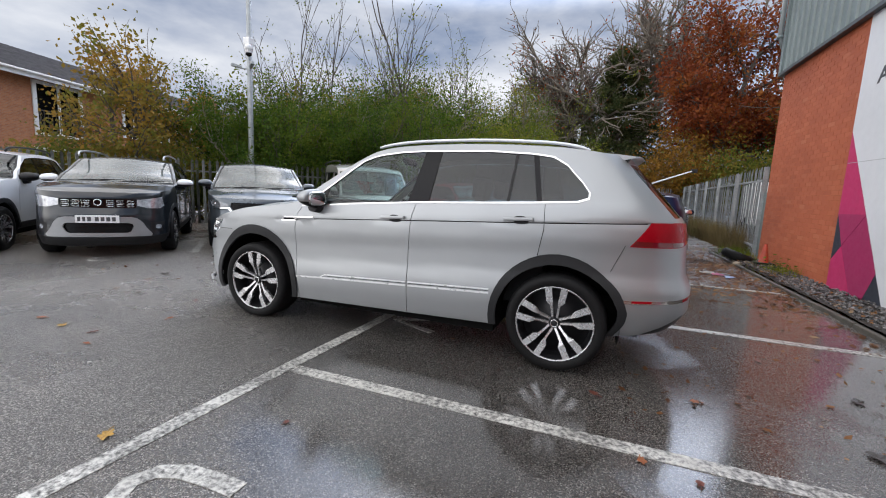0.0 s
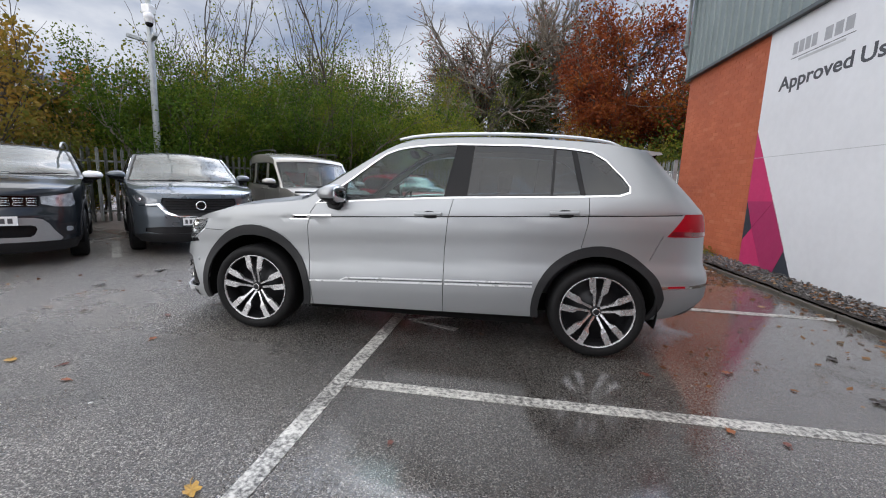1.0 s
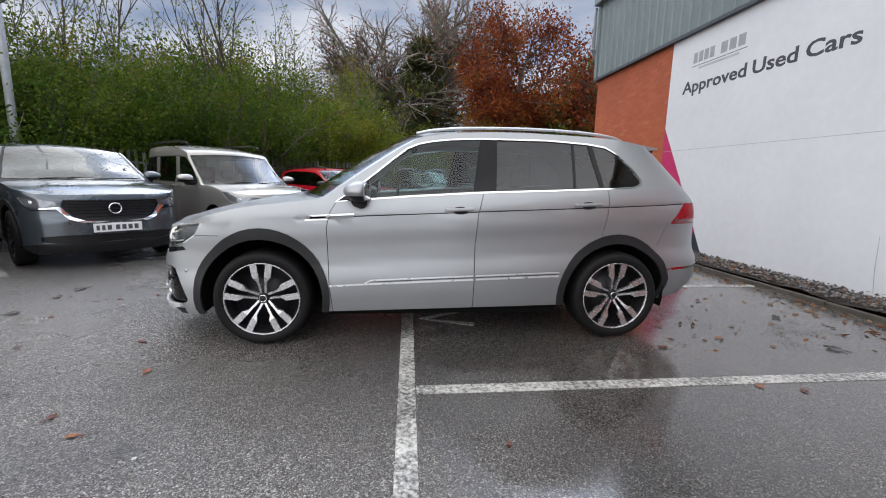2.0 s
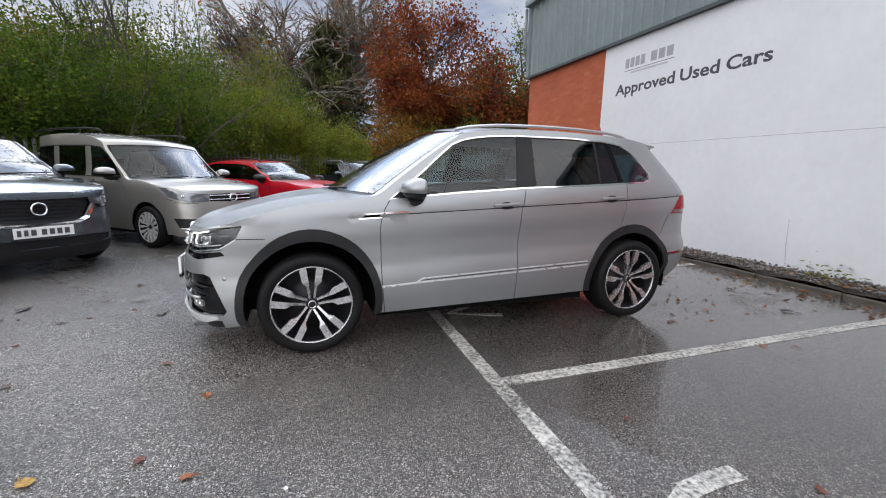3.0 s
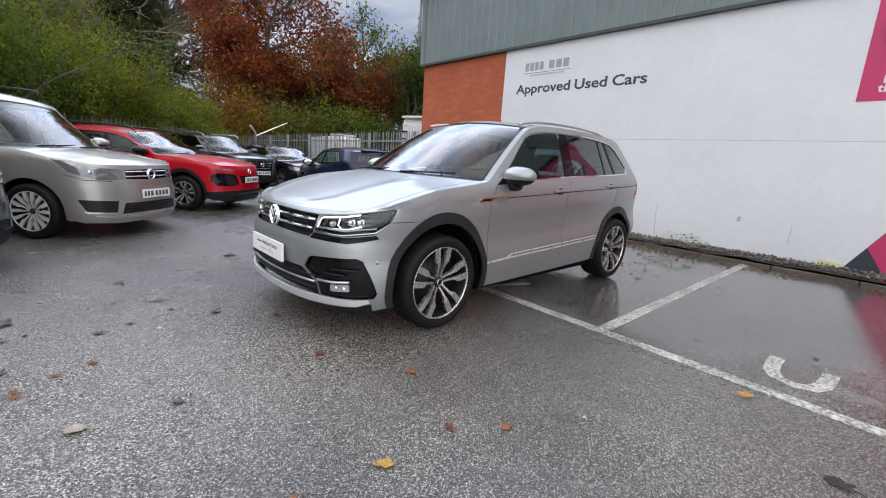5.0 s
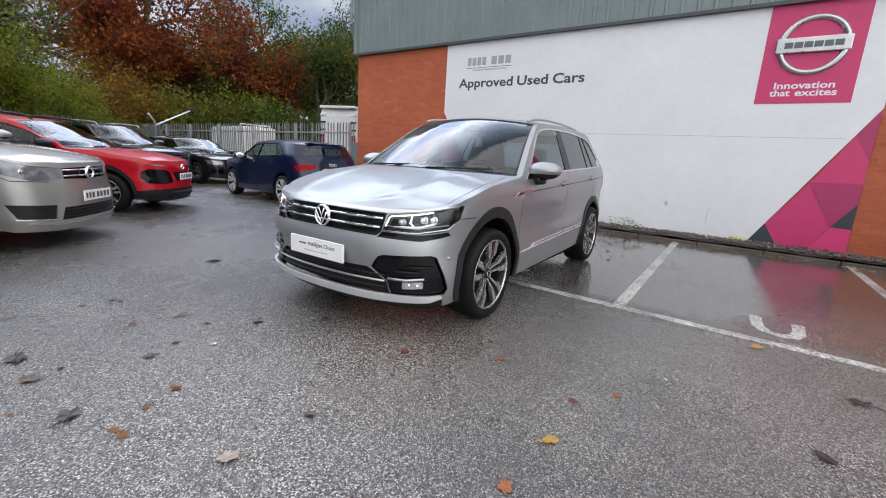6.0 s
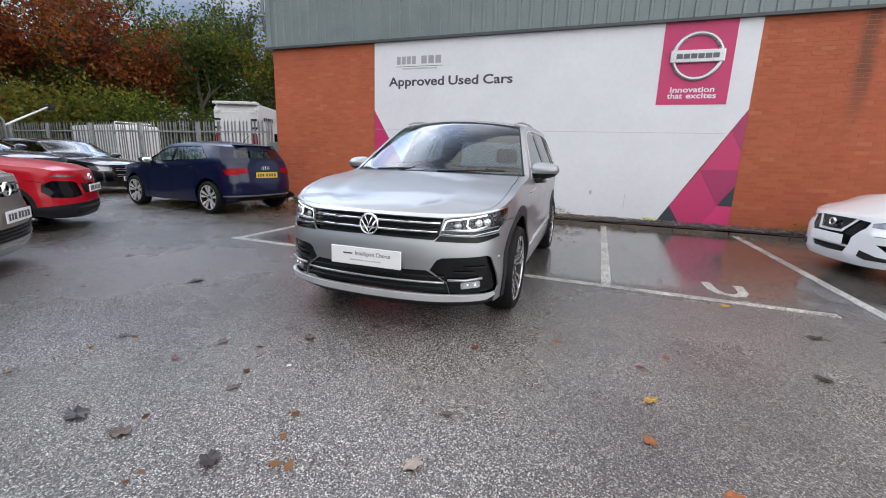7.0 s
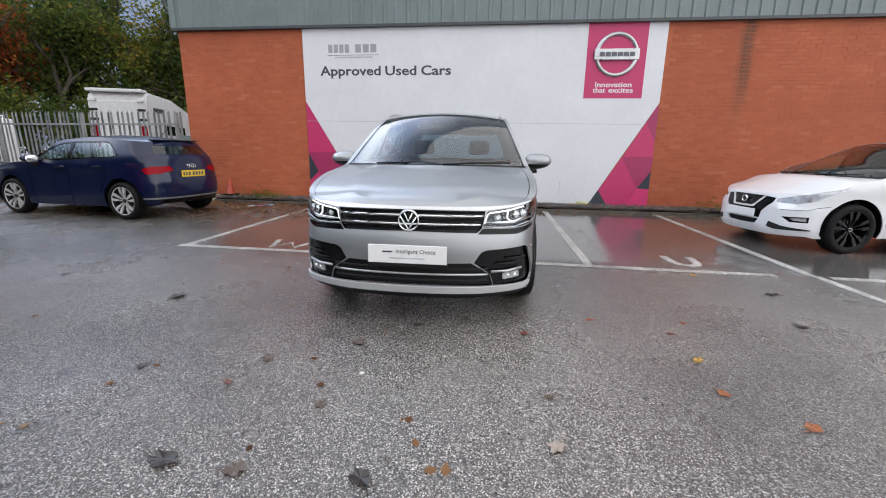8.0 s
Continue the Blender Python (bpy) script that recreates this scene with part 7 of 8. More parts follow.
tube(bm, [(-0.3, -0.56, 5.05), (HL + 0.3, -0.56, 5.05)], 0.055, 8)
finish("gutter", bm, UPVC, house)


def house_window(x, z, w, h, bars=False):
    f = box_part("window", (x, x + w, -0.02, 0.04, z, z + h), GLOSS_BK, house)
    for dims in ((x - 0.15, x, -0.06, -0.005, z - 0.13, z + h + 0.13), (x + w, x + w + 0.15, -0.06, -0.005, z - 0.13, z + h + 0.13), (x, x + w, -0.06, -0.005, z + h, z + h + 0.13), (x, x + w, -0.06, -0.005, z - 0.13, z), (x + w * 0.5 - 0.05, x + w * 0.5 + 0.05, -0.055, -0.021, z, z + h)):
        box_part("window_frame", dims, UPVC, f)
    if bars:
        for k in range(12):
            box_part("balcony_bar", (x + w * k / 11 - 0.01, x + w * k / 11 + 0.01, -0.14, -0.12, z, z + 0.85), INK, f)
        box_part("balcony_rail", (x, x + w, -0.15, -0.11, z + 0.85, z + 0.89), INK, f)


for x, b in ((2.2, False), (5.98, True), (10.2, False), (12.6, False), (15.1, False), (18.2, False), (21.0, False)):
    house_window(x, 2.88 if b else 3.3, 1.80 if b else 1.1, 1.90 if b else 1.35, b)
for x in (2.2, 5.9, 10.2, 12.6, 15.1, 18.2):
    house_window(x, 0.75, 1.6 if 5 < x < 6 else 1.2, 1.4)
for x in (14.2, 21.5):
    bm = bmesh.new()
    box(bm, x, x + 0.9, 3.0, 3.7, 6.2, 7.25)
    box(bm, x - 0.06, x + 0.96, 2.94, 3.76, 7.25, 7.37)
    ch = finish("chimney", bm, HOUSE_BRICK, house)
    for k in (0.25, 0.65):
        bm = bmesh.new()
        tube(bm, [(x + k, 3.35, 7.35), (x + k, 3.35, 7.65)], [0.11, 0.09], 10)
        finish("chimney_pot", bm, HOUSE_BRICK, ch)
bm = bmesh.new()
tube(bm, [(15.4, 3.4, 6.6), (15.4, 3.4, 9.4)], 0.025, 5)
tube(bm, [(15.0, 3.4, 9.2), (15.8, 3.4, 9.2)], 0.015, 4)
finish("tv_aerial", bm, GALV, house)

# ---- trees ----
def leaf_mat(name, *tones, boughs=1.3):
    m = bpy.data.materials.new(name)
    m.use_nodes = True
    t = m.node_tree
    b = t.nodes["Principled BSDF"]
    b.inputs["Roughness"].default_value, b.inputs["Specular IOR Level"].default_value = 0.6, 0.12
    geo, r = t.nodes.new("ShaderNodeNewGeometry"), t.nodes.new("ShaderNodeValToRGB")
    e = r.color_ramp.elements
    while len(e) < len(tones):
        e.new(0.5)
    for k, c in enumerate(tones):
        e[k].position, e[k].color = k / max(1, len(tones) - 1), (*c, 1)
    co, no, st, mx = (t.nodes.new(k) for k in ("ShaderNodeTexCoord", "ShaderNodeTexNoise", "ShaderNodeMapRange", "ShaderNodeMath"))
    no.inputs["Scale"].default_value, no.inputs["Detail"].default_value = boughs, 2.0
    st.inputs["From Min"].default_value, st.inputs["From Max"].default_value = 0.36, 0.64
    st.inputs["To Max"].default_value = 0.62
    mx.operation = "MULTIPLY_ADD"
    mx.inputs[1].default_value = 0.38
    t.links.new(co.outputs["Object"], no.inputs["Vector"])
    t.links.new(no.outputs["Fac"], st.inputs["Value"])
    t.links.new(geo.outputs["Random Per Island"], mx.inputs[0])
    t.links.new(st.outputs[0], mx.inputs[2])
    t.links.new(mx.outputs[0], r.inputs["Fac"])
    t.links.new(r.outputs["Color"], b.inputs["Base Color"])
    tr, mix = t.nodes.new("ShaderNodeBsdfTranslucent"), t.nodes.new("ShaderNodeMixShader")
    t.links.new(r.outputs["Color"], tr.inputs["Color"])
    mix.inputs[0].default_value = 0.45
    out = t.nodes["Material Output"]
    t.links.new(b.outputs[0], mix.inputs[1])
    t.links.new(tr.outputs[0], mix.inputs[2])
    t.links.new(mix.outputs[0], out.inputs["Surface"])
    return m


BARK = plain("grey_brown_bark", (0.075, 0.062, 0.05), 0.9, vary=0.3, scale=7, grain=0.8)
BARK_P = plain("pale_bark", (0.17, 0.145, 0.115), 0.85, vary=0.3, scale=7, grain=0.6)
GREEN = leaf_mat("green_leaves", (0.022, 0.050, 0.008), (0.050, 0.098, 0.011), (0.095, 0.142, 0.016), (0.165, 0.178, 0.025))
OLIVE = leaf_mat("olive_leaves", (0.045, 0.07, 0.018), (0.10, 0.13, 0.022), (0.19, 0.17, 0.03), (0.24, 0.13, 0.03))
LIME = leaf_mat("yellow_green_leaves", (0.05, 0.09, 0.012), (0.11, 0.145, 0.016), (0.19, 0.205, 0.024), (0.26, 0.23, 0.035))
AMBER = leaf_mat("amber_leaves", (0.11, 0.12, 0.022), (0.15, 0.075, 0.016), (0.26, 0.13, 0.02), (0.33, 0.18, 0.03))
COPPER = leaf_mat("copper_leaves", (0.075, 0.018, 0.010), (0.16, 0.036, 0.014), (0.24, 0.062, 0.018), (0.30, 0.12, 0.025), boughs=0.45)
FIR = leaf_mat("dark_fir_needles", (0.026, 0.040, 0.016), (0.062, 0.078, 0.028), (0.12, 0.11, 0.045))
DEEP = leaf_mat("deep_green_leaves", (0.022, 0.042, 0.012), (0.045, 0.075, 0.016), (0.085, 0.11, 0.022), (0.15, 0.15, 0.03))


class Wood:
    """Collects tapered limbs into one mesh."""

    def __init__(self):
        self.v, self.f, self.tips, self.least = [], [], [], 0.0

    def limb(self, pts, r0, r1, sides):
        base = len(self.v)
        n = len(pts)
        for i, p in enumerate(pts):
            d = (pts[min(i + 1, n - 1)] - pts[max(i - 1, 0)]).normalized()
            a = d.orthogonal().normalized()
            b = d.cross(a)
            r = max(self.least, r0 + (r1 - r0) * i / (n - 1))
            for k in range(sides):
                w = math.tau * k / sides
                self.v.append(p + r * (math.cos(w) * a + math.sin(w) * b))
        for i in range(n - 1):
            for k in range(sides):
                j = (k + 1) % sides
                self.f.append((base + i * sides + k, base + i * sides + j, base + (i + 1) * sides + j, base + (i + 1) * sides + k))

    def grow(self, p, d, length, r, depth, rng, o):
        n = 5 if depth > 1 else 3
        pts = [p.copy()]
        q, e = p.copy(), d.normalized()
        for _ in range(n):
            e = (e + Vector((rng.gauss(0, 1), rng.gauss(0, 1), rng.gauss(0, 0.6))) * o["wobble"] + Vector((0, 0, o["lift"]))).normalized()
            q = q + e * (length / n)
            pts.append(q.copy())
        self.limb(pts, r, r * (0.55 if depth else 0.3), 7 if depth > 3 else (5 if depth > 1 else 3))
        if depth <= o["leaf_from"]:
            self.tips += pts[1:]
        if depth == 0:
            return
        kids = o["kids"][min(depth, len(o["kids"]) - 1)]
        for k in range(kids):
            t = rng.uniform(0.35, 1.0) if k else 1.0
            s = pts[min(n, int(t * n))]
            side = e.orthogonal().normalized()
            side.rotate(Matrix.Rotation(rng.uniform(0, math.tau), 3, e))
            ang = radians(rng.uniform(*o["angle"])) * (0.5 if k == 0 else 1)
            self.grow(s, e * math.cos(ang) + side * math.sin(ang), length * rng.uniform(*o["ratio"]), r * 0.6, depth - 1, rng, o)


def leaves(points, count, size, spread, rng, mat, parent, name="crown", droop=0.0, clump=1.0):
    """Many small pointed leaves round the given points, in one mesh."""
    if not len(points):
        return
    P = np.array([tuple(p) for p in points])
    # twigs carry leaves unevenly: some are thick with them, some nearly bare
    load = rng.gamma(0.55, size=len(P)) + 0.03
    c = P[rng.choice(len(P), count, p=load / load.sum())] + rng.normal(size=(count, 3)) * spread * np.array((1, 1, 0.8))
    c[:, 2] = np.maximum(c[:, 2], 0.08)
    a = rng.normal(size=(count, 3))
    a[:, 2] -= droop
    a /= np.linalg.norm(a, axis=1)[:, None]
    b = np.cross(a, rng.normal(size=(count, 3)))
    b /= np.linalg.norm(b, axis=1)[:, None]
    s = size * rng.uniform(0.6, 1.35, (count, 1))
    v = np.empty((count, 4, 3))
    v[:, 0], v[:, 1], v[:, 2], v[:, 3] = c - a * s * 0.5, c + b * s * 0.30, c + a * s * 0.5, c - b * s * 0.30
    me = bpy.data.meshes.new(name)
    me.vertices.add(count * 4)
    me.vertices.foreach_set("co", v.ravel())
    me.loops.add(count * 4)
    me.loops.foreach_set("vertex_index", np.arange(count * 4))
    me.polygons.add(count)
    me.polygons.foreach_set("loop_start", np.arange(count) * 4)
    me.polygons.foreach_set("loop_total", np.full(count, 4))
    me.update()
    me.validate()
    me.materials.append(mat)
    ob = new(name, me)
    ob.parent = parent
    return tagged(ob, kind="stuff")


OPT = dict(wobble=0.16, lift=0.05, leaf_from=1, kids=(0, 3, 3, 4, 4, 4), angle=(22, 55), ratio=(0.58, 0.78))


def tree(x, y, h, seed, mat, label, count=9000, leaf=0.10, spread=0.25, depth=4, bark=None, stems=1, trunk=0.35, kind="tree", squash=1.0, thick=0.020, least=0.0, **over):
    o = {**OPT, **over}
    rng, nrng = random.Random(seed), np.random.default_rng(seed)
    w = Wood()
    w.least = least
    for k in range(stems):
        lean = Vector((rng.gauss(0, 0.22), rng.gauss(0, 0.22), 1)) if stems > 1 else Vector((rng.gauss(0, 0.04), rng.gauss(0, 0.04), 1))
        base = Vector((rng.gauss(0, 0.3), rng.gauss(0, 0.3), -0.05)) if stems > 1 else Vector((0, 0, -0.05))
        w.grow(base, lean, h * trunk * rng.uniform(0.85, 1.1), h * thick / math.sqrt(stems), depth, rng, o)
    top = max(p.z for p in w.v)
    k = h / top
    w.v = [Vector((p.x * k * squash, p.y * k * squash, p.z * k)) for p in w.v]
    tips = [Vector((p.x * k * squash, p.y * k * squash, p.z * k)) for p in w.tips]
    t = thing(kind, pose(x, y, 0, 0, 0, rng.uniform(0, 360)), label, kind)
    me = bpy.data.meshes.new("trunk")
    me.from_pydata([tuple(p) for p in w.v], [], w.f)
    me.polygons.foreach_set("use_smooth", [True] * len(me.polygons))
    me.materials.append(bark or BARK)
    new("trunk", me).parent = t
    if count:
        leaves(tips, count, leaf, spread, nrng, mat, t)
    return t


# hedge of young trees behind the row of cars
rngh = random.Random(4)
DX, DY = 0.6902, 0.7236
for k in range(21):
    s = -6.2 + k * 1.12
    for row in range(2):
        back = 1.0 + row * 1.9 + rngh.uniform(-0.3, 0.5)
        ss = s + rngh.uniform(-0.3, 0.3) + row * 0.5
        x, y = -10.2 + DX * ss - DY * back, 8.75 + DY * ss + DX * back
        h = (4.3 if row == 0 else 5.3) + rngh.uniform(-0.6, 0.7)
        mat, tone = (GREEN, "dense green") if 1 < k < 13 else ((OLIVE, "olive and brown") if k <= 1 else (LIME, "yellow-green"))
        if k in (4, 8, 11) and row:
            mat, tone = OLIVE, "olive and brown"
        if k >= 13:
            h *= 1.0 - 0.055 * (k - 13)
        if k < 2 or (k < 6 and row):
            continue
        if k < 6:
            h, mat, tone = 1.9 + 0.3 * (k % 2), OLIVE, "low olive and brown"
        tree(x, y, h, 100 + k * 2 + row, mat, f"{tone} shrubby tree with thin stems behind the fence", 15000, 0.075, 0.20, 3, BARK_P if k % 3 == 0 else BARK, 5, 0.42, "shrub_tree", leaf_from=2, kids=(0, 3, 3, 4), angle=(15, 45), ratio=(0.5, 0.75), lift=0.10)

# taller airy trees behind the hedge
for k in range(9):
    s = 2.6 + k * 1.35
    back = 4.4 + (k % 3) * 0.7
    tall = (5.2 if k < 3 else 6.4) + 0.7 * ((k * 7) % 3)
    x, y = -10.2 + DX * s - DY * back, 8.75 + DY * s + DX * back
    tree(x, y, tall, 300 + k, (GREEN, OLIVE, GREEN)[k % 3], "airy tree with thin limbs and mixed green leaves", 7000, 0.10, 0.30, 4, BARK_P, 3, 0.36, leaf_from=1, kids=(0, 3, 3, 4, 4), angle=(14, 40), ratio=(0.5, 0.75), lift=0.08, thick=0.014)

TAWNY = leaf_mat("tawny_olive_leaves", (0.12, 0.15, 0.028), (0.19, 0.155, 0.030), (0.28, 0.17, 0.032), (0.36, 0.20, 0.04), boughs=0.8)
# tawny young tree and low shrubs by the terrace
tree(-12.9, 8.3, 5.3, 11, TAWNY, "young tree with amber and olive leaves by the fence", 7000, 0.115, 0.20, 4, BARK, 2, 0.34, leaf_from=1, squash=0.75)
tree(-12.0, 9.0, 3.6, 12, TAWNY, "young tree with amber and olive leaves by the fence", 5500, 0.10, 0.28, 3, BARK, 3, 0.36, leaf_from=2)
tree(-13.4, 8.0, 2.6, 13, AMBER, "low shrub with russet leaves by the fence", 1800, 0.13, 0.35, 3, BARK, 4, 0.4, "shrub", leaf_from=2)
tree(-12.6, 11.2, 4.6, 14, OLIVE, "olive shrubby tree near the mast", 3200, 0.13, 0.33, 3, BARK, 4, 0.4, leaf_from=2)
# slender bare trees above the hedge
for x, y, h, sd, n in ((-10.9, 14.6, 9.6, 21, 300), (-9.3, 15.8, 8.6, 22, 260), (-8.0, 16.6, 10.4, 23, 420), (-6.2, 17.9, 8.6, 24, 900), (-5.0, 18.9, 8.0, 25, 900), (-3.4, 20.1, 7.0, 26, 500), (-2.0, 21.4, 6.0, 27, 350), (-12.4, 13.2, 7.4, 28, 250)):
    tree(x, y, h, sd, LIME, "slender nearly leafless tree with upright twigs", n, 0.09, 0.14, 4, BARK, 2, 0.42, leaf_from=1, kids=(0, 2, 3, 3, 3), angle=(12, 36), ratio=(0.45, 0.75), lift=0.06, wobble=0.07, squash=1.0, thick=0.0085, least=0.007)
# tall bare tree, fir, copper beech and the wood behind
tree(0.4, 54.0, 24.5, 31, COPPER, "large nearly bare tree with a fine-branched crown", 3200, 0.24, 0.4, 6, BARK_P, 1, 0.24, leaf_from=1, kids=(0, 3, 4, 4, 4, 4, 4), angle=(24, 56), squash=1.25, thick=0.018, lift=0.03, least=0.015)
tree(-4.6, 52.0, 18.0, 32, COPPER, "large nearly bare tree with a fine-branched crown", 2200, 0.24, 0.4, 6, BARK, 1, 0.24, leaf_from=1, kids=(0, 3, 4, 4, 4, 4, 4), angle=(24, 56), squash=1.25, thick=0.018, lift=0.03, least=0.015)
tree(9.3, 36.0, 16.8, 33, COPPER, "tall copper beech in red-brown autumn leaf", 26000, 0.25, 0.55, 5, BARK, 1, 0.30, leaf_from=2, angle=(24, 55))
tree(12.2, 38.0, 12.0, 34, COPPER, "copper beech in red-brown autumn leaf", 14000, 0.25, 0.6, 5, BARK, 1, 0.30, leaf_from=2)
for x, y, h, sd, mat, tone, n in ((2.6, 31, 4.2, 41, AMBER, "amber", 5000), (4.6, 30, 5.0, 42, AMBER, "amber", 6000), (6.6, 29.5, 4.6, 43, OLIVE, "olive", 5500), (8.6, 30.5, 5.4, 44, OLIVE, "olive", 6500), (10.6, 29.0, 5.2, 45, LIME, "yellow-green", 5500), (0.6, 33, 4.0, 46, AMBER, "amber", 4500), (12.6, 30, 5.0, 47, DEEP, "deep green", 5500), (5.5, 34, 7.0, 48, AMBER, "amber", 7000), (-1.4, 30, 4.0, 49, OLIVE, "olive", 4500)):
    tree(x, y, h, sd, mat, f"{tone} undergrowth bush at the edge of the wood", n, 0.20, 0.42, 3, BARK, 5, 0.4, "bush", leaf_from=2)
for x, y, h, sd, mat, tone, n in ((16.8, 41, 17.5, 51, GREEN, "green and yellow", 26000), (21, 36, 13.5, 52, OLIVE, "olive and yellow", 13000), (16.5, 29, 12.0, 53, DEEP, "deep green and yellow", 15000), (20.5, 26, 12.5, 54, OLIVE, "olive and yellow", 15000), (25, 22.5, 12.0, 55, DEEP, "deep green", 13000), (14.5, 34, 10.0, 56, DEEP, "deep green", 12000), (28.5, 30, 15.0, 57, DEEP, "deep green", 13000), (13.0, 45, 12.0, 58, DEEP, "deep green", 10000)):
    tree(x, y, h, sd, mat, f"tall {tone} tree of the wood behind the yard", n, 0.24, 0.5, 5, BARK, 1, 0.30, leaf_from=2)
for k, (x, y) in enumerate(((14, 24.5), (17, 22.5), (19.5, 20), (22, 17.5), (11.5, 27))):
    tree(x, y, 3.6 + 0.5 * (k % 3), 70 + k, DEEP, "deep green bush below the wood's edge", 5500, 0.20, 0.45, 3, BARK, 5, 0.4, "bush", leaf_from=2)


def fir(x, y, h, r, seed, label):
    rng, nrng = random.Random(seed), np.random.default_rng(seed)
    w = Wood()
    w.limb([Vector((0, 0, 0)), Vector((0, 0, h * 0.5)), Vector((0, 0, h))], h * 0.018, 0.03, 7)
    for k in range(230):
        t = rng.uniform(0.05, 0.99)
        a = rng.uniform(0, math.tau)
        reach = r * (1 - t) ** 0.62 * rng.uniform(0.7, 1.08) + 0.25
        p0 = Vector((0, 0, h * t))
        p1 = p0 + Vector((math.cos(a), math.sin(a), 0.25)) * reach * 0.5
        p2 = p0 + Vector((math.cos(a), math.sin(a), 0.10)) * reach
        w.limb([p0, p1, p2], 0.05, 0.015, 3)
        for m in range(7):
            w.tips.append(p0.lerp(p2, 0.25 + 0.75 * m / 6) + Vector((0, 0, 0.05)))
    t = thing("fir_tree", pose(x, y, 0), label, "tree")
    me = bpy.data.meshes.new("trunk")
    me.from_pydata([tuple(p) for p in w.v], [], w.f)
    me.materials.append(BARK)
    new("trunk", me).parent = t
    leaves(w.tips, 30000, 0.26, 0.26, nrng, FIR, t, droop=0.5)


fir(0.7, 46.0, 15.4, 5.9, 5, "dark evergreen tree with a broad cone")
fir(-4.6, 48.0, 8.8, 2.6, 6, "small dark evergreen tree")

# ---- fallen leaves, litter and the odds and ends by the corner ----
LEAF_TONES = {"p": plain("pale_dead_leaf", (0.30, 0.245, 0.20), 0.5, vary=0.2, scale=20), "o": plain("orange_dead_leaf", (0.27, 0.085, 0.025), 0.45, vary=0.25, scale=20), "y": plain("yellow_dead_leaf", (0.38, 0.22, 0.04), 0.45, vary=0.25, scale=20),
              "w": plain("white_scrap", (0.72, 0.71, 0.68), 0.5), "r": plain("russet_dead_leaf", (0.13, 0.036, 0.022), 0.45, vary=0.25, scale=20), "d": plain("dark_wet_leaf", (0.028, 0.022, 0.019), 0.4, vary=0.3, scale=20), "b": plain("brown_dead_leaf", (0.085, 0.06, 0.045), 0.45, vary=0.25, scale=20)}
LEAF_WORDS = {"p": "pale wet", "o": "orange", "y": "yellow", "w": "small white", "r": "russet", "d": "dark sodden", "b": "brown"}
LYING = [(-4.95, 2.94, "p", 0.11), (-4.66, 1.76, "o", 0.11), (-4.42, 2.02, "o", 0.09), (-4.05, 1.98, "y", 0.1), (-4.49, 3.93, "w", 0.06), (-4.68, 4.60, "r", 0.07), (-4.59, 5.18, "d", 0.08), (-5.24, 4.50, "d", 0.16), (-5.23, 3.70, "d", 0.13), (-5.25, 4.19, "b", 0.12), (-3.40, 0.98, "d", 0.12), (-4.80, 4.04, "b", 0.08)]
LYING += [(-4.58, 2.93, "b", 0.08), (-4.12, 4.07, "b", 0.12), (-3.79, 3.74, "d", 0.1), (-3.68, 2.00, "r", 0.07), (-4.40, 4.53, "b", 0.1), (-2.65, 0.74, "d", 0.14), (-3.51, 5.82, "d", 0.18), (-3.13, 7.31, "d", 0.12), (-3.47, 1.83, "o", 0.07), (-3.51, 2.50, "o", 0.08), (-3.82, 3.00, "r", 0.08), (-2.12, 1.17, "y", 0.11)]
LYING += [(-3.09, 1.64, "w", 0.04), (-1.05, 0.97, "r", 0.06), (-3.63, 3.41, "b", 0.09), (0.28, 2.06, "o", 0.07), (0.64, 2.85, "o", 0.07), (0.05, 2.69, "r", 0.09), (1.64, 3.32, "d", 0.12), (0.51, 1.99, "r", 0.06), (1.26, 3.87, "r", 0.08), (-1.44, 1.62, "r", 0.05), (1.40, 2.59, "d", 0.14)]


def fallen_leaf(x, y, tone, size, seed):
    """A lobed, slightly curled leaf with its stalk."""
    rng = random.Random(seed)
    bm = bmesh.new()
    c = bm.verts.new((0, 0, 0.006))
    rim = []
    n = 15
    for k in range(n):
        a = math.tau * k / n
        r = size * 0.5 * (0.62 + 0.38 * abs(math.cos(2.5 * a + 0.3)) + rng.uniform(-0.08, 0.08)) * (1.0 if tone != "w" else 0.8)
        rim.append(bm.verts.new((r * math.cos(a), r * math.sin(a) * 0.78, 0.005 + 0.012 * rng.random() * size / 0.1)))
    for k in range(n):
        bm.faces.new((c, rim[k], rim[(k + 1) % n]))
    if tone != "w":
        tube(bm, [(-size * 0.3, 0, 0.006), (-size * 0.6, size * 0.05, 0.008), (-size * 0.85, size * 0.16, 0.006)], 0.0025, 4)
    ob = finish("fallen_leaf" if tone != "w" else "paper_scrap", bm, LEAF_TONES[tone])
    ob.matrix_world = pose(x, y, 0.001, 0, 0, rng.uniform(0, 360))
    return tagged(ob, f"{LEAF_WORDS[tone]} {'fallen leaf' if tone != 'w' else 'scrap of paper'} lying on the wet asphalt", "leaf" if tone != "w" else "litter", "fallen leaves" if tone != "w" else "")


for i, (x, y, tone, size) in enumerate(LYING):
    fallen_leaf(x, y, tone, size * 0.84, 900 + i)

# drifts of leaves along the kerb and by the fence
nl = np.random.default_rng(8)


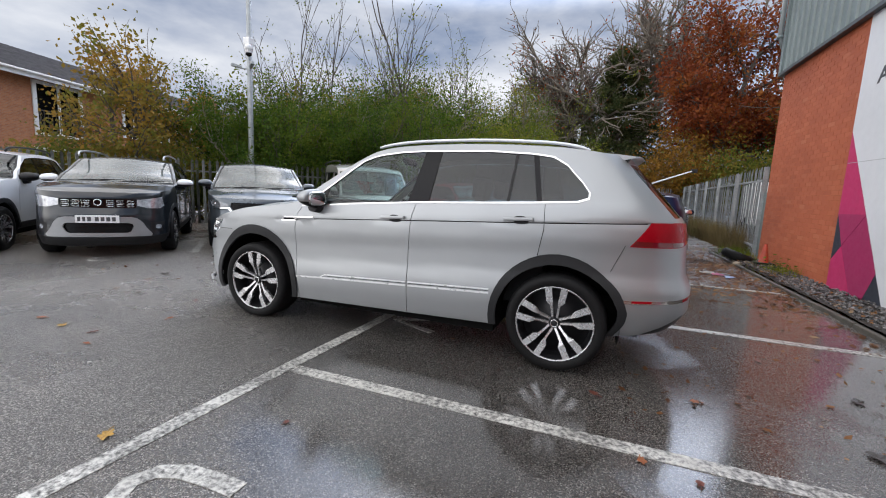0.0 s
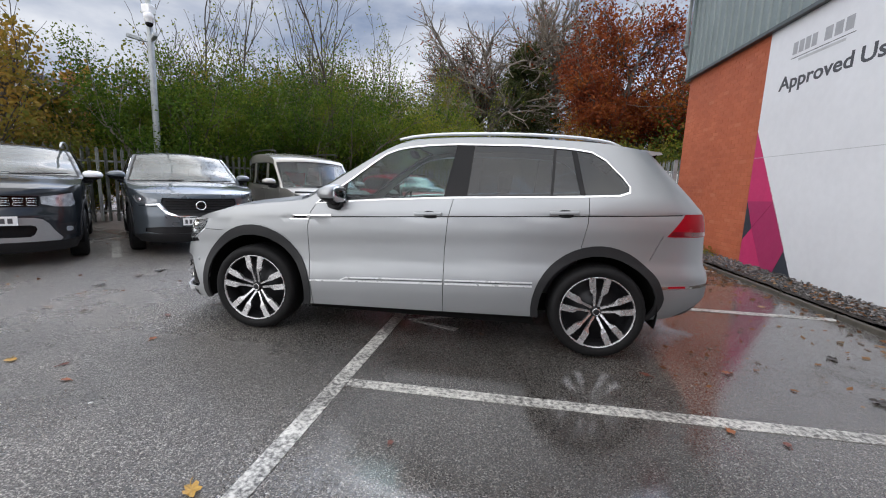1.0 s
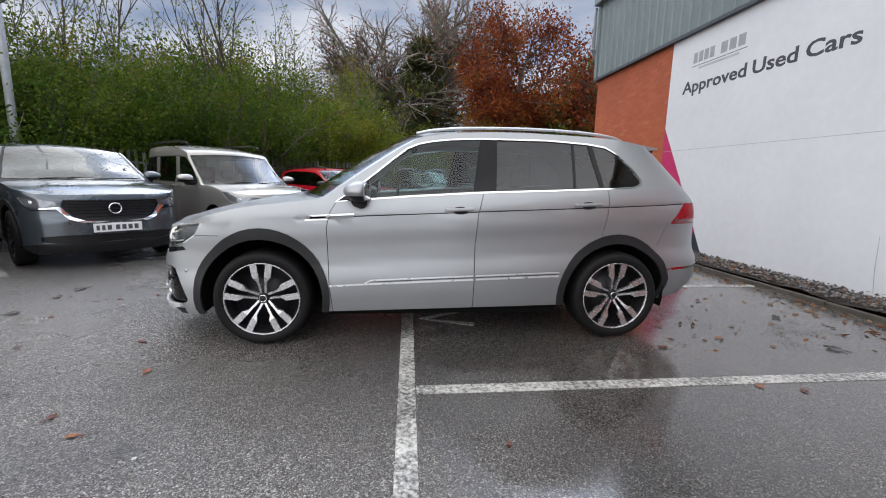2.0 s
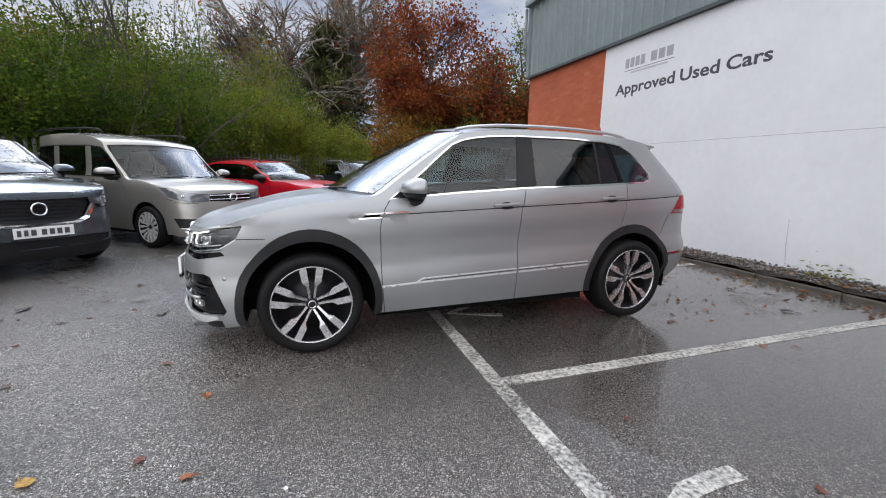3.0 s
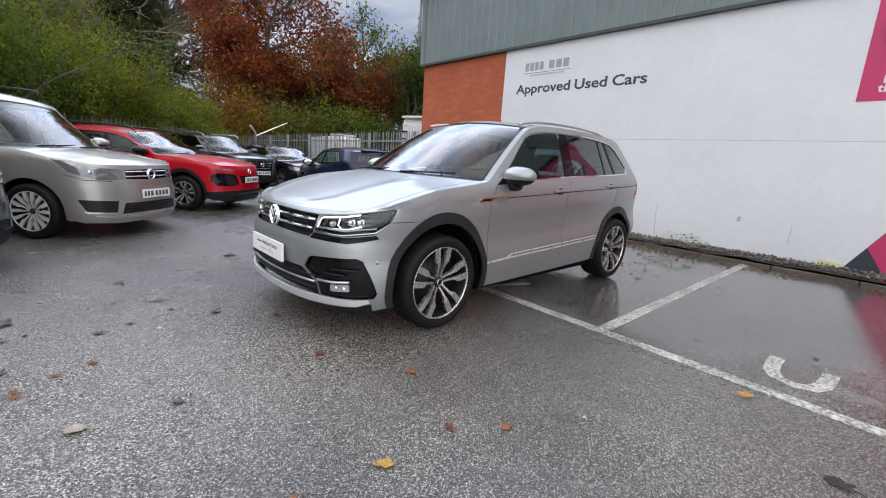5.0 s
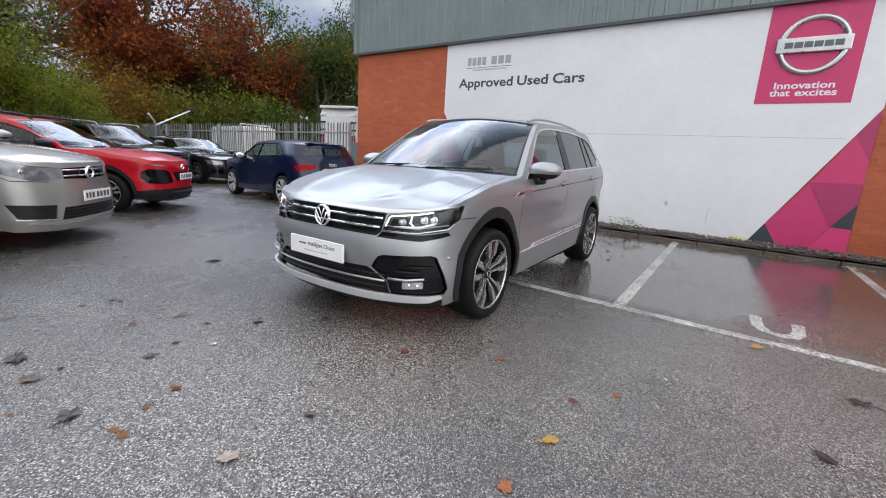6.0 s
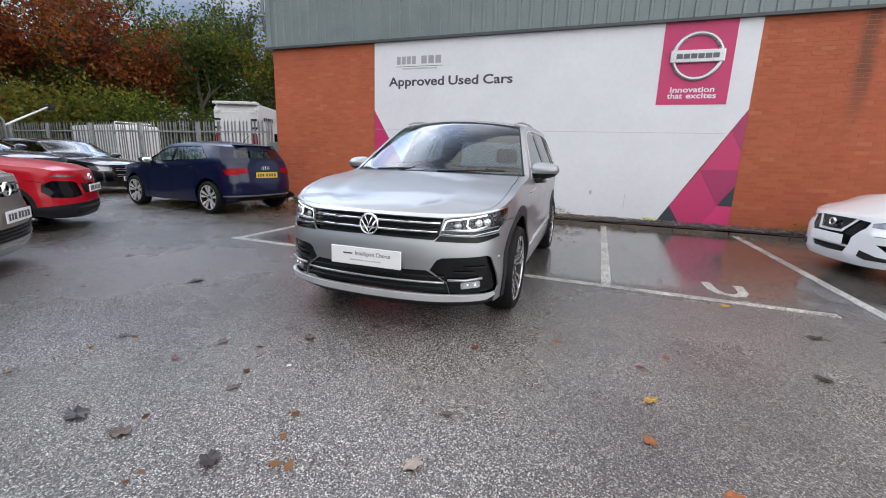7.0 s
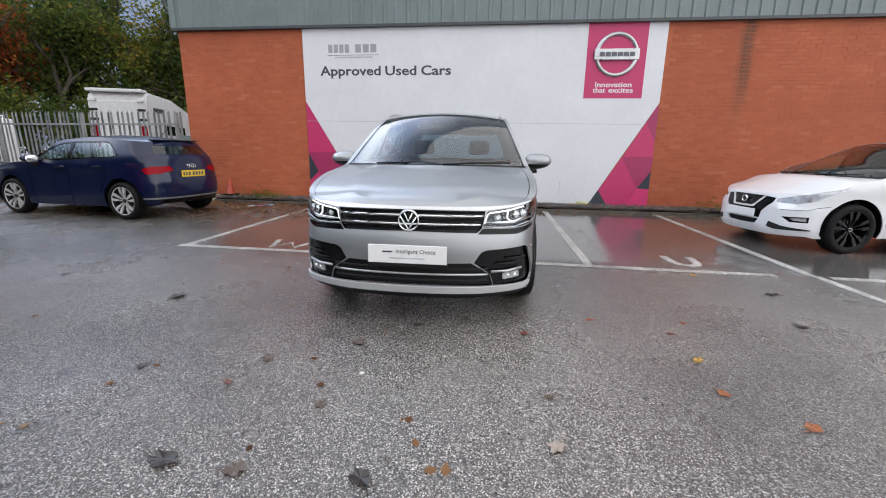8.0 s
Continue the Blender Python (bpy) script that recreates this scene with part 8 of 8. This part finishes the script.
def drift(name, count, place, tone, size, label):
    c = place(count)
    a = nl.normal(size=(count, 3)) * (1, 1, 0.22)
    a /= np.linalg.norm(a, axis=1)[:, None]
    b = np.cross(np.tile((0.0, 0.0, 1.0), (count, 1)) + nl.normal(size=(count, 3)) * 0.25, a)
    b /= np.linalg.norm(b, axis=1)[:, None]
    s = size * nl.uniform(0.5, 1.3, (count, 1))
    v = np.stack([c - a * s * 0.5, c + b * s * 0.35, c + a * s * 0.5, c - b * s * 0.35], 1).reshape(-1, 3)
    v[:, 2] = np.maximum(v[:, 2], 0.002)
    me = bpy.data.meshes.new(name)
    me.from_pydata(v.tolist(), [], np.arange(count * 4).reshape(-1, 4).tolist())
    me.materials.append(tone)
    tagged(new(name, me), label, "leaves", kind="stuff")


RUSSET = leaf_mat("leaf_litter", (0.05, 0.032, 0.022), (0.15, 0.07, 0.035), (0.26, 0.13, 0.06), (0.36, 0.25, 0.15))
drift("leaf_litter", 420, lambda n: np.stack([2.50 - np.abs(nl.normal(0, 0.22, n)), nl.uniform(-6, 10.5, n), np.full(n, 0.008)], 1), RUSSET, 0.07, "brown leaves drifted against the kerb")
drift("leaf_litter", 1300, lambda n: np.stack([nl.uniform(2.6, 3.15, n), nl.uniform(-6, 11, n), np.full(n, 0.115)], 1), RUSSET, 0.06, "brown leaves on the gravel strip")
drift("leaf_litter", 3200, lambda n: np.stack([nl.normal(1.9, 0.9, n).clip(0.2, 3.1), nl.normal(9.4, 1.9, n).clip(6, 14), np.full(n, 0.012)], 1), RUSSET, 0.075, "leaf litter spread over the corner of the yard")
drift("leaf_litter", 260, lambda n: np.stack([nl.uniform(0.2, 2.5, n), nl.uniform(2.5, 8, n), np.full(n, 0.008)], 1), RUSSET, 0.05, "scattered brown leaves on the bays")
drift("leaf_litter", 380, lambda n: np.stack([nl.uniform(-10, 1.5, n), nl.uniform(3, 13, n), np.full(n, 0.006)], 1), RUSSET, 0.05, "scattered wet leaf fragments on the lane")
drift("weeds", 700, lambda n: np.stack([nl.normal(2.95, 0.16, n), nl.choice([8.6, 8.9, 3.1, -1.3, -1.8, -2.5], n) + nl.normal(0, 0.2, n), np.abs(nl.normal(0.10, 0.07, n)) + 0.06], 1), LIME, 0.06, "green weeds in the gravel by the wall")

DRY = leaf_mat("dry_grass", (0.10, 0.075, 0.035), (0.16, 0.12, 0.055), (0.20, 0.15, 0.07), (0.09, 0.10, 0.03))


def tussocks(name, count, place, height, mat, label):
    """Thin upright blades that lean and taper."""
    foot, lean = place(count), nl.normal(0, 0.22, (count, 2))
    h, turn = height * nl.uniform(0.35, 1.1, count), nl.uniform(0, math.pi, count)
    side = np.stack([np.cos(turn), np.sin(turn), np.zeros(count)], 1) * 0.007
    tip = foot + np.stack([lean[:, 0] * h, lean[:, 1] * h, h], 1)
    v = np.stack([foot - side, foot + side, tip], 1).reshape(-1, 3)
    me = bpy.data.meshes.new(name)
    me.from_pydata(v.tolist(), [], np.arange(count * 3).reshape(-1, 3).tolist())
    me.materials.append(mat)
    tagged(new(name, me), label, "grass", kind="stuff")


tussocks("dry_grass", 5200, lambda n: np.stack([3.12 + np.abs(nl.normal(0, 0.16, n)), 12.0 + 11 * nl.beta(1.1, 1.4, n), np.zeros(n)], 1) + np.stack([0.062 * nl.uniform(0, 1, n), np.zeros(n), np.zeros(n)], 1), 0.75, DRY, "tall dry grass along the foot of the steel fence")
tussocks("green_weeds", 900, lambda n: np.stack([nl.normal(2.95, 0.15, n), nl.choice([10.9, 11.6, 8.7], n) + nl.normal(0, 0.22, n), np.full(n, 0.03)], 1), 0.24, LIME, "green weeds at the corner of the yard")
for lx, ly, tone, nm in ((1.95, 8.25, (0.55, 0.16, 0.28), "pink"), (2.08, 8.12, (0.30, 0.40, 0.58), "pale blue"), (1.80, 8.35, (0.62, 0.60, 0.56), "white")):
    bm = bmesh.new()
    cells = [[bm.verts.new((0.055 * (i - 2), 0.035 * (j - 2), 0.012 + 0.05 * abs(noise.noise((i * 0.9 + lx * 5, j * 0.8, ly))))) for j in range(5)] for i in range(5)]
    for i in range(4):
        for j in range(4):
            bm.faces.new((cells[i][j], cells[i + 1][j], cells[i + 1][j + 1], cells[i][j + 1]))
    bmesh.ops.solidify(bm, geom=bm.faces[:], thickness=0.003)
    wrapper = finish("crumpled_wrapper", bm, plain(nm.replace(" ", "_") + "_wrapper", tone, 0.35, vary=0.2, scale=18))
    wrapper.matrix_world = pose(lx, ly, 0.0, 0, 0, lx * 300)
    tagged(wrapper, f"crumpled {nm} wrapper lying among wet leaves", "litter")

cone = thing("traffic_cone", pose(2.96, 9.57, 0.105), "dirty orange traffic cone by the brick corner", "cone")
bm = bmesh.new()
lathe(bm, [(0.018, 0.40), (0.026, 0.39), (0.085, 0.04), (0.10, 0.03)], 20, pose(0, 0, 0, 0))
for v in bm.verts:
    v.co = Vector((v.co.x, v.co.z, v.co.y))
finish("shell", bm, plain("faded_orange_plastic", (0.36, 0.042, 0.016), 0.5, vary=0.3), cone)
box_part("base", (-0.14, 0.14, -0.14, 0.14, 0.0, 0.045), BLACK_PL, cone, bevel=0.01)
tyre_ob = thing("old_tyre", pose(2.70, 10.15, 0.15, 0, 20, 0), "old black tyre lying by the fence", "tyre")
bm = bmesh.new()
lathe(bm, [(0.18, -0.06), (0.26, -0.09), (0.31, -0.05), (0.31, 0.05), (0.26, 0.09), (0.18, 0.06)], 28, pose(0, 0, 0, 90))
finish("tread", bm, RUBBER, tyre_ob)
for i, (x, y, r) in enumerate(((2.75, 10.1, 0.13), (2.95, 9.9, 0.10), (2.62, 9.8, 0.08))):
    bm = bmesh.new()
    made = bmesh.ops.create_icosphere(bm, subdivisions=2, radius=1)["verts"]
    for v in made:
        k = 1 + 0.35 * noise.noise(v.co * 1.6 + Vector((i * 7, 0, 0)))
        v.co = Vector((v.co.x * r * k * 1.2, v.co.y * r * k, v.co.z * r * k * 0.7))
    rock = finish("rubble_stone", bm, plain("pale_rubble", (0.42, 0.36, 0.28), 0.8, vary=0.25, scale=14, grain=0.5), smooth=True)
    rock.matrix_world = pose(x, y, r * 0.5)
    tagged(rock, "lump of pale rubble lying by the corner", "stone", "rubble by the corner")
drain = thing("drain_cover", pose(2.35, -1.15, 0.002), "round dark cover beside the brick wall", "cover")
bm = bmesh.new()
lathe(bm, [(0.0, 0.012), (0.16, 0.012), (0.19, 0.02), (0.22, 0.0)], 24, pose(0, 0, 0, 90) @ Matrix.Diagonal((1, -1, 1, 1)))
finish("plate", bm, BLACK_PL, drain)

# ---- bricks of the workshop wall, last ----
def brick_verts(y, z, w, h, d):
    x0, x1 = WALL_X - d, WALL_X + 0.014
    return [(x1, y, z), (x1, y + w, z), (x1, y + w, z + h), (x1, y, z + h), (x0, y + 0.0015, z + 0.0015), (x0, y + w - 0.0015, z + 0.0015), (x0, y + w - 0.0015, z + h - 0.0015), (x0, y + 0.0015, z + h - 0.0015)]


BRICK_F = [(4, 7, 6, 5), (0, 4, 5, 1), (1, 5, 6, 2), (2, 6, 7, 3), (3, 7, 4, 0)]
single = bpy.data.meshes.new("brick")
single.from_pydata([(x - WALL_X, y, z) for x, y, z in brick_verts(0, 0, 0.215, 0.065, 0.0)], [], BRICK_F)
single.materials.append(BRICK)
wall_ob = bpy.data.objects["wall_west"]
rest_v, rest_f, loose = [], [], 0
rb = random.Random(2)
for row in range(52):
    z = 0.0 + row * 0.075
    shift = 0.1125 * (row % 2)
    for lo_y, hi_y in ((7.63, CORNER_Y), (-7.2, -0.135)):
        k = math.floor(lo_y / 0.225)
        while k * 0.225 + shift < hi_y:
            y0, y1 = max(lo_y, k * 0.225 + shift), min(hi_y, k * 0.225 + shift + 0.215)
            k += 1
            if y1 - y0 < 0.03 or z + 0.065 > SOFFIT + 0.05:
                continue
            d = rb.uniform(-0.001, 0.0012)
            if y1 - y0 > 0.2149 and -1.65 < y0 < -0.2 and loose < 300:
                ob = new("brick", single)
                ob.parent = wall_ob
                ob.matrix_local = pose(WALL_X - d, y0, z)
                loose += 1
            else:
                n = len(rest_v)
                rest_v += brick_verts(y0, z, y1 - y0, 0.065, d)
                rest_f += [tuple(n + i for i in f) for f in BRICK_F]
me = bpy.data.meshes.new("brickwork")
me.from_pydata(rest_v, [], rest_f)
me.materials.append(BRICK)
ob = new("brickwork", me)
ob.parent = wall_ob
tagged(ob, kind="stuff")
